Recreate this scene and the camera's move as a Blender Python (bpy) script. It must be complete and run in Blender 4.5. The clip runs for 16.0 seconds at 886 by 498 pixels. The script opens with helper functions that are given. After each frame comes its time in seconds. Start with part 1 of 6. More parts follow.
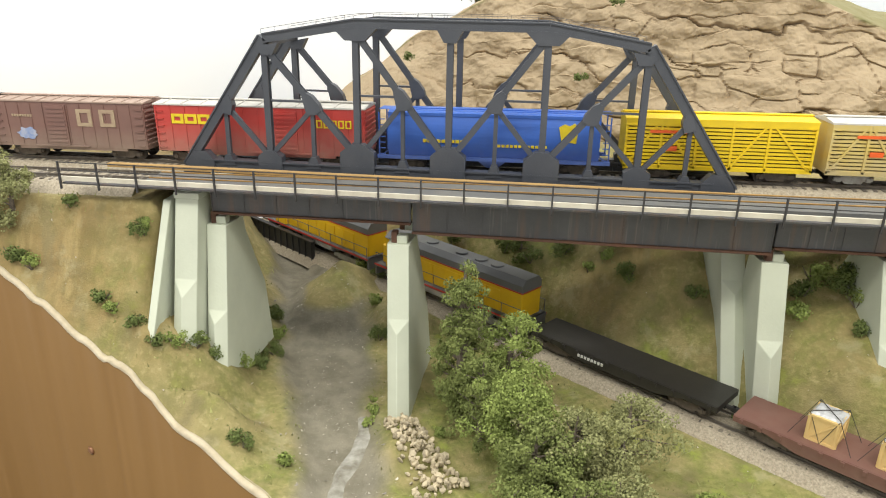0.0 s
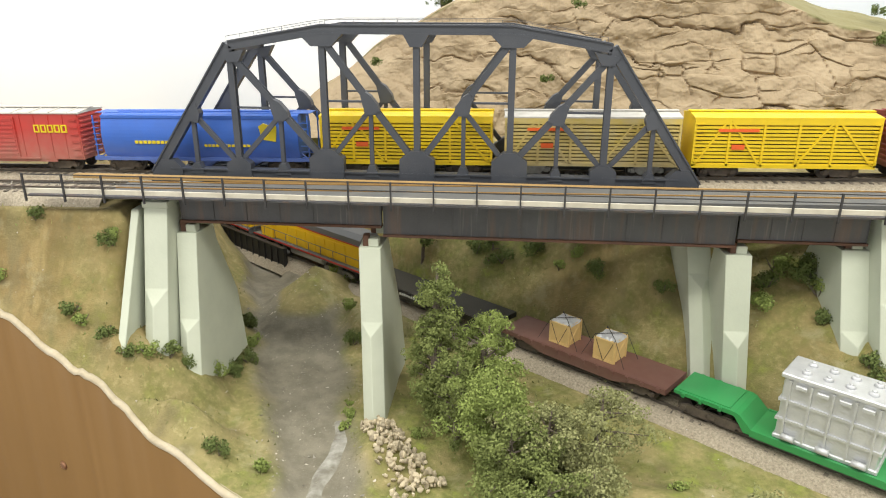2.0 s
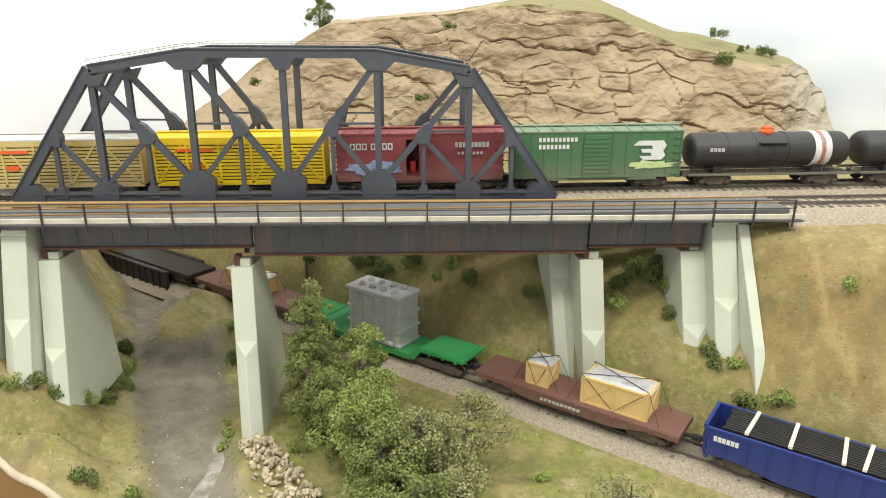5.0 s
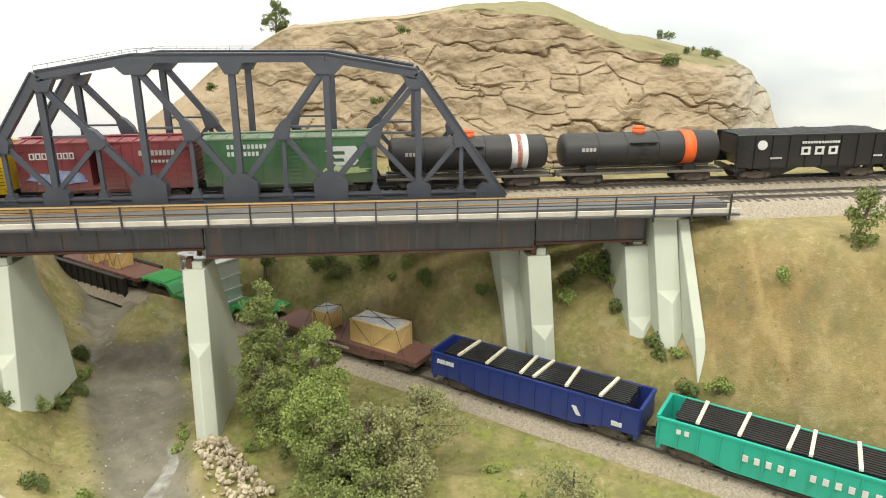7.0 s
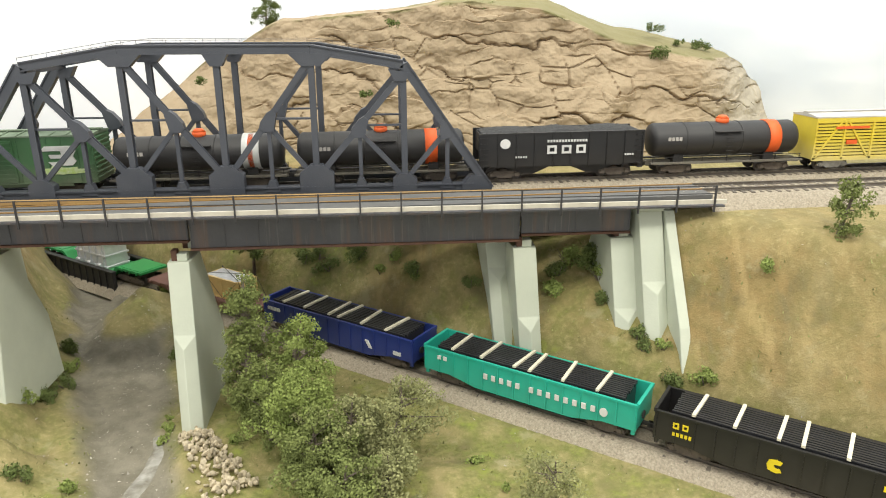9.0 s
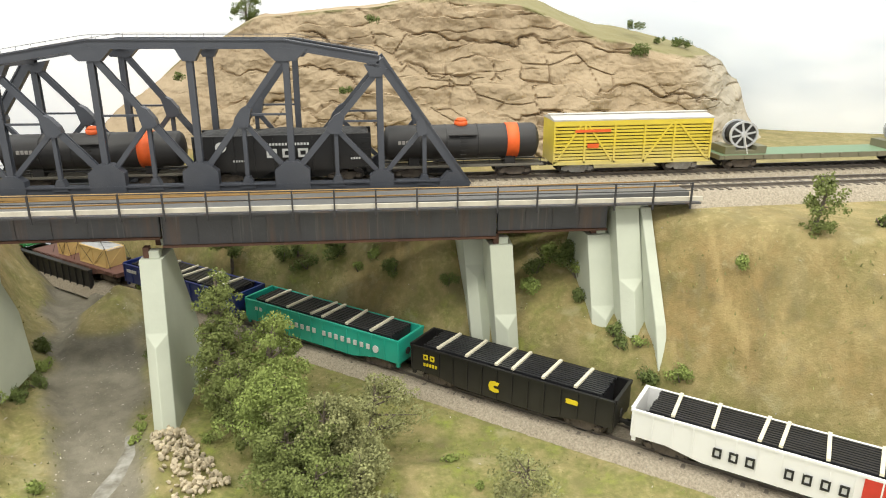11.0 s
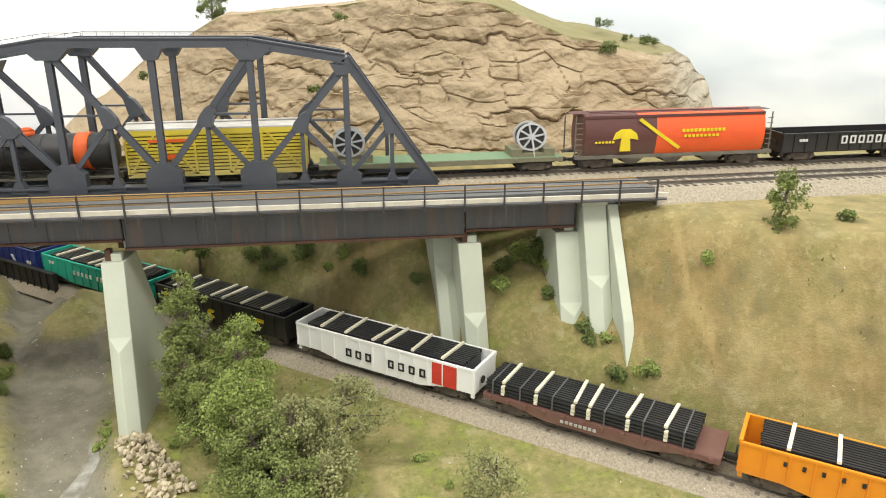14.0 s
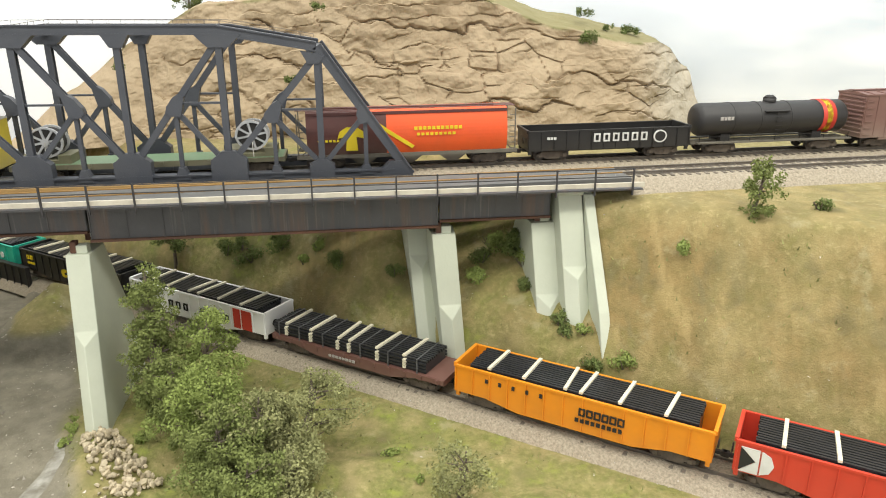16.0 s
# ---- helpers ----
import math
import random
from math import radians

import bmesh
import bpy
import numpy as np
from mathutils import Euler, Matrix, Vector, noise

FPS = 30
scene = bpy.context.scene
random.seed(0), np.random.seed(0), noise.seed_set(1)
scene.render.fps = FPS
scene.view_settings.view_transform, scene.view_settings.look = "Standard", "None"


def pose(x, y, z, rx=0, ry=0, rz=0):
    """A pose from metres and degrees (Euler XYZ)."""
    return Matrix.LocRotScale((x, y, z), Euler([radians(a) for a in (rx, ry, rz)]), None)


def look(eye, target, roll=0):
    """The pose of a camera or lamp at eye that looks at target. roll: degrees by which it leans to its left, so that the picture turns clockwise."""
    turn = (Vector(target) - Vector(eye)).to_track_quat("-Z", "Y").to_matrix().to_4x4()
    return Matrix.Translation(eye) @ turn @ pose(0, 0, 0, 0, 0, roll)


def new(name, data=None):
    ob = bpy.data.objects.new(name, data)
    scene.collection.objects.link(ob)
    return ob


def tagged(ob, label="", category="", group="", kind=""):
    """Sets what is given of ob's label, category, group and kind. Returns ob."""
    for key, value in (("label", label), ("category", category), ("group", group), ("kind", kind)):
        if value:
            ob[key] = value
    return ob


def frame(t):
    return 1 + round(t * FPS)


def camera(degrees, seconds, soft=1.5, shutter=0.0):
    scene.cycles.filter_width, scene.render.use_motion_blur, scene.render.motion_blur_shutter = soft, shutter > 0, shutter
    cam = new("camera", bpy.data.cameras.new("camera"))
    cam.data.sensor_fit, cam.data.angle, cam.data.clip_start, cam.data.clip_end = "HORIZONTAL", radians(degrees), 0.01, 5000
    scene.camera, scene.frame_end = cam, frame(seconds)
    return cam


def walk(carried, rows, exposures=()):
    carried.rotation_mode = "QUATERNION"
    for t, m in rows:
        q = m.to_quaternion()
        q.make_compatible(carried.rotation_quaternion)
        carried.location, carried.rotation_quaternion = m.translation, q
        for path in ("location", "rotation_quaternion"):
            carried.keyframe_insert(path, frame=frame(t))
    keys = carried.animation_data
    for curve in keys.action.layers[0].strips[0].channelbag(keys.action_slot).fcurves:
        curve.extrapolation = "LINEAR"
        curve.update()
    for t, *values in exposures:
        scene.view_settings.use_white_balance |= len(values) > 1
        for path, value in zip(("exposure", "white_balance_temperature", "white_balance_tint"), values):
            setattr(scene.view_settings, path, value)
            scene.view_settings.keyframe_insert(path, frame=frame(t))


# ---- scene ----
cam = camera(65.7, 16.0, soft=1.1)
PATH = [
    (0, (0.058, -0.476, 0.32), (-0.179, 1.389, -0.361), 1.1),
    (0.5, (0.059, -0.478, 0.319), (-0.153, 1.394, -0.353), 0.8),
    (1, (0.061, -0.477, 0.32), (-0.136, 1.397, -0.351), 0.5),
    (1.5, (0.061, -0.477, 0.319), (-0.12, 1.399, -0.349), 0.3),
    (2, (0.061, -0.48, 0.319), (-0.105, 1.398, -0.347), 0.2),
    (2.5, (0.067, -0.483, 0.318), (-0.081, 1.397, -0.347), 0.0),
    (3, (0.079, -0.487, 0.321), (-0.003, 1.398, -0.343), 0.2),
    (3.5, (0.087, -0.488, 0.323), (0.074, 1.402, -0.33), 0.5),
    (4, (0.088, -0.488, 0.324), (0.116, 1.406, -0.318), 0.5),
    (6.5, (0.095, -0.51, 0.325), (0.255, 1.387, -0.289), 0.1),
    (7, (0.104, -0.507, 0.324), (0.272, 1.389, -0.289), -0.0),
    (7.5, (0.108, -0.504, 0.322), (0.267, 1.394, -0.291), -0.1),
    (8, (0.109, -0.505, 0.32), (0.261, 1.393, -0.293), -0.1),
    (8.5, (0.111, -0.509, 0.321), (0.271, 1.386, -0.298), -0.1),
    (11, (0.123, -0.507, 0.319), (0.323, 1.382, -0.308), 0.2),
    (11.5, (0.124, -0.508, 0.317), (0.334, 1.379, -0.311), 0.3),
    (12, (0.119, -0.514, 0.319), (0.336, 1.37, -0.314), 0.3),
    (12.5, (0.121, -0.518, 0.32), (0.349, 1.365, -0.315), 0.2),
    (13, (0.126, -0.517, 0.319), (0.371, 1.364, -0.315), 0.2),
    (13.5, (0.128, -0.513, 0.319), (0.383, 1.367, -0.314), 0.2),
    (14, (0.13, -0.506, 0.319), (0.393, 1.373, -0.313), 0.1),
    (14.5, (0.136, -0.502, 0.316), (0.404, 1.376, -0.318), 0.1),
    (15, (0.142, -0.5, 0.315), (0.415, 1.375, -0.324), 0.1),
    (15.5, (0.141, -0.5, 0.314), (0.42, 1.373, -0.329), 0.1),
    (16, (0.144, -0.502, 0.314), (0.426, 1.37, -0.331), 0.1),
]
walk(cam, [(t, look(eye, target, roll)) for t, eye, target, roll in PATH])

# ---------------------------------------------------------------- light
world = bpy.data.worlds.new("room")
scene.world = world
world.use_nodes = True
world.node_tree.nodes["Background"].inputs[0].default_value = (1.0, 0.985, 0.93, 1)
world.node_tree.nodes["Background"].inputs[1].default_value = 1.02
scene.view_settings.exposure = 0.0


def ceiling_lamp(x, y, z, sx, sy, power, color=(1.0, 0.98, 0.87)):
    data = bpy.data.lights.new("ceiling_lamp", "AREA")
    data.shape, data.size, data.size_y, data.energy, data.color = "RECTANGLE", sx, sy, power, color
    ob = new("ceiling_lamp", data)
    ob.matrix_world = pose(x, y, z)
    return ob


ceiling_lamp(0.1, -0.95, 1.6, 2.6, 0.3, 35)
ceiling_lamp(0.1, 0.0, 1.75, 2.6, 0.2, 14)

# ---------------------------------------------------------------- materials


def mat(name, color, rough=0.7, metal=0.0, second=None, scale=60.0, amount=0.6, bump=0.0, bscale=400.0, spread=0.0, emit=0.0):
    """A surface of two tones that blend in a two-scale noise, with fine relief and a tint that varies from piece to piece."""
    m = bpy.data.materials.new(name)
    m.use_nodes = True
    n, l = m.node_tree.nodes, m.node_tree.links
    b = n["Principled BSDF"]
    b.inputs["Roughness"].default_value, b.inputs["Metallic"].default_value = rough, metal
    geo = n.new("ShaderNodeTexCoord")
    a = n.new("ShaderNodeTexNoise")
    a.inputs["Scale"].default_value, a.inputs["Detail"].default_value, a.inputs["Roughness"].default_value = scale, 8, 0.65
    l.new(geo.outputs["Object"], a.inputs["Vector"])
    mix = n.new("ShaderNodeMix")
    mix.data_type = "RGBA"
    ramp = n.new("ShaderNodeMapRange")
    ramp.inputs["From Min"].default_value, ramp.inputs["From Max"].default_value = 0.35, 0.68
    ramp.inputs["To Max"].default_value = amount
    l.new(a.outputs["Fac"], ramp.inputs["Value"])
    l.new(ramp.outputs["Result"], mix.inputs["Factor"])
    second = second or tuple(c * 0.6 for c in color)
    mix.inputs["A"].default_value, mix.inputs["B"].default_value = (*color, 1), (*second, 1)
    out = mix.outputs["Result"]
    if spread:
        info = n.new("ShaderNodeObjectInfo")
        hsv = n.new("ShaderNodeHueSaturation")
        rr = n.new("ShaderNodeMapRange")
        rr.inputs["To Min"].default_value, rr.inputs["To Max"].default_value = 1 - spread, 1 + spread
        isl = n.new("ShaderNodeNewGeometry")
        add = n.new("ShaderNodeMath")
        add.operation = "ADD"
        fr = n.new("ShaderNodeMath")
        fr.operation = "FRACT"
        l.new(info.outputs["Random"], add.inputs[0])
        l.new(isl.outputs["Random Per Island"], add.inputs[1])
        l.new(add.outputs[0], fr.inputs[0])
        l.new(fr.outputs[0], rr.inputs["Value"])
        l.new(rr.outputs["Result"], hsv.inputs["Value"])
        l.new(out, hsv.inputs["Color"])
        out = hsv.outputs["Color"]
    l.new(out, b.inputs["Base Color"])
    if bump:
        c = n.new("ShaderNodeTexNoise")
        c.inputs["Scale"].default_value, c.inputs["Detail"].default_value = bscale, 6
        l.new(geo.outputs["Object"], c.inputs["Vector"])
        bp = n.new("ShaderNodeBump")
        bp.inputs["Strength"].default_value, bp.inputs["Distance"].default_value = min(1.0, bump), 0.0008
        l.new(c.outputs["Fac"], bp.inputs["Height"])
        l.new(bp.outputs["Normal"], b.inputs["Normal"])
    if emit:
        l.new(out, b.inputs["Emission Color"])
        b.inputs["Emission Strength"].default_value = emit
    return m


M_STEEL = mat("truss_paint", (0.055, 0.061, 0.077), 0.45, 0.0, (0.085, 0.09, 0.104), 35, 0.7, 0.2, 900)


def girder_material():
    """Dark weathered steel paint with rust that has run down in streaks."""
    m = mat("weathered_girder", (0.088, 0.088, 0.093), 0.55, 0.0, (0.06, 0.058, 0.06), 45, 0.7, 0.2, 700)
    n, l = m.node_tree.nodes, m.node_tree.links
    b = n["Principled BSDF"]
    src = b.inputs["Base Color"].links[0].from_socket
    co = n.new("ShaderNodeTexCoord")
    for scale, col, lo, hi, top in (((150, 150, 14), (0.17, 0.1, 0.065), 0.5, 0.75, 0.55), ((420, 420, 22), (0.24, 0.22, 0.2), 0.6, 0.78, 0.5)):
        mp = n.new("ShaderNodeMapping")
        mp.inputs["Scale"].default_value = scale
        l.new(co.outputs["Object"], mp.inputs["Vector"])
        t = n.new("ShaderNodeTexNoise")
        t.inputs["Scale"].default_value, t.inputs["Detail"].default_value = 1.0, 5
        l.new(mp.outputs["Vector"], t.inputs["Vector"])
        r = n.new("ShaderNodeMapRange")
        for k, v in (("From Min", lo), ("From Max", hi), ("To Max", top)):
            r.inputs[k].default_value = v
        l.new(t.outputs["Fac"], r.inputs["Value"])
        mx = n.new("ShaderNodeMix")
        mx.data_type = "RGBA"
        l.new(r.outputs["Result"], mx.inputs["Factor"])
        l.new(src, mx.inputs["A"])
        mx.inputs["B"].default_value = (*col, 1)
        src = mx.outputs["Result"]
    l.new(src, b.inputs["Base Color"])
    return m


M_GIRDER = girder_material()
M_DECK = mat("deck_grey", (0.1, 0.103, 0.105), 0.7, 0.0, (0.16, 0.15, 0.135), 50, 0.7, 0.2, 700)
M_RUST = mat("rust", (0.13, 0.06, 0.035), 0.85, 0.0, (0.07, 0.04, 0.03), 90, 0.8, 0.3, 900)
M_CONCRETE = mat("pale_concrete", (0.545, 0.575, 0.475), 0.85, 0.0, (0.455, 0.485, 0.4), 30, 0.6, 0.15, 600)
M_BOARD = mat("pale_board", (0.62, 0.58, 0.49), 0.8, 0.0, (0.42, 0.38, 0.31), 80, 0.7)
M_OCHRE = mat("ochre_timber", (0.4, 0.25, 0.09), 0.75, 0.0, (0.28, 0.18, 0.08), 90, 0.7, 0.2, 700)
M_RAILTOP = mat("copper_rail", (0.46, 0.27, 0.09), 0.45, 0.3, (0.3, 0.17, 0.06), 120, 0.7)
M_RAILGREY = mat("worn_rail", (0.22, 0.2, 0.18), 0.4, 0.6, (0.12, 0.1, 0.08), 120, 0.7)
M_TIE = mat("dusty_tie", (0.12, 0.1, 0.08), 0.9, 0.0, (0.24, 0.21, 0.17), 200, 0.8, spread=0.3)
M_POST = mat("rail_post", (0.045, 0.043, 0.045), 0.6)
M_BALLAST = mat("ballast", (0.43, 0.375, 0.29), 0.95, 0.0, (0.2, 0.165, 0.12), 700, 0.9, 1.0, 900)
M_STONE = mat("riprap_stone", (0.5, 0.43, 0.31), 0.9, 0.0, (0.36, 0.3, 0.2), 160, 0.8, 0.5, 900, spread=0.3)
M_PEBBLE = mat("pebble", (0.5, 0.46, 0.4), 0.9, 0.0, (0.3, 0.27, 0.22), 260, 0.8, 0.4, 900, spread=0.4)
M_FASCIA = mat("brown_fascia", (0.17, 0.086, 0.017), 0.5, 0.0, (0.15, 0.075, 0.015), 8, 0.6, 0.08, 500)
M_PLASTER = mat("plaster_edge", (0.55, 0.48, 0.36), 0.9, 0.0, (0.36, 0.3, 0.2), 90, 0.8, 0.5, 500)
M_SCREW = mat("screw", (0.3, 0.15, 0.08), 0.4, 0.3)
M_BARK = mat("bark", (0.17, 0.14, 0.11), 0.95, 0.0, (0.09, 0.07, 0.05), 300, 0.8, 0.5, 900)
M_LEAF = mat("olive_foam_leaf", (0.2, 0.235, 0.07), 0.95, 0.0, (0.13, 0.16, 0.045), 60, 0.8, spread=0.16)
M_LEAF_G = mat("green_foam_leaf", (0.26, 0.32, 0.085), 0.95, 0.0, (0.17, 0.215, 0.055), 60, 0.8, spread=0.16)
M_LEAF_GREY = mat("grey_green_leaf", (0.29, 0.295, 0.13), 0.95, 0.0, (0.2, 0.21, 0.085), 60, 0.8, spread=0.16)
M_BUSH = mat("bush_foam", (0.145, 0.185, 0.052), 0.95, 0.0, (0.095, 0.125, 0.035), 90, 0.8, spread=0.16)
M_WALL = mat("room_wall", (0.75, 0.74, 0.7), 0.9, 0.0, (0.7, 0.69, 0.66), 3, 0.5)
M_FLOORTILE = mat("room_floor", (0.25, 0.22, 0.19), 0.6, 0.0, (0.2, 0.18, 0.16), 5, 0.5)


def terrain_material():
    m = bpy.data.materials.new("scenic_ground")
    m.use_nodes = True
    n, l = m.node_tree.nodes, m.node_tree.links
    b = n["Principled BSDF"]
    b.inputs["Roughness"].default_value = 0.95
    co = n.new("ShaderNodeTexCoord")

    def tex(scale, detail=8, rough=0.65):
        t = n.new("ShaderNodeTexNoise")
        t.inputs["Scale"].default_value, t.inputs["Detail"].default_value, t.inputs["Roughness"].default_value = scale, detail, rough
        l.new(co.outputs["Object"], t.inputs["Vector"])
        return t.outputs["Fac"]

    def ranged(v, lo, hi, a=0.0, c=1.0):
        r = n.new("ShaderNodeMapRange")
        r.interpolation_type = "SMOOTHSTEP"
        for k, x in (("From Min", lo), ("From Max", hi), ("To Min", a), ("To Max", c)):
            r.inputs[k].default_value = x
        l.new(v, r.inputs["Value"])
        return r.outputs["Result"]

    def blend(f, a, c):
        x = n.new("ShaderNodeMix")
        x.data_type = "RGBA"
        l.new(f, x.inputs["Factor"])
        for k, v in (("A", a), ("B", c)):
            if isinstance(v, tuple):
                x.inputs[k].default_value = (*v, 1)
            else:
                l.new(v, x.inputs[k])
        return x.outputs["Result"]

    def math_(op, a, c):
        x = n.new("ShaderNodeMath")
        x.operation = op
        for i, v in enumerate((a, c)):
            if isinstance(v, float):
                x.inputs[i].default_value = v
            else:
                l.new(v, x.inputs[i])
        return x.outputs[0]

    at = n.new("ShaderNodeAttribute")
    at.attribute_name = "cover"
    sep = n.new("ShaderNodeSeparateColor")
    l.new(at.outputs["Color"], sep.inputs["Color"])
    bed, green, orange = sep.outputs["Red"], sep.outputs["Green"], sep.outputs["Blue"]
    big, mid, fine, grit = tex(14), tex(55), tex(240), tex(900, 4)
    tan = blend(ranged(mid, 0.35, 0.65), (0.315, 0.262, 0.118), (0.225, 0.19, 0.08))
    tan = blend(ranged(fine, 0.5, 0.75), tan, (0.46, 0.385, 0.2))
    earth = blend(ranged(mid, 0.35, 0.65), (0.29, 0.198, 0.08), (0.205, 0.145, 0.058))
    mp = n.new("ShaderNodeMapping")
    mp.inputs["Scale"].default_value = (70, 30, 9)
    l.new(co.outputs["Object"], mp.inputs["Vector"])
    st = n.new("ShaderNodeTexNoise")
    st.inputs["Scale"].default_value, st.inputs["Detail"].default_value = 1.0, 7
    l.new(mp.outputs["Vector"], st.inputs["Vector"])
    earth = blend(ranged(st.outputs["Fac"], 0.52, 0.68), earth, (0.41, 0.295, 0.135))
    earth = blend(ranged(st.outputs["Fac"], 0.46, 0.34), earth, (0.2, 0.155, 0.075))
    base = blend(math_("MULTIPLY", orange, ranged(big, 0.25, 0.6)), tan, earth)
    turf = blend(ranged(fine, 0.35, 0.65), (0.155, 0.168, 0.045), (0.25, 0.24, 0.08))
    turf = blend(ranged(mid, 0.55, 0.7), turf, (0.25, 0.285, 0.055))
    patch = math_("MULTIPLY", ranged(mid, 0.32, 0.6), 0.85)
    g = math_("MULTIPLY", green, math_("ADD", patch, ranged(big, 0.4, 0.7, 0.0, 0.6)))
    g = math_("MINIMUM", g, 1.0)
    base = blend(g, base, turf)
    base = blend(ranged(tex(30), 0.53, 0.7, 0.0, 0.6), base, (0.125, 0.105, 0.05))
    base = blend(ranged(tex(38, 6), 0.56, 0.7, 0.0, 0.5), base, (0.4, 0.36, 0.21))
    silt = blend(ranged(mid, 0.35, 0.65), (0.25, 0.228, 0.175), (0.175, 0.158, 0.118))
    silt = blend(ranged(grit, 0.6, 0.75, 0.0, 0.5), silt, (0.4, 0.36, 0.3))
    base = blend(bed, base, silt)
    base = blend(ranged(grit, 0.62, 0.8, 0.0, 0.35), base, (0.6, 0.53, 0.4))
    base = blend(ranged(grit, 0.2, 0.38, 0.35, 0.0), base, (0.16, 0.13, 0.08))
    l.new(base, b.inputs["Base Color"])
    bp = n.new("ShaderNodeBump")
    bp.inputs["Strength"].default_value, bp.inputs["Distance"].default_value = 0.7, 0.0012
    l.new(math_("ADD", fine, math_("MULTIPLY", grit, 0.7)), bp.inputs["Height"])
    l.new(bp.outputs["Normal"], b.inputs["Normal"])
    return m


M_TERRAIN = terrain_material()


def rock_material():
    m = mat("sandstone", (0.405, 0.318, 0.21), 0.92, 0.0, (0.335, 0.255, 0.162), 26, 0.85, 0.8, 300)
    n, l = m.node_tree.nodes, m.node_tree.links
    b = n["Principled BSDF"]
    src = b.inputs["Base Color"].links[0].from_socket
    at = n.new("ShaderNodeAttribute")
    at.attribute_name = "cover"
    sep = n.new("ShaderNodeSeparateColor")
    l.new(at.outputs["Color"], sep.inputs["Color"])
    last = src
    # Red: cracks and painted recess shade; Blue: greyer rock; Green: grass
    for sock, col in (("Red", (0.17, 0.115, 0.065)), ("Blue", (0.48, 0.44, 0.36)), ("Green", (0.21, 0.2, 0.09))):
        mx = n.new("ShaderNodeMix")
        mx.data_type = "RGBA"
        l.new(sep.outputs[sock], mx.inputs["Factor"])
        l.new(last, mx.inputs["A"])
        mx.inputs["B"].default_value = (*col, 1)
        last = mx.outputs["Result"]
    l.new(last, b.inputs["Base Color"])
    return m


M_ROCK = rock_material()


def backdrop_material():
    m = bpy.data.materials.new("glowing_painted_sky")
    m.use_nodes = True
    n, l = m.node_tree.nodes, m.node_tree.links
    b = n["Principled BSDF"]
    b.inputs["Roughness"].default_value = 0.9
    co = n.new("ShaderNodeTexCoord")
    mp = n.new("ShaderNodeMapping")
    mp.inputs["Scale"].default_value = (2.2, 2.2, 7.0)
    l.new(co.outputs["Object"], mp.inputs["Vector"])
    t = n.new("ShaderNodeTexNoise")
    t.inputs["Scale"].default_value, t.inputs["Detail"].default_value = 1.6, 5
    l.new(mp.outputs["Vector"], t.inputs["Vector"])
    r = n.new("ShaderNodeMapRange")
    r.inputs["From Min"].default_value, r.inputs["From Max"].default_value = 0.42, 0.62
    l.new(t.outputs["Fac"], r.inputs["Value"])
    sx = n.new("ShaderNodeSeparateXYZ")
    l.new(co.outputs["Object"], sx.inputs[0])
    haze = n.new("ShaderNodeMapRange")
    for k, v in (("From Min", 0.25), ("From Max", 0.75), ("To Min", 1.0), ("To Max", 0.0)):
        haze.inputs[k].default_value = v
    l.new(sx.outputs["X"], haze.inputs["Value"])
    most = n.new("ShaderNodeMath")
    most.operation = "MAXIMUM"
    l.new(r.outputs["Result"], most.inputs[0])
    l.new(haze.outputs["Result"], most.inputs[1])
    mx = n.new("ShaderNodeMix")
    mx.data_type = "RGBA"
    l.new(most.outputs[0], mx.inputs["Factor"])
    mx.inputs["A"].default_value, mx.inputs["B"].default_value = (0.57, 0.635, 0.71, 1), (0.88, 0.91, 0.95, 1)
    l.new(mx.outputs["Result"], b.inputs["Base Color"])
    # the board is no lamp: this glow is added to brighten its paint
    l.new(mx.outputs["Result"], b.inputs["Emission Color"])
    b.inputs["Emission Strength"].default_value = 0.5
    return m


M_SKY = backdrop_material()

# ---------------------------------------------------------------- mesh helpers


def mesh_object(name, bm, material, parent=None, label=""):
    me = bpy.data.meshes.new(name)
    bm.to_mesh(me)
    bm.free()
    ob = new(name, me)
    for m in material if isinstance(material, (list, tuple)) else [material]:
        me.materials.append(m)
    if parent:
        ob.parent = parent
    if label:
        tagged(ob, label)
    return ob


def part(name, bm, material, parent, label=""):
    return mesh_object(name, bm, material, parent, label)


def thing(name, label, category, group="", m=None, kind=""):
    ob = new(name)
    ob.empty_display_size = 0.02
    if m is not None:
        ob.matrix_world = m
    return tagged(ob, label, category, group, kind)


def box(bm, x0, x1, y0, y1, z0, z1, bevel=0.0, m=None):
    """A box between two corners, with its edges rounded off."""
    made = bmesh.ops.create_cube(bm, size=1)["verts"]
    for v in made:
        v.co = Vector(((x0 + x1) / 2 + v.co.x * (x1 - x0), (y0 + y1) / 2 + v.co.y * (y1 - y0), (z0 + z1) / 2 + v.co.z * (z1 - z0)))
        if m is not None:
            v.co = m @ v.co
    if bevel:
        edges = list({e for v in made for e in v.link_edges})
        bmesh.ops.bevel(bm, geom=edges, offset=bevel, segments=1, affect="EDGES", profile=0.5)
    return bm


def boxm(x0, x1, y0, y1, z0, z1, bevel=0.0, m=None):
    return box(bmesh.new(), x0, x1, y0, y1, z0, z1, bevel, m)


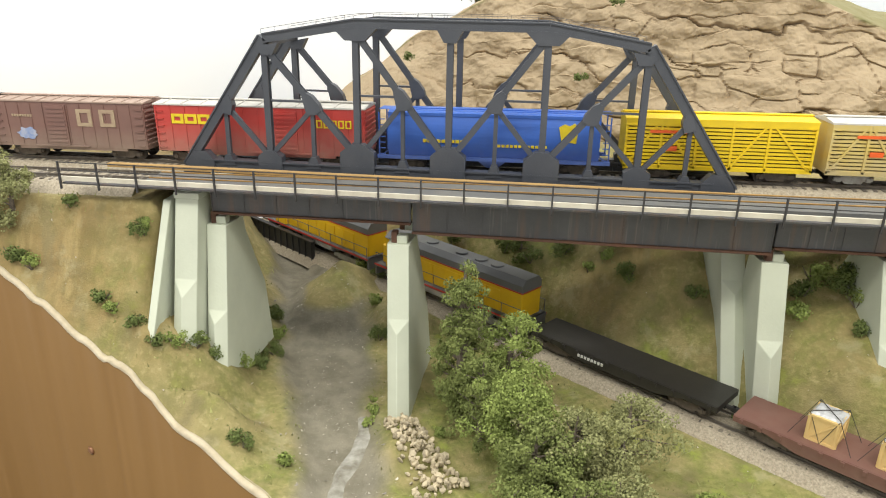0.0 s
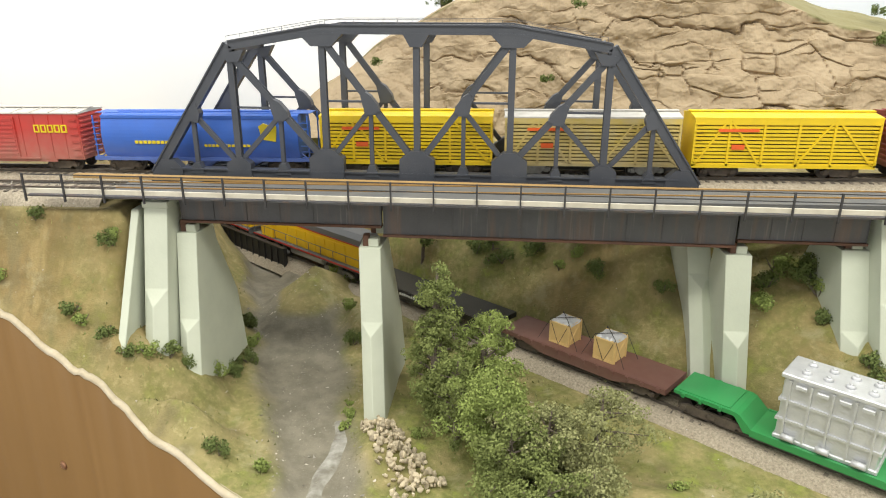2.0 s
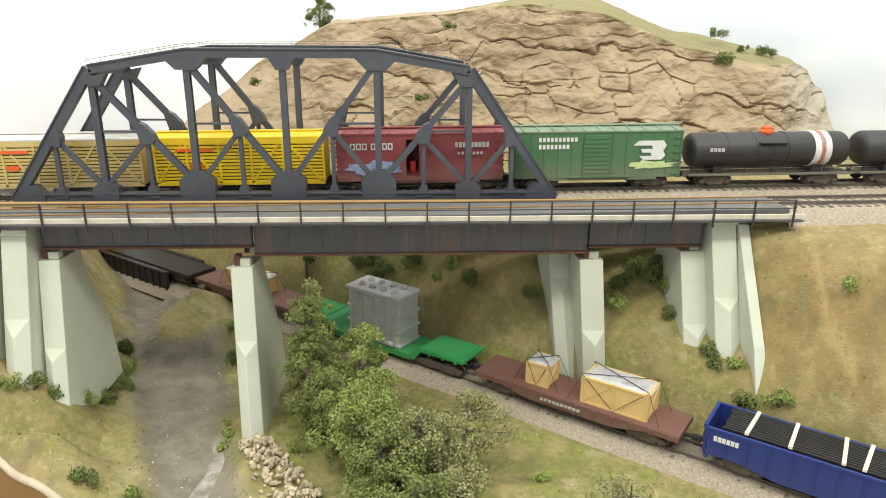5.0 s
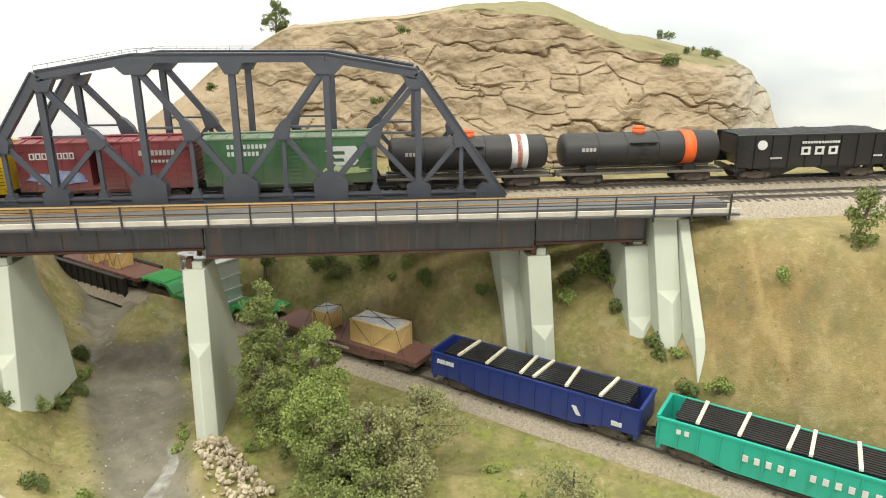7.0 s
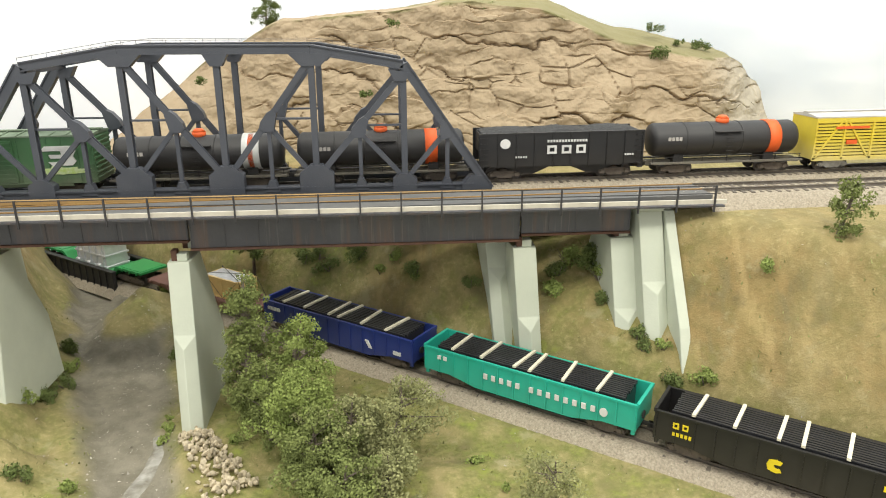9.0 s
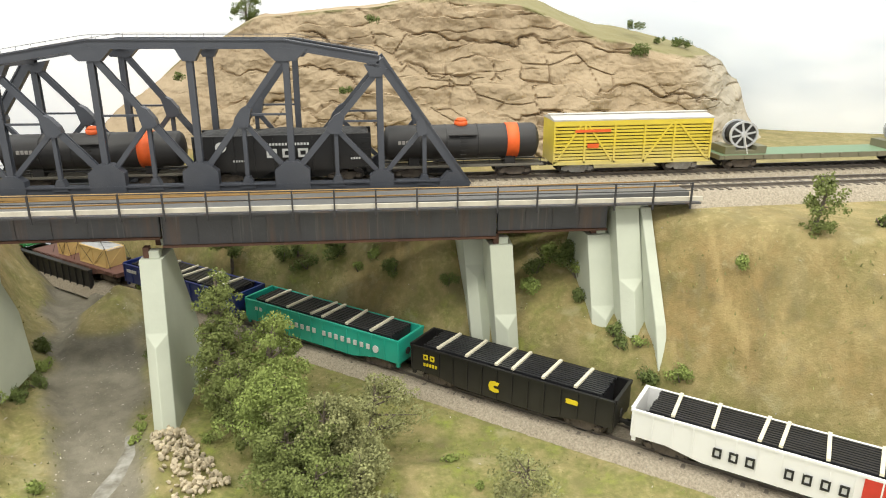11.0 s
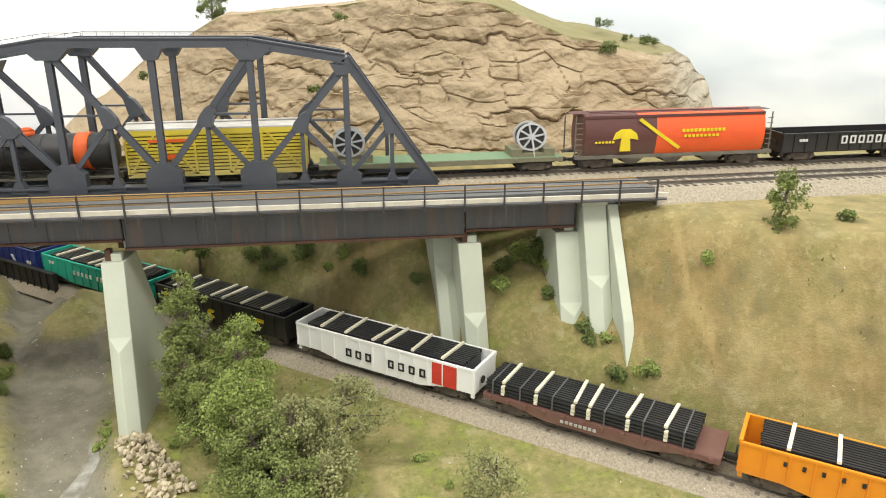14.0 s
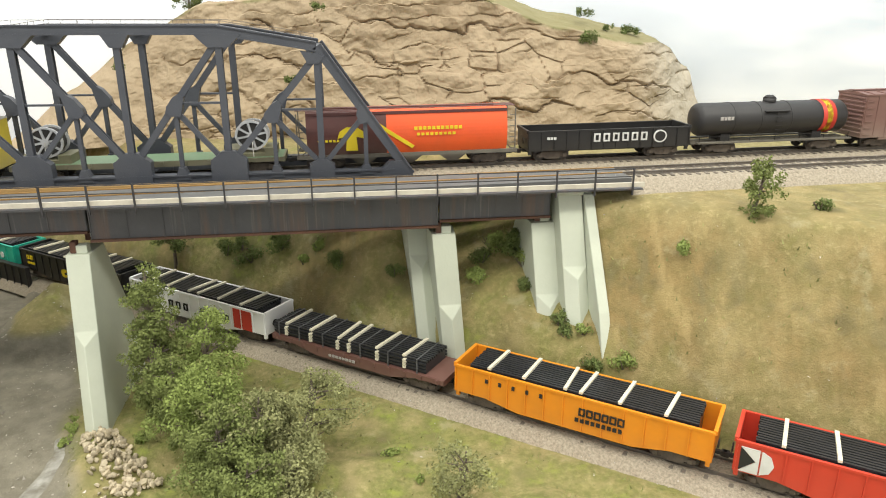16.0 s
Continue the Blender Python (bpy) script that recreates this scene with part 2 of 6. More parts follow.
def bar(bm, a, b, w, d, up=(0, 1, 0)):
    """A square bar from a to b, d thick along up and w wide across it."""
    a, b, up = Vector(a), Vector(b), Vector(up)
    f = (b - a).normalized()
    s = f.cross(up).normalized() * w / 2
    u = s.cross(f).normalized() * d / 2
    ring = [[bm.verts.new(p + i * s + j * u) for i, j in ((-1, -1), (1, -1), (1, 1), (-1, 1))] for p in (a, b)]
    for k in range(4):
        bm.faces.new((ring[0][k], ring[0][(k + 1) % 4], ring[1][(k + 1) % 4], ring[1][k]))
    bm.faces.new(ring[0][::-1])
    bm.faces.new(ring[1])
    return bm


def tube(bm, a, b, r0, r1=None, seg=10, caps=True):
    a, b = Vector(a), Vector(b)
    r1 = r0 if r1 is None else r1
    q = (b - a).to_track_quat("Z", "Y")
    rings = []
    for p, r in ((a, r0), (b, r1)):
        rings.append([bm.verts.new(p + q @ Vector((r * math.cos(2 * math.pi * k / seg), r * math.sin(2 * math.pi * k / seg), 0))) for k in range(seg)])
    for k in range(seg):
        f = bm.faces.new((rings[0][k], rings[0][(k + 1) % seg], rings[1][(k + 1) % seg], rings[1][k]))
        f.smooth = seg > 8
    if caps:
        bm.faces.new(rings[0][::-1])
        bm.faces.new(rings[1])
    return bm


def prism(bm, pts, lo, hi, axis="y"):
    """A flat outline (pairs) thickened from lo to hi along an axis; pairs are x,z for y, y,z for x, x,y for z."""
    def at(p, t):
        return {"y": (p[0], t, p[1]), "x": (t, p[0], p[1]), "z": (p[0], p[1], t)}[axis]
    a = [bm.verts.new(at(p, lo)) for p in pts]
    b = [bm.verts.new(at(p, hi)) for p in pts]
    for k in range(len(pts)):
        j = (k + 1) % len(pts)
        bm.faces.new((a[k], a[j], b[j], b[k]))
    bm.faces.new(a[::-1])
    bm.faces.new(b)
    bmesh.ops.recalc_face_normals(bm, faces=bm.faces)
    return bm


def step(a, b, x):
    t = min(1.0, max(0.0, (x - a) / (b - a)))
    return t * t * (3 - 2 * t)


def nz(x, y, z, s):
    return noise.noise(Vector((x * s, y * s, z * s)))


# ---------------------------------------------------------------- the lie of the land
TRACK_Z = 0.070                       # top of the lower rails
GRADE = 0.012                         # rise of the upper lines along x
DECK_Z = 0.2008                       # top of the upper rails
TX, TY, TA = 0.285, -0.145, -37.6     # a point on the lower line, and its heading
TD = Vector((math.cos(radians(TA)), math.sin(radians(TA)), 0))
TN = Vector((-TD.y, TD.x, 0))         # towards the back slope


def along(s, n=0.0, z=0.0):
    return Vector((TX, TY, 0)) + TD * s + TN * n + Vector((0, 0, z))


def edge_y(x):
    """The front edge of the layout."""
    if x < -0.165:
        return min(-0.07, -0.1325 + (-0.165 - x) * 0.36)
    if x < -0.078:
        return -0.1325 - (x + 0.165) * 0.55
    if x < 0.45:
        return max(-0.42, -0.18 - (x + 0.078) * 0.9)
    return max(-1.2, -0.42 - (x - 0.45))


def ground_z(x, y, rough=True):
    n = (x - TX) * TN.x + (y - TY) * TN.y
    s = (x - TX) * TD.x + (y - TY) * TD.y
    xe = -0.0907 - 0.435 * (y + 0.084)
    xr = -0.0372 - 0.255 * (y + 0.084)
    inbed = step(xe - 0.012, xe + 0.008, x) * (1 - step(xr - 0.012, xr + 0.016, x))
    flat = 0.062 - 0.008 * inbed
    z = flat + 0.012 * step(0.05, 0.0, abs(n + 0.06)) * (1 - inbed) * step(-0.3, -0.42, s)
    z += (1 - inbed) * (0.007 * nz(x, y, 0, 14) + 0.005 * nz(x, y, 7, 34)) * step(-0.032, -0.06, n)
    if not -0.705 < s < -0.54:
        z = max(z, 0.0615 - 0.8 * max(0.0, abs(n) - 0.027))
    # the cutting behind the lower line
    if n > 0.0:
        rise = 0.062 + 2.9 * min(n - 0.022, 0.012) + 1.9 * max(0.0, n - 0.034)
        hollow = 0.119 + 0.28 * (x - 0.2845) + 0.42 * (y + 0.079)
        rise += step(0.165, 0.2, x) * step(0.315, 0.3108, x) * (min(rise, hollow) - rise)
        rise += (0.013 * nz(x, y, 1, 13) + 0.008 * nz(x, y, 5, 27)) * step(0.05, 0.09, n) * step(0.2, 0.14, x)
        top, soft = 0.1925 + GRADE * x, 0.012
        r = rise if rise < top - soft else top - soft * math.exp(-(rise - (top - soft)) / soft)
        z = max(z, r)
    # the bank on the other side of the stream, cut off by the abutment
    e = edge_y(x)
    rim = max(0.1915 + GRADE * x - 1.3 * max(0.0, -0.055 - e), 0.075)
    u = min(1.0, max(0.0, (-0.068 - y) / max(0.01, -0.068 - e)))
    left = 0.1945 + GRADE * x - (0.1945 + GRADE * x - rim) * u ** 0.8 + 0.016 * nz(x, y, 3, 24) * u * (1 - u)
    wide = step(xe - 0.008, xe - 0.078, x)
    sharp = step(-0.1785, -0.186, x)
    q = step(-0.108, -0.135, y) + step(-0.035, -0.02, y)
    w = wide * q + sharp * (1 - q)
    z = z + w * max(0.0, left - z)
    # the skirt of soil round the abutment's foot, and the sandy mound across the stream
    skirt = 0.121 - 0.72 * max(0.0, min(x + 0.178, 0.03)) - 1.15 * max(0.0, x + 0.148)
    skirt -= 1.2 * max(0.0, -0.108 - y) + 0.55 * max(0.0, y + 0.088)
    if x > -0.2 and y < 0.0:
        z = max(z, skirt + 0.003 * nz(x, y, 8, 40))
    z = max(z, 0.09 - 0.75 * math.hypot(x + 0.11, (y - 0.1) * 0.6) + 0.006 * nz(x, y, 6, 35))
    if rough:
        flat_top = step(0.182 + GRADE * x, 0.191 + GRADE * x, z)
        bench = step(0.035, 0.022, abs(n)) * step(0.08, 0.072, z)
        k = (1 - flat_top) * (1 - bench)
        slope = step(0.075, 0.1, z)
        z += k * (0.0045 * nz(x, y, z, 24) + 0.0024 * nz(x, y, z, 70) + 0.001 * nz(x, y, z, 190)) * (0.45 + 0.75 * slope - 0.3 * inbed)
    return z


def build_ground():
    bm = bmesh.new()
    lay = bm.loops.layers.float_color.new("cover")
    xs = [-2.4 + 0.08 * i for i in range(25)] + [-0.42 + 0.0042 * i for i in range(250)] + [0.64 + 0.08 * i for i in range(23)]
    rows = 210
    grid, cover = [], {}
    for x in xs:
        e = edge_y(x)
        col = []
        for j in range(rows):
            f = j / (rows - 1)
            y = e + (0.5 - e) * (0.62 * f + 0.38 * f ** 2.4)
            z = ground_z(x, y)
            v = bm.verts.new((x, y, z))
            n = (x - TX) * TN.x + (y - TY) * TN.y
            xe = -0.0907 - 0.435 * (y + 0.084)
            xr = -0.0372 - 0.255 * (y + 0.084)
            wob = 0.012 * nz(x, y, 3, 30)
            bed = step(xe - 0.014, xe + 0.004, x + wob) * (1 - step(xr - 0.008, xr + 0.01, x + wob))
            bed *= 1 - step(0.064, 0.069, z)
            steep = step(0.085, 0.12, z) * (1 - step(0.19, 0.197, z))
            cut = steep * (0.95 if x > 0.3 or x < -0.17 else 0.55)
            green = 0.75 - 0.5 * cut + 0.25 * step(0.0, -0.08, n) * (1 if x > 0 else 0)
            if x < -0.1:
                green *= 0.62
            if z > 0.186 and y < 0.01:
                green *= 0.4
                cut = 0.5
            if y > 0.06 and z > 0.186:
                green *= 0.35
            if x < -0.04 and y > 0.03:
                green *= 0.45
            patch = nz(x, y, 9, 17) + 0.5 * nz(x, y, 4, 45)
            green = min(1.0, max(0.0, green + 0.55 * patch))
            if n > 0.03 and x < 0.2 and z < 0.19:
                cut = min(1.0, max(0.0, 0.5 - 1.3 * patch))
                green = min(1.0, max(0.1, 0.5 + 0.8 * patch))
            if x > 0.312 and n > 0.03:
                green *= 0.5
            cover[v] = (bed, green, cut, 1)
            col.append(v)
        grid.append(col)
    for i in range(len(xs) - 1):
        for j in range(rows - 1):
            f = bm.faces.new((grid[i][j], grid[i + 1][j], grid[i + 1][j + 1], grid[i][j + 1]))
            f.smooth = True
            for lp in f.loops:
                lp[lay] = cover[lp.vert]
    ob = mesh_object("ground", bm, M_TERRAIN)
    tagged(ob, "tan scenic ground with dry grass turf and a grey stream bed", "ground", kind="structure")
    # the board that closes the front, and its plaster lip
    bm, lip = bmesh.new(), bmesh.new()
    prev = None
    for x in xs:
        y = edge_y(x)
        z = ground_z(x, y) - 0.002
        ring = [bm.verts.new(p) for p in ((x, y - 0.0015, z), (x, y - 0.0045, z - 0.001), (x, y - 0.0045, -0.75), (x, y - 0.0015, -0.75))]
        l2 = [lip.verts.new(p) for p in ((x, y + 0.001 + 0.001 * nz(x, 3, 0, 80), z + 0.0022), (x, y - 0.0018 - 0.0012 * nz(x, 0, 0, 90), z + 0.0012 + 0.0005 * nz(x, 1, 0, 60)), (x, y - 0.0047, z - 0.0002 + 0.0006 * nz(x, 2, 0, 70)), (x, y + 0.001, z - 0.003))]
        if prev:
            for k in range(4):
                f = bm.faces.new((prev[0][k], prev[0][(k + 1) % 4], ring[(k + 1) % 4], ring[k]))
                g = lip.faces.new((prev[1][k], prev[1][(k + 1) % 4], l2[(k + 1) % 4], l2[k]))
                f.smooth = g.smooth = True
        prev = (ring, l2)
    for b in (bm, lip):
        bmesh.ops.recalc_face_normals(b, faces=b.faces)
    tagged(mesh_object("fascia", bm, M_FASCIA), "brown painted curved fascia board closing the layout front", "fascia board", kind="structure")
    tagged(mesh_object("trim", lip, M_PLASTER), "rough pale plaster lip along the layout edge", "edge trim", kind="structure")


build_ground()


def build_room():
    bm = bmesh.new()
    pts = [(-2.6, 0.16), (-1.6, 0.16), (-0.8, 0.17), (-0.45, 0.21), (-0.25, 0.29), (0.0, 0.43), (0.3, 0.44), (0.5, 0.34), (0.64, 0.24), (0.9, 0.18), (1.7, 0.16), (2.6, 0.16)]
    # rounded run of the painted board
    run = []
    for k in range(len(pts) - 1):
        for q in range(8):
            t = q / 8
            p = [pts[max(0, k - 1)], pts[k], pts[k + 1], pts[min(len(pts) - 1, k + 2)]]
            run.append(tuple(0.5 * (2 * p[1][i] + (p[2][i] - p[0][i]) * t + (2 * p[0][i] - 5 * p[1][i] + 4 * p[2][i] - p[3][i]) * t * t + (3 * p[1][i] - p[0][i] - 3 * p[2][i] + p[3][i]) * t ** 3) for i in (0, 1)))
    prev = None
    for x, y in run:
        ring = [bm.verts.new(p) for p in ((x, y, -0.1), (x, y, 1.25), (x, y + 0.008, 1.25), (x, y + 0.008, -0.1))]
        if prev:
            for k in range(4):
                bm.faces.new((prev[k], prev[(k + 1) % 4], ring[(k + 1) % 4], ring[k])).smooth = k == 0
        prev = ring
    bmesh.ops.recalc_face_normals(bm, faces=bm.faces)
    tagged(mesh_object("backdrop", bm, M_SKY), "pale hazy blue and white painted sky board with an added glow", "backdrop", kind="structure")
    tagged(mesh_object("floor", boxm(-3, 3, -3, 1.5, -0.85, -0.75), M_FLOORTILE), "plain brown room floor", "floor", kind="structure")


build_room()


# ---------------------------------------------------------------- rock hill
HILL_TOP = ((-0.19, 0.2), (-0.138, 0.24), (-0.068, 0.29), (0.01, 0.3275), (0.12, 0.336), (0.21, 0.349), (0.27, 0.35), (0.365, 0.318), (0.474, 0.297), (0.532, 0.263), (0.555, 0.215), (0.56, 0.195))


def hill_top(x):
    for (a, za), (b, zb) in zip(HILL_TOP, HILL_TOP[1:]):
        if x <= b:
            return za + (zb - za) * step(a, b, x) * 0.5 + (zb - za) * 0.5 * (x - a) / (b - a)
    return 0.195


def build_hill():
    bm = bmesh.new()
    lay = bm.loops.layers.float_color.new("cover")
    nu, nv, ng = 400, 190, 22
    grid, cover = [], {}

    def ridge(x, z, sx, sz, seed, lean):
        """Broken ledges: warped strata that come and go."""
        q = z * sz + x * lean + 0.55 * nz(x, z, seed, 7) + 0.3 * nz(x, z, seed + 3, 40) + 0.12 * nz(x, z, seed + 5, 110)
        return (q % 1.0), math.floor(q)

    for i in range(nu + 1):
        x = -0.19 + 0.75 * i / nu
        ztop = hill_top(x)
        cliff = ztop - 0.003 - 0.013 * step(0.15, 0.3, x) * step(0.52, 0.42, x)
        base_y = 0.24 - 0.105 * step(-0.05, 0.36, x) + 0.06 * step(0.42, 0.56, x)
        soft = step(0.05, -0.08, x)
        col = []
        for j in range(nv + ng + 1):
            if j <= nv:
                v = j / nv
                z = 0.186 + (cliff - 0.186) * v
                wx = x + 0.012 * nz(x, z, 4, 18)
                wz = z + 0.006 * nz(x, z, 14, 26)
                saw, k = ridge(wx, wz, 1, 30, 2, 3.5)
                here = step(-0.2, 0.25, nz(wx, k * 0.37, 5, 13))
                saw2, k2 = ridge(wx, wz, 1, 75, 9, -6.0)
                here2 = step(0.0, 0.35, nz(wx, k2 * 0.21, 8, 30))
                p = Vector((wx * 26 + k * 3.3, wz * 34 + wx * 5, 0.3))
                d, _ = noise.voronoi(p)
                facet = d[0]
                d2, _ = noise.voronoi(Vector((wx * 70 + k2 * 1.7, wz * 95 - wx * 20, 1.7)))
                facet2 = d2[0]
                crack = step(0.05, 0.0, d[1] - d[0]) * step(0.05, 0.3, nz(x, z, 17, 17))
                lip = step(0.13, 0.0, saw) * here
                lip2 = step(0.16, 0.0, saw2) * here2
                hard = 1 - 0.8 * soft
                y = base_y + 0.05 * v ** 1.25 + 0.016 * nz(x, 0, z, 9)
                y += hard * (0.0045 * lip - 0.0045 * saw * here + 0.0024 * lip2 - 0.0024 * saw2 * here2 + 0.0026 * crack + 0.006 * (facet - 0.35) + 0.0024 * (facet2 - 0.35))
                y += 0.006 * nz(x * 1.3, z * 2, 2, 24) + 0.0026 * nz(x, z, 6, 62) + 0.0014 * nz(x, z, 9, 150) + 0.0006 * nz(x, z, 12, 380)
                # dark cracks, plus shade in the ledge recesses put into the colour
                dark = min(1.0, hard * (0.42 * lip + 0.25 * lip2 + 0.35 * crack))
                g = 0.0
                g = max(g, step(0.97, 1.0, v) * step(-0.2, 0.2, nz(x, 0, 1, 40)))
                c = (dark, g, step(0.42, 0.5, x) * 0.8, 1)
            else:
                k = (j - nv) / ng
                z = cliff + (ztop - cliff) * min(1.0, 1.25 * math.sin(k * math.pi / 2)) - 0.06 * max(0.0, k - 0.8) + 0.002 * nz(x, k, 0, 60)
                y = base_y + 0.05 + 0.016 * nz(x, 0, cliff, 9) + 0.075 * k
                gg = step(-0.15, 0.2, nz(x, y, 7, 30) + 1.2 * step(0.1, 0.25, x) - 0.35)
                c = (0, 0.8 * gg, 0, 1)
            vert = bm.verts.new((x, y, z))
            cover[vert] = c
            col.append(vert)
        grid.append(col)
    for i in range(nu):
        for j in range(nv + ng):
            f = bm.faces.new((grid[i][j], grid[i + 1][j], grid[i + 1][j + 1], grid[i][j + 1]))
            f.smooth = j >= nv
            for lp in f.loops:
                lp[lay] = cover[lp.vert]
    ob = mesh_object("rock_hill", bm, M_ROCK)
    tagged(ob, "tan cracked sandstone cliff with grassy top behind the track", "rock hill")


build_hill()


# ---------------------------------------------------------------- bridges
def truss_side(bridge, y, inner):
    """One side of the riveted through truss: chords, posts, braces, gussets."""
    X = (-0.1945, -0.1305, -0.0653, 0.0, 0.0653, 0.1305, 0.1945)
    zb, t = 0.2015, 0.0052
    top = {1: 0.2935, 2: 0.3045, 3: 0.3045, 4: 0.3045, 5: 0.2935}
    S = M_STEEL
    part("bottom_chord", boxm(X[0], X[6], y - t / 2, y + t / 2, 0.1955, 0.2055, 0.0004), S, bridge)
    part("chord_flange", boxm(X[0] + 0.012, X[6] - 0.012, y - t / 2 - 0.0015, y + t / 2 + 0.0015, 0.2055, 0.2066), S, bridge)
    for a, b in ((1, 2), (2, 3), (3, 4), (4, 5)):
        bm = bar(bmesh.new(), (X[a], y, top[a]), (X[b], y, top[b]), 0.005, 0.0062)
        bar(bm, (X[a], y, top[a] + 0.0028), (X[b], y, top[b] + 0.0028), 0.001, 0.0082)
        bar(bm, (X[a], y, top[a] - 0.0028), (X[b], y, top[b] - 0.0028), 0.001, 0.0074)
        part("top_chord", bm, S, bridge)
    for a, b in ((0, 1), (6, 5)):
        bm = bar(bmesh.new(), (X[a], y, zb + 0.001), (X[b], y, top[b]), 0.0064, 0.0062)
        d = (Vector((X[b], 0, top[b])) - Vector((X[a], 0, zb))).normalized()
        up = Vector((-d.z, 0, d.x)) if a == 0 else Vector((d.z, 0, -d.x))
        o = up * 0.0034
        bar(bm, Vector((X[a], y, zb)) + o, Vector((X[b], y, top[b])) + o, 0.001, 0.0085)
        part("end_post", bm, S, bridge)
        sx = -1 if a == 0 else 1
        part("bearing_shoe", boxm(X[a] - 0.004, X[a] + 0.004, y - 0.0045, y + 0.0045, 0.1925, 0.1985, 0.0006), S, bridge)
        bm = prism(bmesh.new(), [(X[a] + sx * 0.002, 0.1985), (X[a] + sx * 0.002, 0.2035), (X[a] - sx * 0.006, 0.2125), (X[a] - sx * 0.015, 0.2125), (X[a] - sx * 0.021, 0.206), (X[a] - sx * 0.021, 0.1985)], y - t / 2 - 0.0012, y + t / 2 + 0.0012)
        part("end_gusset", bm, S, bridge)
    for k in (1, 2, 3, 4, 5):
        bm = bmesh.new()
        for o in (-0.0021, 0.0021):
            bar(bm, (X[k], y + o, 0.203), (X[k], y + o, top[k]), 0.0044, 0.0009)
        bar(bm, (X[k], y, 0.203), (X[k], y, top[k]), 0.0009, 0.0042)
        part("post", bm, S, bridge)
        h = 0.0225 if k in (2, 3, 4) else 0.015
        w = 0.0125 if k in (2, 3, 4) else 0.009
        bm = prism(bmesh.new(), [(X[k] - w, 0.1965), (X[k] - w, 0.2 + h * 0.72), (X[k] - w * 0.35, 0.2 + h), (X[k] + w * 0.35, 0.2 + h), (X[k] + w, 0.2 + h * 0.72), (X[k] + w, 0.1965)], y - t / 2 - 0.0014, y + t / 2 + 0.0014)
        part("gusset_plate", bm, S, bridge)
        bm = bmesh.new()
        tz = top[k] - 0.0028
        hw = 0.0155 if k in (2, 4) else 0.009 if k == 3 else 0.0085
        skew = 0 if k in (2, 3, 4) else (0.0025 if k == 1 else -0.0025)
        dr = 0.0 if k in (2, 3, 4) else (-0.003 if k == 1 else 0.003)
        prism(bm, [(X[k] - hw + skew, tz + min(0, dr)), (X[k] + hw + skew, tz - max(0, dr)), (X[k] + hw * 0.45 + skew, tz - 0.0085), (X[k] - hw * 0.45 + skew, tz - 0.0085)], y - t / 2 - 0.001, y + t / 2 + 0.001)
        part("top_gusset", bm, S, bridge)
    # main diagonals with their sub-struts
    for a, b in ((1, 2), (2, 3), (4, 3), (5, 4)):
        xa, xb, za, z1 = X[a], X[b], top[a] - 0.006, 0.212
        bm = bmesh.new()
        for o in (-0.0019, 0.0019):
            bar(bm, (xa, y + o, za), (xb, y + o, z1), 0.0042, 0.0008)
        bar(bm, (xa, y, za), (xb, y, z1), 0.0008, 0.0038)
        part("diagonal", bm, S, bridge)
        xm, zm = (xa + xb) / 2, (za + z1) / 2
        d = Vector((xb - xa, z1 - za)).normalized()
        e = Vector((-d.y, d.x)) if d.x > 0 else Vector((d.y, -d.x))
        c, sg = Vector((xm, zm)), (1 if d.x > 0 else -1)
        pts = [c - d * 0.008 + e * 0.0021, c - d * 0.004 + e * 0.0037, c + d * 0.004 + e * 0.0037, c + d * 0.008 + e * 0.0021, c + d * 0.008 - e * 0.0021, (xm + sg * 0.0036, zm - 0.0078), (xm - sg * 0.0036, zm - 0.0078), c - d * 0.008 - e * 0.0021]
        bm = prism(bmesh.new(), [tuple(q) for q in pts], y - 0.0034, y + 0.0034)
        part("middle_gusset", bm, S, bridge)
        part("sub_strut", bar(bar(bmesh.new(), (xm, y - 0.0012, zm - 0.006), (xm, y - 0.0012, 0.204), 0.0028, 0.0008), (xm, y + 0.0012, zm - 0.006), (xm, y + 0.0012, 0.204), 0.0028, 0.0008), S, bridge)
        part("sub_diagonal", bar(bmesh.new(), (xm, y, zm - 0.004), (xa, y, 0.211), 0.0034, 0.0028), S, bridge)
        part("tie_strut", bar(bmesh.new(), (xm, y, zm + 0.001), (xa, y, zm + 0.001), 0.0014, 0.0026), S, bridge)
        part("foot_gusset", prism(bmesh.new(), [(xm - 0.0055, 0.203), (xm - 0.002, 0.2115), (xm + 0.002, 0.2115), (xm + 0.0055, 0.203)], y - 0.0034, y + 0.0034), S, bridge)
    for a, b, sx in ((0, 1, -1), (6, 5, 1)):
        xm, zm = (X[a] + X[b]) / 2, 0.2475
        part("sub_strut", bar(bmesh.new(), (xm, y, zm), (xm, y, 0.204), 0.003, 0.0028), S, bridge)
        part("sub_diagonal", bar(bmesh.new(), (xm, y, zm - 0.001), (X[b], y, 0.209), 0.0034, 0.0028), S, bridge)
        part("middle_gusset", prism(bmesh.new(), [(xm + sx * 0.003, zm - 0.006), (xm + sx * 0.0005, zm + 0.0035), (xm - sx * 0.004, zm + 0.0065), (xm - sx * 0.0062, zm - 0.001), (xm - sx * 0.0045, zm - 0.008)], y - 0.0036, y + 0.0036), S, bridge)
        part("foot_gusset", prism(bmesh.new(), [(xm - 0.0055, 0.203), (xm - 0.002, 0.2105), (xm + 0.002, 0.2105), (xm + 0.0055, 0.203)], y - 0.0034, y + 0.0034), S, bridge)
    # walkway rail along the top chord
    bm = bmesh.new()
    stops = [X[0] + 0.062 + 0.01 * i for i in range(27)]
    line = []
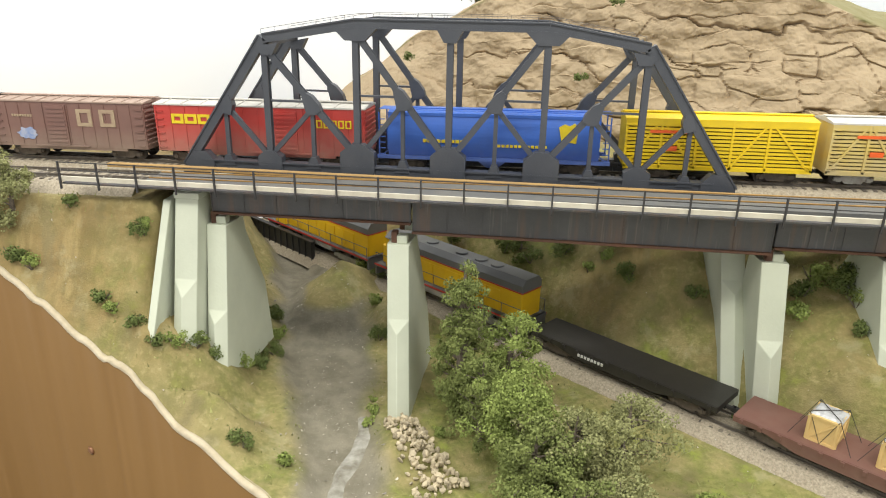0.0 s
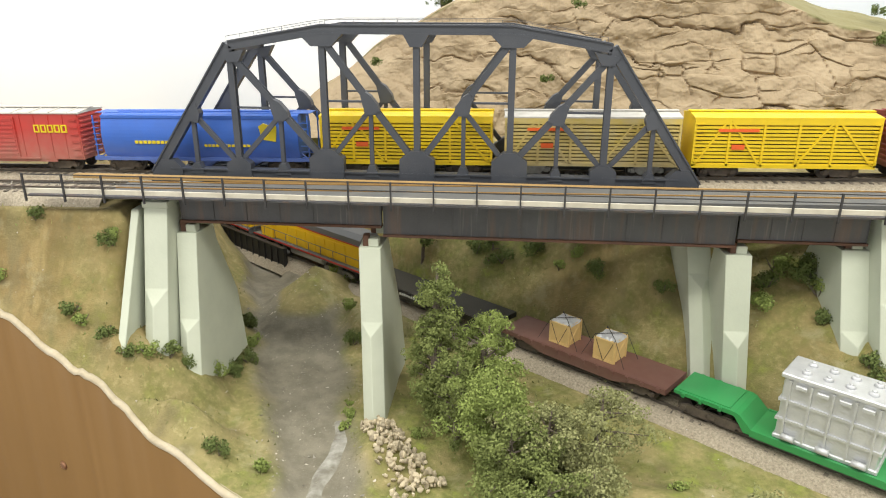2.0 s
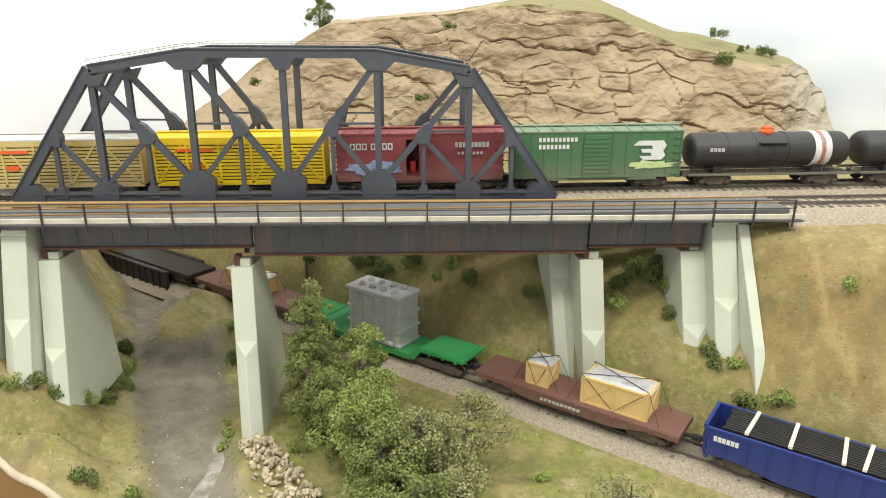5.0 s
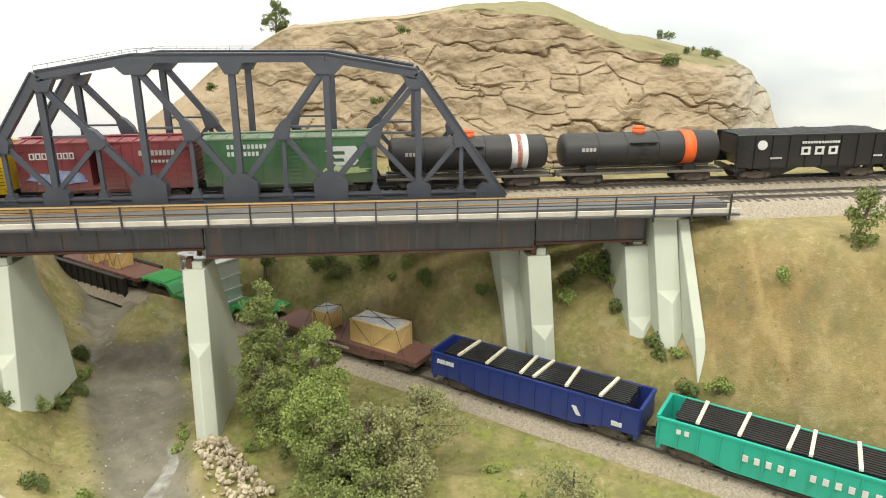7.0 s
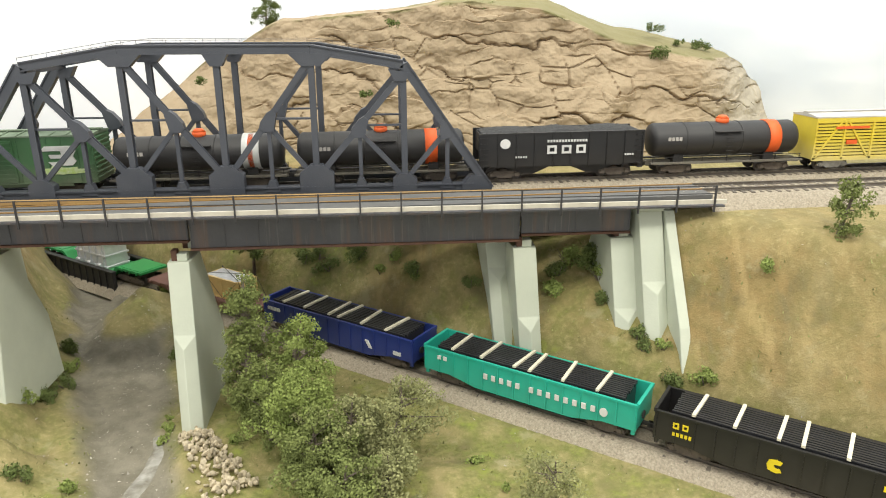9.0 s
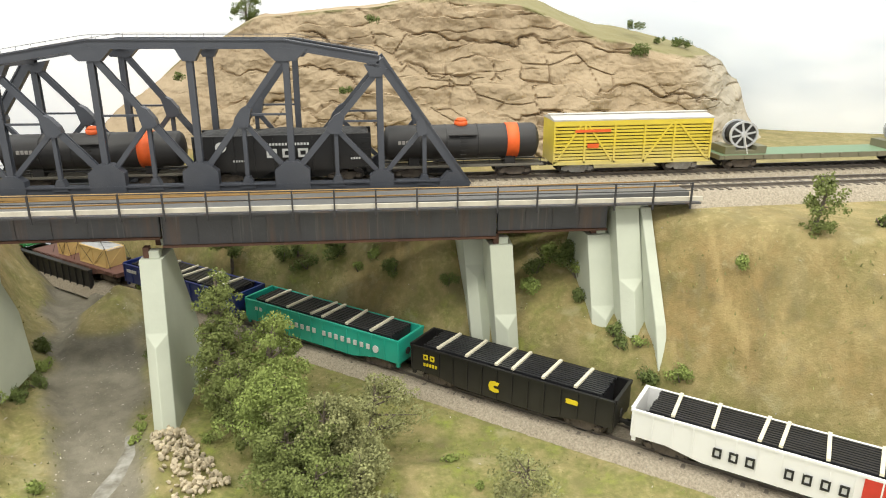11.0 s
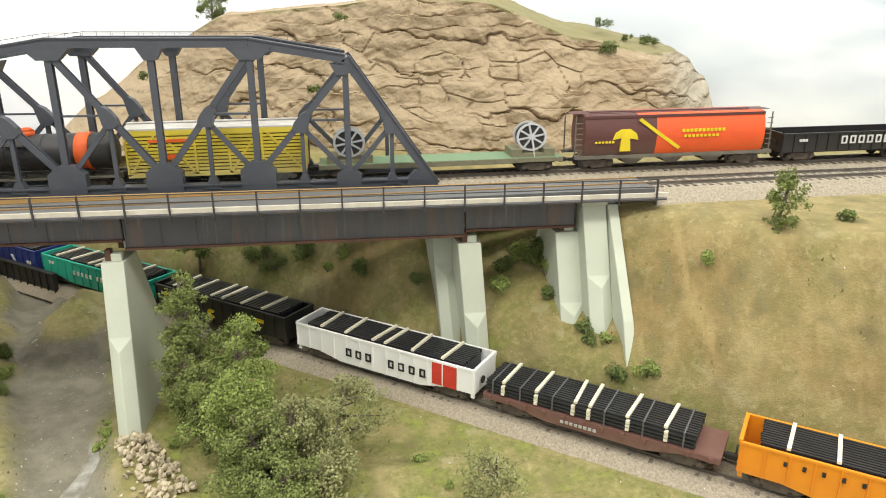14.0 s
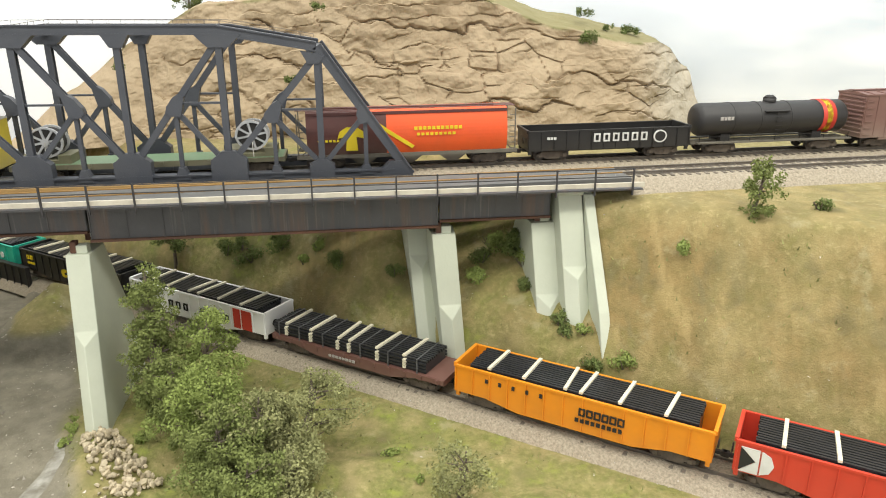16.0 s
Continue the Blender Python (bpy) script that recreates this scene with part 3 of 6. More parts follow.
    for x in stops:
        k = 0.3045 if abs(x) < 0.0653 else 0.3045 - 0.011 * (abs(x) - 0.0653) / 0.0652
        tube(bm, (x, y, k + 0.0025), (x, y, k + 0.0063), 0.00016, seg=4)
        line.append((x, y, k + 0.0062))
    for p, q in zip(line, line[1:]):
        bar(bm, p, q, 0.00035, 0.00035)
    part("handrail", bm, M_RAILGREY, bridge)


def build_truss():
    br = thing("truss_bridge", "dark blue-grey riveted steel through truss railway bridge", "truss bridge")
    for y, inner in ((0.0, 1), (0.062, -1)):
        truss_side(br, y, inner)
    for x, z in ((-0.1305, 0.2925), (-0.0653, 0.3035), (0.0, 0.3035), (0.0653, 0.3035), (0.1305, 0.2925)):
        part("top_strut", boxm(x - 0.0022, x + 0.0022, 0.003, 0.059, z - 0.004, z + 0.001), M_STEEL, br)
    for k in range(6):
        x0, x1 = (-0.1305 + 0.0652 * k, -0.1305 + 0.0652 * (k + 1)) if k < 4 else ((-0.19, -0.1305) if k == 4 else (0.1305, 0.19))
        z = 0.198
        part("floor_beam", boxm(x0 - 0.002, x0 + 0.002, 0.002, 0.06, 0.19, 0.199), M_STEEL, br)
        if k < 4:
            zt0 = 0.302 if abs(x0) < 0.1 else 0.2915
            zt1 = 0.302 if abs(x1) < 0.1 else 0.2915
            part("lateral_brace", bar(bar(bmesh.new(), (x0, 0.003, zt0), (x1, 0.059, zt1), 0.0016, 0.0016), (x0, 0.059, zt0), (x1, 0.003, zt1), 0.0016, 0.0016), M_STEEL, br)
    for y in (0.018, 0.044):
        part("stringer", boxm(-0.192, 0.192, y - 0.002, y + 0.002, 0.189, 0.199), M_STEEL, br)


build_truss()

GY = -0.058          # front face of the plate girders


def girder(bridge, x0, x1, zb, y):
    bm = boxm(x0, x1, y, y + 0.003, zb, 0.2015)
    part("web", bm, M_GIRDER, bridge)
    part("bottom_flange", boxm(x0, x1, y - 0.0022, y + 0.005, zb - 0.0012, zb + 0.0003), M_RUST, bridge)
    part("top_flange", boxm(x0, x1, y - 0.0022, y + 0.005, 0.201, 0.2025), M_GIRDER, bridge)
    n = max(2, round((x1 - x0) / 0.022))
    for k in range(n + 1):
        x = x0 + 0.0006 + (x1 - x0 - 0.0012) * k / n
        part("stiffener", boxm(x - 0.0003, x + 0.0003, y - 0.0005, y + 0.001, zb, 0.2012), M_GIRDER, bridge)


def build_girder_bridge():
    br = thing("girder_bridge", "rust-streaked dark plate girder bridge with a single track", "girder bridge")
    for y in (GY, GY + 0.0405):
        girder(br, -0.152, -0.0165, 0.184, y)
        girder(br, -0.0155, 0.2075, 0.1782, y)
        girder(br, 0.2085, 0.286, 0.182, y)
    part("walkway", boxm(-0.245, 0.345, -0.0755, -0.0615, 0.2026, 0.2036), M_GIRDER, br, "dark grey walkway plate")
    part("edge_board", boxm(-0.245, 0.345, -0.0768, -0.0752, 0.2052, 0.2081), M_BOARD, br, "pale weathered edge board")
    part("kerb_board", boxm(-0.245, 0.345, -0.0255, -0.0205, 0.2026, 0.2052), M_OCHRE, br, "ochre-stained guard timber")
    part("deck", boxm(-0.2, 0.3, -0.052, -0.019, 0.198, 0.2), M_TIE, br)
    for a, b in ((-0.0613, -0.0456), (-0.0431, -0.0289), (-0.0264, -0.0257)):
        part("deck_plate", boxm(-0.2, 0.345, a, b, 0.2005, 0.2036, m=pose(0, 0, 0, 0, -math.degrees(math.atan(GRADE)), 0)), M_DECK, br, "smooth dark grey deck plate")
    xs = [-0.2445 + 0.0264 * k for k in range(23)]
    for x in xs:
        part("railing_post", boxm(x - 0.0005, x + 0.0005, -0.0783, -0.077, 0.2, 0.2182), M_POST, br)
    for z in (0.2176, 0.2125):
        part("railing_bar", boxm(xs[0], xs[-1], -0.0775, -0.077, z - 0.0003, z + 0.0003), M_POST, br)


build_girder_bridge()


def build_rear_span():
    """The short approach span between the truss and the far bank."""
    br = thing("approach_span", "grey-green slab span behind the plate girder bridge", "bridge span")
    part("slab", boxm(0.1955, 0.302, 0.003, 0.059, 0.1885, 0.1945, 0.0005), M_CONCRETE, br)
    for y in (0.007, 0.052):
        part("beam", boxm(0.1955, 0.302, y, y + 0.004, 0.179, 0.1885), M_GIRDER, br)


build_rear_span()


def shaft(bm, x, yt, zt, hw, zc, ztip, zb, back, tilt, batter=0.34, nose=0.0052):
    """A battered concrete shaft: flat front above, a pointed cutwater below; back is (y at the top, y at half height)."""
    def at(z, dx, dy=0.0):
        return bm.verts.new((x + tilt * (zt - z) + dx, yt - batter * (zt - z) + dy, z))

    def rear(z, dx):
        f = min(1.0, (zt - z) / (0.55 * (zt - zb)))
        return bm.verts.new((x + tilt * (zt - z) + dx, back[0] + (back[1] - back[0]) * f, z))

    zm = zt - 0.55 * (zt - zb)
    lt, rt = at(zt, -hw), at(zt, hw)
    lc, rc = at(zc, -hw), at(zc, hw)
    lb, rb = at(zb, -hw), at(zb, hw)
    tip, toe = at(ztip, 0, -nose), at(zb, 0, -nose)
    w = hw + 0.0012
    blt, brt, blm, brm, blb, brb = rear(zt, -w), rear(zt, w), rear(zm, -w), rear(zm, w), rear(zb, -w), rear(zb, w)
    for f in ((lt, lc, rc, rt), (lc, tip, rc), (lc, lb, toe, tip), (tip, toe, rb, rc), (rt, rc, brm, brt), (rc, rb, brb, brm),
              (lt, blt, blm, lc), (lc, blm, blb, lb), (blt, brt, brm, blm), (blm, brm, brb, blb), (lt, rt, brt, blt), (lb, blb, brb, rb, toe)):
        bm.faces.new(f)
    bmesh.ops.recalc_face_normals(bm, faces=bm.faces)
    sharp = [e for e in bm.edges if e.calc_length() > 0.004]
    bmesh.ops.bevel(bm, geom=sharp, offset=0.00035, segments=1, affect="EDGES", profile=0.5)
    return bm


def pier(x, yt, zt, hw, zc, ztip, zb, back, tilt, seats=(0.006, 0.034), batter=0.34):
    p = thing("bridge_pier", "pale grey-green concrete bridge pier with a cutwater nose", "bridge pier", "bridge piers")
    part("shaft", shaft(bmesh.new(), x, yt, zt, hw, zc, ztip, zb, back, tilt, batter), M_CONCRETE, p)
    for o in seats:
        y = yt + o
        part("bearing_block", boxm(x - 0.0012, x + 0.0055, y - 0.0035, y + 0.0035, zt, zt + 0.0052, 0.0004), M_CONCRETE, p)
        part("bearing_plate", boxm(x - 0.005, x - 0.0012, y - 0.003, y + 0.003, zt, zt + 0.0075, 0.0003), M_RUST, p)
    return p


def build_piers():
    pier(-0.0245, -0.061, 0.1695, 0.0072, 0.1232, 0.1157, 0.05, (-0.036, -0.011), 0.065)
    pier(0.2114, -0.058, 0.1715, 0.0081, 0.1205, 0.111, 0.066, (-0.036, -0.013), 0.078, batter=0.08)
    pier(-0.1483, -0.0613, 0.1757, 0.0068, 0.1215, 0.1145, 0.07, (-0.04, -0.016), 0.075)
    pier(0.2823, -0.055, 0.1762, 0.0084, 0.1283, 0.1206, 0.09, (-0.02, 0.012), 0.02)
    pier(0.1962, -0.012, 0.1845, 0.0078, 0.1458, 0.1378, 0.062, (0.045, 0.066), 0.06, (0.018, 0.062))
    pier(-0.197, 0.0, 0.1845, 0.0105, 0.15, 0.142, 0.07, (0.055, 0.06), 0.0, (0.008, 0.05))


build_piers()


def abutment(x, yt, zt, hw, zc, ztip, zb, tilt, wing, wx, skew, thick):
    ab = thing("bridge_abutment", "pale concrete bridge abutment with a battered wing wall", "abutment", "bridge abutments")
    part("body", shaft(bmesh.new(), x, yt, zt, hw, zc, ztip, zb, (-0.01, 0.0), tilt), M_CONCRETE, ab)
    bm = prism(bmesh.new(), wing, 0.0, thick, "x")
    for v in bm.verts:
        v.co.x += wx + skew * (v.co.y + 0.062)
    bmesh.ops.bevel(bm, geom=list(bm.edges), offset=0.0004, segments=1, affect="EDGES", profile=0.5)
    part("wing_wall", bm, M_CONCRETE, ab)
    part("cap", boxm(x - hw - 0.0006, x + hw + 0.001, yt - 0.001, -0.012, zt, zt + 0.0042, 0.0004), M_CONCRETE, ab)


abutment(-0.1643, -0.067, 0.1945, 0.0079, 0.1445, 0.1345, 0.07, 0.045, ((-0.03, 0.193), (-0.0675, 0.193), (-0.113, 0.113), (-0.114, 0.075), (-0.03, 0.075)), -0.181, -0.06, 0.0052)
abutment(0.2986, -0.0617, 0.197, 0.0084, 0.1505, 0.1437, 0.085, 0.02, ((-0.03, 0.1975), (-0.0625, 0.1975), (-0.106, 0.1275), (-0.117, 0.1), (-0.117, 0.08), (-0.03, 0.08)), 0.3082, 0.0, 0.0072)


# ---------------------------------------------------------------- tracks
def track(name, label, origin, heading, s0, s1, z, rail_mat, bed_gap=(), near=(-0.45, 0.6), fill=0.0):
    tr = thing(name, label, "railway track")
    m = pose(origin[0], origin[1], 0, 0, -math.degrees(math.atan(GRADE)) if heading == 0 else 0, heading)
    tr.matrix_world = m
    for o in (-0.00825, 0.00825):
        half = ((0.0009, -0.0023), (0.0009, -0.0019), (0.0002, -0.0017), (0.0002, -0.0008), (0.0005, -0.0006), (0.0005, 0.0))
        bm = prism(bmesh.new(), [(o + a, z + b) for a, b in half] + [(o - a, z + b) for a, b in half[::-1]], s0, s1, "x")
        part("rail", bm, rail_mat, tr)
    shape = boxm(-0.0013, 0.0013, -0.0148, 0.0148, -0.0009, 0.0009, 0.0002)
    me = bpy.data.meshes.new("tie")
    shape.to_mesh(me)
    shape.free()
    me.materials.append(M_TIE)
    rng = random.Random(5)
    s = s0 + 0.003
    far = bmesh.new()
    while s < s1:
        if not near[0] < s < near[1]:
            box(far, s - 0.0013, s + 0.0013, -0.0148, 0.0148, z - 0.004, z - 0.0022)
            s += 0.0066
            continue
        ob = new("tie", me)
        ob.parent = tr
        ob.matrix_basis = pose(s + rng.uniform(-0.0004, 0.0004), rng.uniform(-0.0005, 0.0005), z - 0.0031, 0, 0, rng.uniform(-2, 2))
        s += 0.0066
    tagged(part("far_ties", far, M_TIE, tr), kind="stuff")
    if not bed_gap or s1 - s0 > 1.0:
        bm = bmesh.new()
        prev = None
        s = s0
        while s <= s1:
            h = [0.0008 * nz(s, q, z, 160) for q in range(6)]
            gap = any(a < s < b for a, b in bed_gap)
            ring = [bm.verts.new((s, o, zz + h[i])) for i, (o, zz) in enumerate(((-0.03, z - 0.0135), (-0.0185, z - 0.0032 + fill), (-0.01, z - 0.0025 + fill), (0.01, z - 0.0025 + fill), (0.0185, z - 0.0032 + fill), (0.03, z - 0.0135)))]
            if prev and not gap:
                for i in range(5):
                    bm.faces.new((prev[i], prev[i + 1], ring[i + 1], ring[i])).smooth = True
            prev = None if gap else ring
            s += 0.004
        bmesh.ops.recalc_face_normals(bm, faces=bm.faces)
        part("ballast_bed", bm, M_BALLAST, tr)
    return tr


track("railway_track", "rusty main line rails on dark ties over pale ballast", (0, 0.031), 0, -2.3, 2.4, DECK_Z, M_RAILGREY, bed_gap=((-0.192, 0.19),))
track("railway_track", "copper-brown siding rails crossing the plate girder bridge", (0, -0.036), 0, -0.2, 0.345, 0.2042, M_RAILTOP, bed_gap=((-1, 1),))
track("railway_track", "worn grey siding rails on pale ballast", (0, -0.036), 0, -2.3, -0.2, 0.2042, M_RAILGREY)
track("railway_track", "worn grey siding rails on pale ballast", (0, -0.036), 0, 0.345, 2.4, 0.2042, M_RAILGREY)
track("railway_track", "lower line rails on dark ties in grey ballast", (TX, TY), TA, -1.0, 1.55, TRACK_Z, M_RAILGREY, near=(-0.7, 0.3), fill=0.0006)


def build_plate_bridge():
    br = thing("plate_girder_bridge", "short black through plate girder bridge over the stream", "girder bridge")
    br.matrix_world = pose(TX, TY, 0, 0, 0, TA)
    black = mat("black_girder_paint", (0.018, 0.018, 0.019), 0.5, 0.0, (0.04, 0.037, 0.035), 60, 0.6)
    for y in (-0.0215, 0.0215):
        part("web", boxm(-0.70, -0.545, y - 0.0008, y + 0.0008, 0.057, 0.0815), black, br)
        part("top_flange", boxm(-0.70, -0.545, y - 0.0025, y + 0.0025, 0.0815, 0.083), black, br)
        part("bottom_flange", boxm(-0.70, -0.545, y - 0.0025, y + 0.0025, 0.0555, 0.057), black, br)
        for k in range(14):
            x = -0.699 + 0.01178 * k
            part("stiffener", boxm(x - 0.0004, x + 0.0004, y - 0.0022, y + 0.0022, 0.057, 0.0815), black, br)


build_plate_bridge()


# ---------------------------------------------------------------- rolling stock
def paint(name, color, dust=0.35, rough=0.5, dust_color=(0.34, 0.29, 0.23), height=0.02, second=None):
    """Model paint with dust that thickens towards the sill."""
    m = mat(name, color, rough, 0.0, second or tuple(c * 0.75 + 0.01 for c in color), 70, 0.5, 0.08, 1200)
    if dust:
        n, l = m.node_tree.nodes, m.node_tree.links
        b = n["Principled BSDF"]
        src = b.inputs["Base Color"].links[0].from_socket
        co = n.new("ShaderNodeTexCoord")
        sp = n.new("ShaderNodeSeparateXYZ")
        l.new(co.outputs["Object"], sp.inputs[0])
        r = n.new("ShaderNodeMapRange")
        for k, v in (("From Min", 0.006), ("From Max", 0.006 + height), ("To Min", dust), ("To Max", dust * 0.12)):
            r.inputs[k].default_value = v
        l.new(sp.outputs["Z"], r.inputs["Value"])
        t = n.new("ShaderNodeTexNoise")
        t.inputs["Scale"].default_value, t.inputs["Detail"].default_value = 160, 6
        l.new(co.outputs["Object"], t.inputs["Vector"])
        mu = n.new("ShaderNodeMath")
        mu.operation = "MULTIPLY"
        ad = n.new("ShaderNodeMath")
        ad.operation = "ADD"
        ad.inputs[1].default_value = 0.5
        l.new(t.outputs["Fac"], ad.inputs[0])
        l.new(ad.outputs[0], mu.inputs[0])
        l.new(r.outputs["Result"], mu.inputs[1])
        mx = n.new("ShaderNodeMix")
        mx.data_type = "RGBA"
        l.new(mu.outputs[0], mx.inputs["Factor"])
        l.new(src, mx.inputs["A"])
        mx.inputs["B"].default_value = (*dust_color, 1)
        l.new(mx.outputs["Result"], b.inputs["Base Color"])
    return m


P = {
    "oxide": paint("weathered_oxide", (0.2, 0.1, 0.085), 0.5),
    "red": paint("scarlet", (0.52, 0.035, 0.03), 0.55, height=0.026),
    "soo": paint("maroon", (0.24, 0.035, 0.04), 0.35),
    "bn": paint("freight_green", (0.045, 0.15, 0.055), 0.4),
    "blue": paint("hopper_blue", (0.03, 0.13, 0.55), 0.25),
    "yellow": paint("stock_yellow", (0.78, 0.55, 0.01), 0.0),
    "straw": paint("faded_yellow", (0.6, 0.45, 0.1), 0.45, second=(0.55, 0.5, 0.36)),
    "lemon": paint("worn_yellow", (0.72, 0.56, 0.03), 0.4, dust_color=(0.6, 0.56, 0.45)),
    "white": paint("freight_white", (0.86, 0.86, 0.85), 0.0, 0.45, second=(0.8, 0.8, 0.79)),
    "black": paint("freight_black", (0.009, 0.009, 0.01), 0.06, 0.45),
    "dusty": paint("dusty_black", (0.017, 0.017, 0.019), 0.2, 0.5),
    "maroon": paint("hopper_maroon", (0.09, 0.022, 0.02), 0.3),
    "orange": paint("hopper_orange", (0.82, 0.1, 0.02), 0.2, dust_color=(0.4, 0.22, 0.05)),
    "gon_blue": paint("deep_blue", (0.015, 0.035, 0.2), 0.05, 0.4),
    "teal": paint("sea_green", (0.02, 0.42, 0.31), 0.05, 0.4),
    "gon_orange": paint("bright_orange", (0.78, 0.27, 0.012), 0.05, 0.4),
    "gon_red": paint("vermilion", (0.6, 0.05, 0.025), 0.05, 0.4),
    "brown": paint("flatcar_brown", (0.135, 0.045, 0.036), 0.2, 0.6),
    "green": paint("bright_green", (0.025, 0.28, 0.08), 0.05, 0.35),
    "olive": paint("olive_green", (0.12, 0.125, 0.06), 0.4),
    "deckgreen": paint("green_deck", (0.1, 0.24, 0.12), 0.3),
    "silver": mat("silver_cast", (0.62, 0.63, 0.65), 0.38, 0.35, (0.45, 0.46, 0.48), 90, 0.6, 0.3, 700),
    "loco_y": paint("locomotive_yellow", (0.76, 0.47, 0.01), 0.05, 0.4),
    "loco_g": paint("locomotive_grey", (0.13, 0.135, 0.145), 0.1, 0.5),
    "loco_r": paint("stripe_red", (0.5, 0.03, 0.02), 0.0, 0.5),
    "pale": mat("pale_timber", (0.72, 0.68, 0.54), 0.8, 0.0, (0.6, 0.55, 0.42), 200, 0.6),
    "crate": mat("crate_plywood", (0.66, 0.47, 0.2), 0.75, 0.0, (0.56, 0.39, 0.16), 120, 0.7, 0.1, 500),
    "foil": mat("grey_wrap", (0.55, 0.56, 0.58), 0.45, 0.2, (0.3, 0.31, 0.33), 150, 0.8, 0.6, 400),
    "cord": mat("dark_cord", (0.05, 0.045, 0.04), 0.8),
    "steelrail": mat("load_rail", (0.032, 0.033, 0.037), 0.32, 0.25, (0.055, 0.055, 0.062), 90, 0.6),
    "strap": mat("steel_strap", (0.16, 0.16, 0.17), 0.5, 0.4),
    "truck": mat("truck_casting", (0.075, 0.06, 0.05), 0.75, 0.0, (0.16, 0.13, 0.1), 160, 0.7),
    "silvertruck": mat("silver_truck", (0.42, 0.42, 0.41), 0.5, 0.4, (0.2, 0.18, 0.16), 160, 0.7),
    "wheel": mat("wheel_steel", (0.09, 0.08, 0.075), 0.45, 0.5),
    "under": mat("underframe", (0.03, 0.028, 0.027), 0.8),
    "frame": mat("dusty_frame", (0.17, 0.155, 0.125), 0.85, 0.0, (0.1, 0.09, 0.075), 100, 0.7),
    "roof": mat("pale_roof", (0.6, 0.58, 0.55), 0.7, 0.0, (0.42, 0.4, 0.36), 80, 0.8),
    "coal": mat("coal_load", (0.02, 0.02, 0.021), 0.7, 0.0, (0.045, 0.045, 0.045), 500, 0.7, 1.0, 700),
    "ink_y": mat("lettering_yellow", (0.8, 0.62, 0.02), 0.6),
    "ink_w": mat("lettering_white", (0.72, 0.72, 0.7), 0.6),
    "ink_t": mat("lettering_tan", (0.42, 0.33, 0.22), 0.7, 0.0, (0.3, 0.2, 0.15), 200, 0.8),
    "ink_k": mat("lettering_black", (0.02, 0.02, 0.02), 0.6),
    "ink_o": mat("marking_orange", (0.85, 0.13, 0.02), 0.55),
    "ink_r": mat("marking_red", (0.62, 0.05, 0.03), 0.55),
    "ink_b": mat("spray_blue", (0.16, 0.25, 0.5), 0.7, 0.0, (0.5, 0.5, 0.55), 220, 0.9),
    "ink_g": mat("spray_lime", (0.4, 0.55, 0.12), 0.7, 0.0, (0.6, 0.65, 0.5), 220, 0.9),
    "dim_w": mat("lettering_faded", (0.5, 0.48, 0.45), 0.7, 0.0, (0.3, 0.27, 0.25), 200, 0.8),
}


def marks(car, ink, x0, z0, count, w, h, pitch, y, label="block lettering"):
    """A row of letter blocks on the near side."""
    bm = bmesh.new()
    for k in range(count):
        x = x0 + k * pitch
        if w < 0.0033:
            box(bm, x, x + w, y - 0.0003, y + 0.0004, z0, z0 + h)
            continue
        e = w * 0.24
        for a, b, c, d in ((x, x + e, z0, z0 + h), (x + w - e, x + w, z0, z0 + h), (x + e, x + w - e, z0, z0 + e), (x + e, x + w - e, z0 + h - e, z0 + h)):
            box(bm, a, b, y - 0.0003, y + 0.0004, c, d)
    return part("lettering", bm, P[ink], car, label)


def blot(car, ink, x, z, rx, rz, y, name="marking", seed=0, label="", ragged=0.0):
    rng = random.Random(seed)
    pts = []
    for k in range(20):
        a = 2 * math.pi * k / 20
        r = 1 + ragged * rng.uniform(-1, 1)
        pts.append((x + rx * r * math.cos(a), z + rz * r * math.sin(a)))
    return part(name, prism(bmesh.new(), pts, y - 0.0003, y + 0.0004), P[ink], car, label)


CACHE = {}


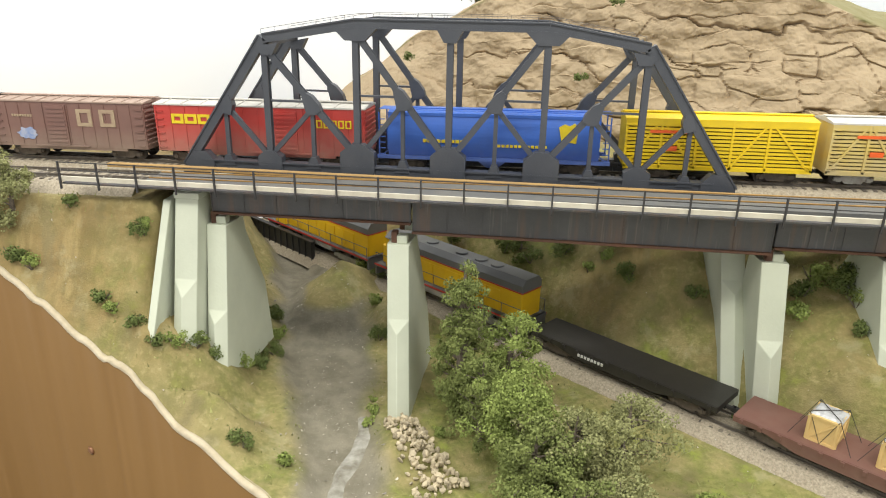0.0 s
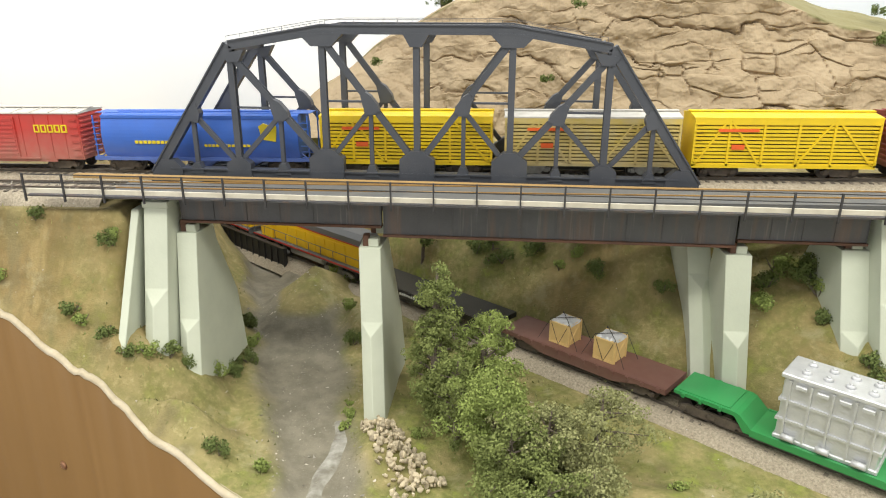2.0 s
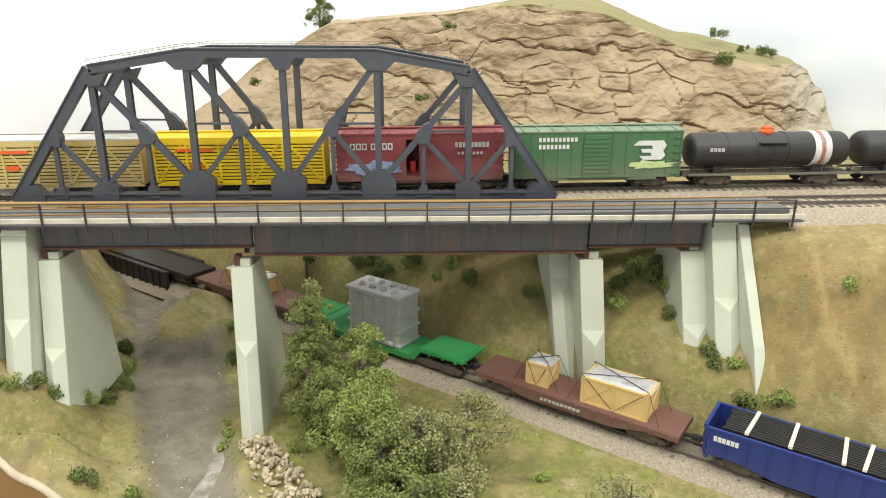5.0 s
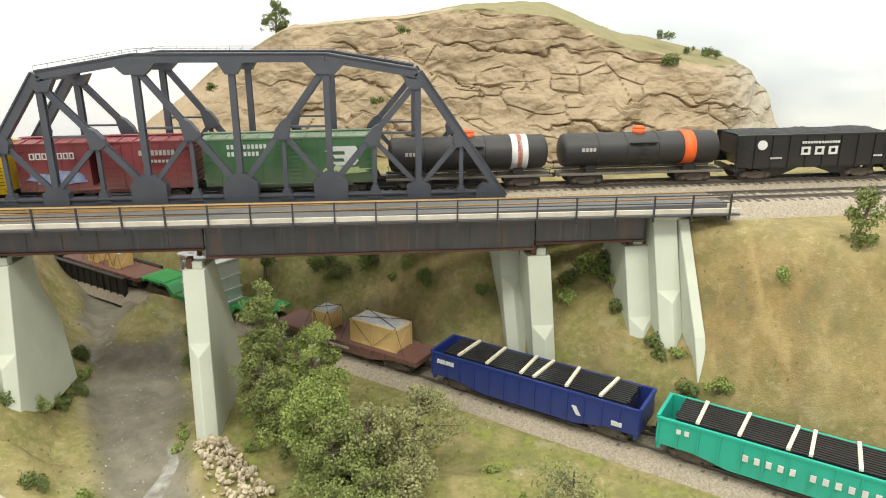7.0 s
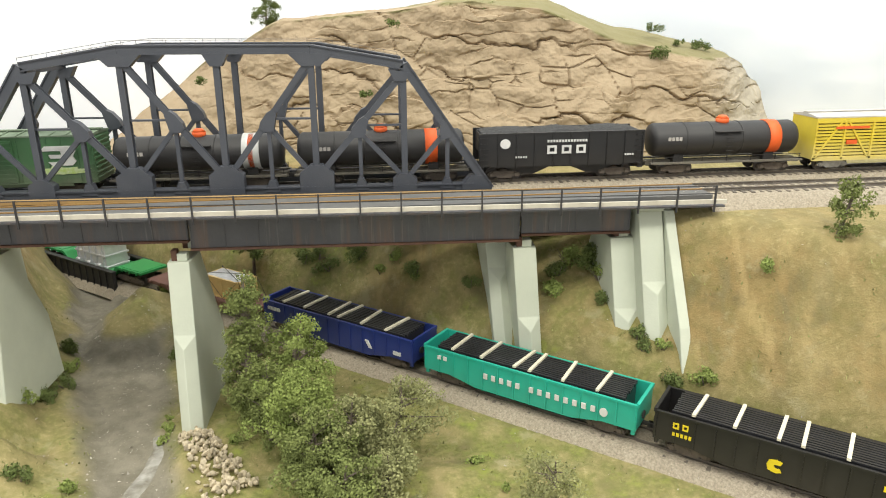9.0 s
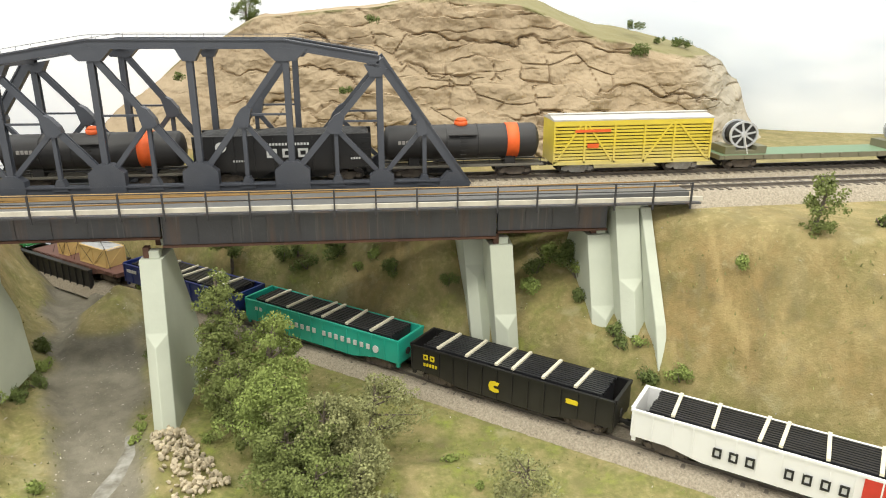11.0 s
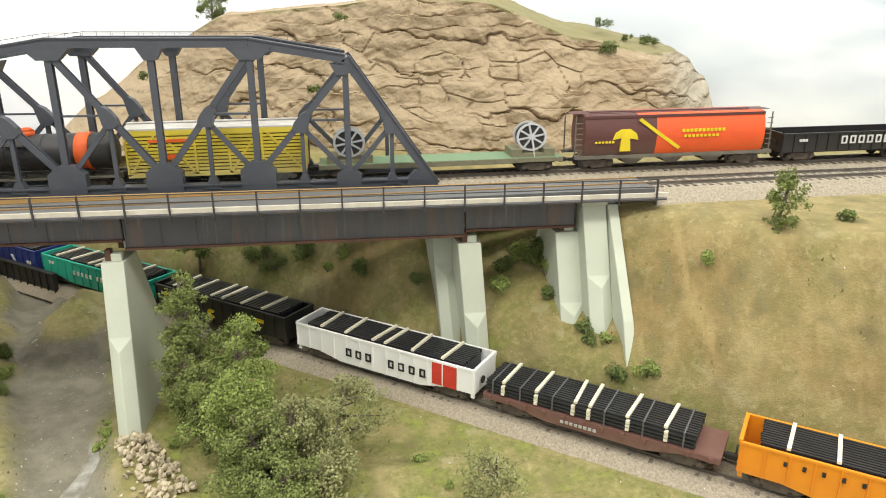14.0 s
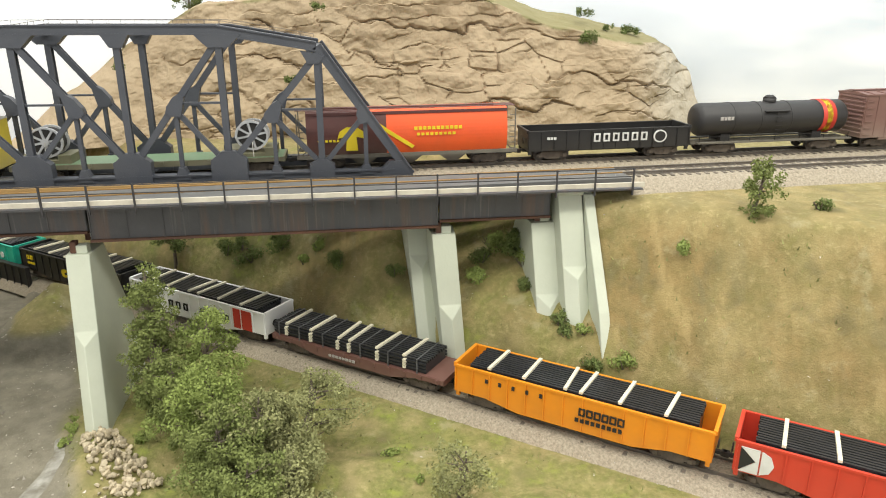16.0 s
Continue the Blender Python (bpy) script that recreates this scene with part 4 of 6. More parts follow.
def truck(car, x, kind="truck", axles=2, span=0.0195):
    """A bogie of two side frames and a bolster, with its wheelsets."""
    key = (kind, axles)
    if key not in CACHE:
        bm = bmesh.new()
        h = span / 2
        for y in (-0.0118, 0.0118):
            prism(bm, [(-h - 0.003, 0.0058), (-h + 0.002, 0.0075), (h - 0.002, 0.0075), (h + 0.003, 0.0058), (h + 0.003, 0.0035), (h - 0.003, 0.0035), (h - 0.0045, 0.0018), (-h + 0.0045, 0.0018), (-h + 0.003, 0.0035), (-h - 0.003, 0.0035)], y - 0.001, y + 0.001)
            for k in (-1, 0, 1):
                tube(bm, (k * 0.0017, y - 0.0004, 0.0022), (k * 0.0017, y - 0.0004, 0.006), 0.0008, seg=6)
            for ax in (-h, h):
                box(bm, ax - 0.0016, ax + 0.0016, y - 0.0017, y + 0.0017, 0.003, 0.0062, 0.0003)
        box(bm, -0.0025, 0.0025, -0.0115, 0.0115, 0.004, 0.0085)
        me = bpy.data.meshes.new("truck")
        bm.to_mesh(me)
        bm.free()
        me.materials.append(P[kind])
        bm = bmesh.new()
        for y in (-0.0083, 0.0083):
            tube(bm, (0, y - 0.0012, 0), (0, y + 0.0012, 0), 0.0048, seg=16)
        tube(bm, (0, -0.0115, 0), (0, 0.0115, 0), 0.0009, seg=8)
        mw = bpy.data.meshes.new("wheelset")
        bm.to_mesh(mw)
        bm.free()
        mw.materials.append(P["wheel"])
        CACHE[key] = (me, mw)
    me, mw = CACHE[key]
    t = new("truck", me)
    t.parent = car
    t.location = (x, 0, 0)
    ax = [-span / 2, span / 2] if axles == 2 else [-span / 2, 0, span / 2]
    for a in ax:
        w = new("wheelset", mw)
        w.parent = t
        w.location = (a, 0, 0.0048)
    return t


def running_gear(car, length, kind="truck", inset=0.021):
    for s in (-1, 1):
        truck(car, s * (length / 2 - inset), kind)
        bm = boxm(s * (length / 2 - 0.004) - 0.004, s * (length / 2 - 0.004) + 0.004, -0.0018, 0.0018, 0.0065, 0.0095)
        bar(bm, (s * (length / 2 - 0.002), 0, 0.008), (s * (length / 2 + 0.0055), 0, 0.008), 0.002, 0.0024)
        box(bm, *sorted((s * (length / 2 + 0.004), s * (length / 2 + 0.0075))), -0.0017, 0.0017, 0.0062, 0.0098, 0.0004)
        part("coupler", bm, P["under"], car)


def ladder(car, x, y, z0, z1, material, w=0.0052, rungs=6):
    bm = bmesh.new()
    for k in range(rungs):
        z = z0 + (z1 - z0) * (k + 0.5) / rungs
        box(bm, x - w / 2, x + w / 2, y - 0.0009, y - 0.0004, z - 0.00035, z + 0.00035)
        for s in (-1, 1):
            box(bm, x + s * w / 2 - 0.0003, x + s * w / 2 + 0.0003, y - 0.0009, y + 0.0002, z - 0.00035, z + 0.00035)
    return part("ladder", bm, material, car)


def boxcar(label, length, color, roof, ribs=10, door=(-0.006, 0.011), open_door=False, plug=False):
    car = thing("boxcar", label, "boxcar")
    L, w, z0, z1, zp = length / 2, 0.0168, 0.0105, 0.049, 0.0512
    bm = bmesh.new()
    if not open_door:
        prism(bm, [(-w, z0), (w, z0), (w, z1), (-w, z1)], -L, L, "x")
    else:
        a, b = door
        for lo, hi in ((-L, a), (b, L)):
            box(bm, lo, hi, -w, w, z0, z1)
        for lo, hi in ((z0, z0 + 0.004), (z1 - 0.004, z1)):
            box(bm, a, b, -w, w, lo, hi)
    part("body", bm, color, car)
    part("roof", prism(bmesh.new(), [(-w - 0.0008, z1), (w + 0.0008, z1), (w + 0.0008, z1 + 0.0012), (0, zp + 0.0008), (-w - 0.0008, z1 + 0.0012)], -L - 0.0006, L + 0.0006, "x"), roof, car)
    for k in range(11):
        x = -L + 2 * L * (k + 0.5) / 11
        bm = bmesh.new()
        for s in (-1, 1):
            bar(bm, (x, s * (w + 0.0004), z1 + 0.0015), (x, s * 0.003, zp + 0.0008), 0.0008, 0.0008, (0, 0, 1))
        part("roof_rib", bm, roof, car)
    part("running_board", boxm(-L - 0.002, L + 0.002, -0.0028, 0.0028, zp + 0.0012, zp + 0.0019), roof, car)
    for y in (-1, 1):
        for k in range(ribs + 1):
            x = -L + 0.0012 + (2 * L - 0.0024) * k / ribs
            if door[0] - 0.001 < x < door[1] + 0.001:
                continue
            part("side_rib", boxm(x - 0.00035, x + 0.00035, y * (w + 0.0002) - 0.0003, y * (w + 0.0002) + 0.0003, z0 + 0.001, z1 - 0.001), color, car)
        if not open_door or y > 0:
            leaf = part("door", boxm(door[0], door[1], y * (w + 0.0006) - 0.0007, y * (w + 0.0006) + 0.0007, z0 + 0.002, z1 - 0.0025), color, car)
            for k in range(9):
                z = z0 + 0.005 + k * 0.0036
                part("door_rib", boxm(door[0] + 0.001, door[1] - 0.001, y * (w + 0.0014) - 0.0005, y * (w + 0.0014) + 0.0005, z - 0.0008, z + 0.0008), color, leaf)
        else:
            a, b = door
            leaf = part("door", boxm(b, b + (b - a) * 1.5, -w - 0.0014, -w - 0.0002, z0 + 0.002, z1 - 0.0025), color, car, "slid-open corrugated door")
            for k in range(9):
                z = z0 + 0.005 + k * 0.0036
                part("door_rib", boxm(b + 0.001, b + (b - a) * 1.5 - 0.001, -w - 0.0019, -w - 0.001, z - 0.0008, z + 0.0008), color, leaf)
        part("door_track", boxm(door[0] - 0.012, door[1] + 0.016, y * (w + 0.001) - 0.0007, y * (w + 0.001) + 0.0007, z0 + 0.0006, z0 + 0.0016), color, car)
        part("sill", boxm(-L * 0.72, L * 0.72, y * (w - 0.001) - 0.0006, y * (w - 0.001) + 0.0006, z0 - 0.0022, z0), color, car)
    for s in (-1, 1):
        for k in range(9):
            z = z0 + 0.004 + k * 0.004
            part("end_corrugation", boxm(s * (L + 0.0004) - 0.0005, s * (L + 0.0004) + 0.0005, -w + 0.001, w - 0.001, z - 0.0009, z + 0.0009, 0.0003), color, car)
        ladder(car, s * (L - 0.0042), -w - 0.0003, z0, z1 - 0.002, color)
    part("underframe", boxm(-L + 0.004, L - 0.004, -0.004, 0.004, 0.007, z0), P["under"], car)
    running_gear(car, length)
    return car


def stock_car(label, length, color, roof, trucks="truck", sign=True):
    car = thing("stock_car", label, "stock car")
    L, w, z0, z1 = length / 2, 0.0165, 0.0105, 0.0475
    # solid filler box; its dark colour stands for the shade behind the slats
    part("shade_core", boxm(-L + 0.002, L - 0.002, -w + 0.0045, w - 0.0045, z0, z1), mat("slat_shade", (0.12, 0.09, 0.03), 0.9), car)
    slats = 13
    for y in (-1, 1):
        for k in range(slats):
            z = z0 + 0.0018 + (z1 - z0 - 0.0025) * k / (slats - 1)
            h = 0.0011 if k < slats - 2 else 0.0013
            part("slat", boxm(-L, L, y * (w - 0.0005) - 0.0004, y * (w - 0.0005) + 0.0004, z - h, z + h * 0.75), color, car)
        for x in (-1, -0.62, -0.24, 0.14, 0.52, 1):
            part("post", boxm(x * (L - 0.0007) - 0.0008, x * (L - 0.0007) + 0.0008, y * w - 0.0006, y * w + 0.0006, z0, z1), color, car)
        for a, b in ((-0.97, -0.64), (-0.26, -0.6), (0.14, 0.5), (0.96, 0.54)):
            part("brace", bar(bmesh.new(), (a * L, y * w, z0 + 0.001), (b * L, y * w, z1 - 0.001), 0.0015, 0.0012), color, car)
        part("side_sill", boxm(-L, L, y * w - 0.0006, y * w + 0.0006, z0 - 0.0012, z0 + 0.0018), color, car)
        part("letter_board", boxm(-L, L, y * w - 0.0005, y * w + 0.0005, z1 - 0.0042, z1), color, car)
    if sign:
        part("sign_board", boxm(-L * 0.74, -L * 0.3, -w - 0.0011, -w - 0.0004, z1 - 0.0098, z1 - 0.0076), P["ink_o"], car, "orange name board")
        part("sign_board", boxm(-L * 0.58, -L * 0.44, -w - 0.0011, -w - 0.0004, z0 + 0.0135, z0 + 0.0172), P["ink_o"], car, "small orange board")
    part("roof", prism(bmesh.new(), [(-w - 0.0006, z1), (w + 0.0006, z1), (w + 0.0006, z1 + 0.0012), (0, z1 + 0.0036), (-w - 0.0006, z1 + 0.0012)], -L - 0.0005, L + 0.0005, "x"), roof, car)
    part("running_board", boxm(-L - 0.001, L + 0.001, -0.0028, 0.0028, z1 + 0.0037, z1 + 0.0044), roof, car)
    for s in (-1, 1):
        part("end_wall", boxm(s * (L - 0.0005) - 0.0005, s * (L - 0.0005) + 0.0005, -w, w, z0, z1), color, car)
        ladder(car, s * (L - 0.0036), -w - 0.0002, z0 + 0.001, z1 - 0.001, color)
    part("underframe", boxm(-L + 0.004, L - 0.004, -0.004, 0.004, 0.007, z0), P["under"], car)
    running_gear(car, length, trucks)
    return car


def lathe_x(bm, prof, yc, zc, seg=28):
    """A body turned about an axis along x, from pairs of x and radius."""
    rings = []
    for x, r in prof:
        rings.append([bm.verts.new((x, yc + r * math.sin(2 * math.pi * k / seg), zc + r * math.cos(2 * math.pi * k / seg))) for k in range(seg)])
    for a, b in zip(rings, rings[1:]):
        for k in range(seg):
            bm.faces.new((a[k], a[(k + 1) % seg], b[(k + 1) % seg], b[k])).smooth = True
    bm.faces.new(rings[0][::-1])
    bm.faces.new(rings[-1])
    bmesh.ops.recalc_face_normals(bm, faces=bm.faces)
    return bm


def tank_car(label, length, bands, dome):
    car = thing("tank_car", label, "tank car")
    L, r, zc = length / 2 - 0.0005, 0.0148, 0.0298
    prof = [(-L, 0.001), (-L + 0.0006, r * 0.6), (-L + 0.0022, r * 0.9), (-L + 0.0045, r), (L - 0.0045, r), (L - 0.0022, r * 0.9), (L - 0.0006, r * 0.6), (L, 0.001)]
    part("tank", lathe_x(bmesh.new(), prof, 0, zc), P["dusty"], car)
    for x in (-0.55, -0.2, 0.2, 0.62):
        part("seam_band", lathe_x(bmesh.new(), [(x * L - 0.0005, r + 0.0001), (x * L - 0.0004, r + 0.0004), (x * L + 0.0004, r + 0.0004), (x * L + 0.0005, r + 0.0001)], 0, zc), P["dusty"], car)
    for ink, x, w in bands:
        part("stripe", lathe_x(bmesh.new(), [(x - w / 2, r + 0.0002), (x - w / 2 + 0.0001, r + 0.0006), (x + w / 2 - 0.0001, r + 0.0006), (x + w / 2, r + 0.0002)], 0, zc), P[ink], car, "painted band round the tank")
    bm = tube(bmesh.new(), (0, 0, zc + r - 0.002), (0, 0, zc + r + 0.003), 0.0052, seg=18)
    tube(bm, (0, 0, zc + r + 0.003), (0, 0, zc + r + 0.0055), 0.0052, 0.0028, seg=18)
    part("dome", bm, P[dome], car, "dome on top of the tank")
    part("platform", boxm(-0.011, 0.011, -0.0165, -0.009, zc + 0.0075, zc + 0.0082), P["under"], car)
    ladder(car, 0.0, -0.0168, 0.012, zc + 0.008, P["under"], 0.0045, 7)
    for y in (-0.0142, 0.0142):
        part("side_sill", boxm(-L - 0.002, L + 0.002, y - 0.0022, y + 0.0022, 0.0102, 0.0116), P["frame"], car)
        bm = bmesh.new()
        bar(bm, (-L - 0.001, y, 0.0162), (L + 0.001, y, 0.0162), 0.0004, 0.0004)
        for k in range(7):
            x = -L + 2 * L * k / 6
            bar(bm, (x, y, 0.0112), (x, y, 0.0162), 0.0004, 0.0004)
        part("handrail", bm, P["under"], car)
    for x in (-L * 0.62, L * 0.62):
        part("saddle", boxm(x - 0.004, x + 0.004, -0.009, 0.009, 0.0095, 0.0175), P["under"], car)
    part("centre_sill", boxm(-L - 0.002, L + 0.002, -0.0035, 0.0035, 0.0075, 0.0116), P["frame"], car)
    marks(car, "dim_w", -0.05, zc + 0.001, 4, 0.0022, 0.003, 0.003, -r - 0.0002)
    running_gear(car, length)
    return car


def cylindrical_hopper(label, length, left, right=None):
    """Covered hopper with barrel sides; right: paint of the other part beyond a slanting band."""
    car = thing("covered_hopper", label, "covered hopper")
    L = length / 2
    w, z0, z1 = 0.0176, 0.014, 0.0505
    prof = []
    for k in range(13):
        a = k / 12
        prof.append((-w * (0.72 + 0.28 * math.sin(math.pi * min(1, 0.12 + a * 0.8))), z0 + (z1 - z0) * a))
    full = prof + [(-y, z) for y, z in prof[::-1]]
    B = L - 0.008
    if right is None:
        bm = prism(bmesh.new(), full, -B, B, "x")
        part("barrel", bm, left, car)
    else:
        split = -B * 0.22
        part("barrel", prism(bmesh.new(), full, -B, split, "x"), left, car, "dark maroon half of the body")
        part("barrel", prism(bmesh.new(), full, split, B, "x"), right, car, "orange half of the body")
        part("stripe", bar(bar(bmesh.new(), (split - 0.015, -w - 0.0002, z1 - 0.003), (split + 0.001, -w - 0.0006, z0 + 0.02), 0.003, 0.0006), (split + 0.001, -w - 0.0006, z0 + 0.02), (split + 0.02, -w + 0.001, z0 + 0.005), 0.003, 0.0006), P["ink_y"], car, "slanting yellow band")
    for x0, x1, skin in ((-B, B, left),) if right is None else ((-B, -B * 0.42, left), (-B * 0.42, B, right)):
        part("roof", prism(bmesh.new(), [(-w * 0.82, z1 - 0.0005), (w * 0.82, z1 - 0.0005), (w * 0.7, z1 + 0.0015), (-w * 0.7, z1 + 0.0015)], x0, x1, "x"), skin, car)
    part("running_board", boxm(-L, L, -0.008, 0.008, z1 + 0.0015, z1 + 0.0019), left, car)
    part("roof_hatch", boxm(-B * 0.9, B * 0.9, -0.003, 0.003, z1 + 0.0019, z1 + 0.0027), left, car)
    for y in (-1, 1):
        part("side_sill", boxm(-L, L, y * 0.0165 - 0.001, y * 0.0165 + 0.001, 0.0112, 0.0142), P["frame"] if right else left, car)
        part("roof_rail", boxm(-B, B, y * (w * 0.84) - 0.0005, y * (w * 0.84) + 0.0005, z1 - 0.002, z1 + 0.0005), left, car)
    for s in (-1, 1):
        bm = bmesh.new()
        for y in (-0.014, 0.014):
            bar(bm, (s * (L - 0.001), y, 0.012), (s * (L - 0.001), y, z1), 0.0009, 0.0009)
            bar(bm, (s * B, y * 0.9, z0 + 0.004), (s * (L - 0.002), y * 0.9, 0.0125), 0.0009, 0.0009)
        for k in range(7):
            z = 0.015 + k * 0.005
            bar(bm, (s * (L - 0.001), -0.016, z), (s * (L - 0.001), -0.011, z), 0.0007, 0.0007)
            bar(bm, (s * (L - 0.001), -0.0162, z), (s * (L - 0.006), -0.0162, z), 0.0007, 0.0007)
        part("end_frame", bm, P["frame"] if right else left, car)
    for x in (-0.45, 0.0, 0.45):
        bm = bmesh.new()
        prism(bm, [(x * B - 0.016, z0 + 0.001), (x * B + 0.016, z0 + 0.001), (x * B + 0.004, 0.0045), (x * B - 0.004, 0.0045)], -0.012, 0.012)
        part("hopper_outlet", bm, P["frame"] if right else left, car)
    running_gear(car, length)
    return car


def coal_hopper(label, length):
    car = thing("open_hopper", label, "hopper car")
    L, w, z0, z1 = length / 2, 0.0172, 0.012, 0.0405
    part("body", prism(bmesh.new(), [(-L + 0.012, z0), (L - 0.012, z0), (L - 0.002, z0 + 0.012), (L - 0.002, z1), (-L + 0.002, z1), (-L + 0.002, z0 + 0.012)], -w, w), P["black"], car)
    for y in (-1, 1):
        part("side_sheet", boxm(-L, L, y * w - 0.0005, y * w + 0.0005, z0 + 0.001, z1), P["black"], car)
        part("top_rail", boxm(-L, L, y * w - 0.0011, y * w + 0.0011, z1, z1 + 0.0014), P["black"], car)
        for k in range(10):
            x = -L + 0.001 + (2 * L - 0.002) * k / 9
            part("side_rib", boxm(x - 0.0004, x + 0.0004, y * (w + 0.0008) - 0.0006, y * (w + 0.0008) + 0.0006, z0, z1), P["black"], car)
    bm = bmesh.new()
    rows = []
    for i in range(37):
        x = -L + 0.003 + (2 * L - 0.006) * i / 36
        row = []
        for j in range(9):
            y = -w + 0.001 + (2 * w - 0.002) * j / 8
            dome = max(0, 1 - (j / 4 - 1) ** 2) * abs(math.sin(i / 36 * math.pi * 3)) ** 0.6
            row.append(bm.verts.new((x, y, z1 + 0.001 + 0.0036 * dome + 0.0009 * nz(x, y, 0, 400))))
        rows.append(row)
    for a, b in zip(rows, rows[1:]):
        for j in range(8):
            bm.faces.new((a[j], b[j], b[j + 1], a[j + 1]))
    part("coal", bm, P["coal"], car, "heaped black coal load")
    for x in (-0.4, 0.4):
        part("hopper_outlet", prism(bmesh.new(), [(x * L - 0.02, z0), (x * L + 0.02, z0), (x * L + 0.005, 0.005), (x * L - 0.005, 0.005)], -0.012, 0.012), P["black"], car)
    for s in (-1, 1):
        ladder(car, s * (L - 0.004), -w - 0.0012, z0, z1, P["black"])
        part("end_sill", boxm(s * (L - 0.002) - 0.002, s * (L - 0.002) + 0.002, -w, w, 0.009, 0.0125), P["black"], car)
    marks(car, "ink_w", -0.012, 0.0235, 3, 0.0075, 0.0072, 0.0115, -w - 0.0016)
    marks(car, "ink_w", -0.012, 0.0335, 14, 0.0015, 0.002, 0.0023, -w - 0.0016)
    blot(car, "ink_w", -0.045, 0.033, 0.004, 0.0042, -w - 0.0016, label="round white emblem")
    for x, n in ((-0.037, 5), (0.05, 4)):
        marks(car, "ink_w", x, 0.0205, n, 0.0012, 0.0015, 0.002, -w - 0.0016)
    running_gear(car, length)
    return car


def gondola(label, length, color, height=0.0185, load=True, belly=True, inside=None, seed=0):
    """A fish-belly gondola with ribbed sides, loaded with rail under pale cross timbers."""
    car = thing("gondola", label, "gondola car")
    L, w, z0 = length / 2, 0.0158, 0.0098
    z1 = z0 + height
    dip = 0.0042 if belly else 0.0
    for y in (-1, 1):
        pts = [(-L, z0), (-L * 0.72, z0), (-L * 0.45, z0 - dip), (L * 0.45, z0 - dip), (L * 0.72, z0), (L, z0), (L, z1), (-L, z1)]
        part("side_sheet", prism(bmesh.new(), pts, y * w - 0.0005, y * w + 0.0005), color, car)
        part("top_rail", boxm(-L, L, y * (w + 0.0003) - 0.0009, y * (w + 0.0003) + 0.0009, z1 - 0.0006, z1 + 0.0009), color, car)
        n = 13
        for k in range(n + 1):
            f = -1 + 2 * k / n
            x = f * (L - 0.001)
            lo = z0 if abs(f) > 0.72 else z0 - dip * min(1, (0.72 - abs(f)) / 0.27)
            part("side_rib", boxm(x - 0.0004, x + 0.0004, y * (w + 0.0008) - 0.0006, y * (w + 0.0008) + 0.0006, lo + 0.0004, z1), color, car)
    for s in (-1, 1):
        part("end_wall", boxm(s * (L - 0.0006) - 0.0006, s * (L - 0.0006) + 0.0006, -w, w, z0, z1 + 0.0014), color, car)
        part("end_rail", boxm(s * L - 0.0009, s * L + 0.0009, -w, w, z1 - 0.001, z1 + 0.0016), color, car)
        for y in (-1, 1):
            part("corner_step", boxm(s * (L - 0.002) - 0.0012, s * (L - 0.002) + 0.0012, y * (w - 0.0012) - 0.001, y * (w - 0.0012) + 0.001, z0 - 0.0034, z0), color, car)
        tube_bm = tube(bmesh.new(), (s * (L + 0.0012), -0.007, z0 + 0.008), (s * (L + 0.002), -0.007, z0 + 0.008), 0.0027, seg=14)
        part("brake_wheel", tube_bm, P["under"], car)
    part("deck", boxm(-L + 0.001, L - 0.001, -w + 0.0006, w - 0.0006, z0 - 0.0005, z0 + 0.0012), inside or color, car)
    part("underframe", boxm(-L + 0.004, L - 0.004, -0.006, 0.006, 0.0068, z0), P["under"], car)
    if load:
        rail_load(car, L - 0.0095, w - 0.0018, z0 + 0.0012, z1 + 0.0018, 2, seed)
    running_gear(car, length)
    return car


def rail_load(car, half, w, z0, z1, layers, seed, off=0.0, drop=False):
    rng = random.Random(seed)
    n = 11
    step_y = 2 * w / n
    part("load_core", boxm(off - half + 0.0006, off + half - 0.0006, -w + 0.0008, w - 0.0008, z0, z1 - 0.0022), P["steelrail"], car)
    for k in range(n):
        y = -w + step_y * (k + 0.5)
        e = rng.uniform(-0.0006, 0.0006)
        bm = boxm(off - half + e, off + half + e, y - step_y * 0.28, y + step_y * 0.28, z1 - 0.0009, z1)
        box(bm, off - half + e, off + half + e, y - 0.0003, y + 0.0003, z1 - 0.0022, z1 - 0.0009)
        part("loaded_rail", bm, P["steelrail"], car)
    if drop:
        for j in range(1, 4):
            zz = z1 - j * (z1 - z0) / 4
            for y in (-w, w):
                part("loaded_rail", boxm(off - half, off + half, y - 0.0004, y + 0.0008, zz - 0.0006, zz + 0.0006), P["steelrail"], car)
    for f in (-0.8, -0.46, -0.1, 0.06, 0.4, 0.76):
        x = off + f * half + rng.uniform(-0.001, 0.001)
        tilt = rng.uniform(-0.0012, 0.0012)
        bm = bar(bmesh.new(), (x - tilt, -w - 0.0006, z1 + 0.0007), (x + tilt, w + 0.0006, z1 + 0.0007), 0.0021, 0.0015, (0, 0, 1))
        part("cross_timber", bm, P["pale"], car, "pale timber laid across the rails")
        if drop:
            for zz in (0.25, 0.5, 0.75):
                part("spacer", boxm(x - 0.0011, x + 0.0011, -w - 0.0018, -w + 0.001, z0 + (z1 - z0) * zz - 0.0009, z0 + (z1 - z0) * zz + 0.0009), P["pale"], car, "pale timber spacer end")
    if drop:
        for f in (-0.92, -0.63, -0.3, 0.2, 0.55, 0.9):
            x = off + f * half
            bm = boxm(x - 0.0005, x + 0.0005, -w - 0.0009, w + 0.0009, z1 + 0.0001, z1 + 0.0005)
            box(bm, x - 0.0005, x + 0.0005, -w - 0.0012, -w - 0.0007, z0 - 0.002, z1 + 0.0004)
            part("strap", bm, P["strap"], car)


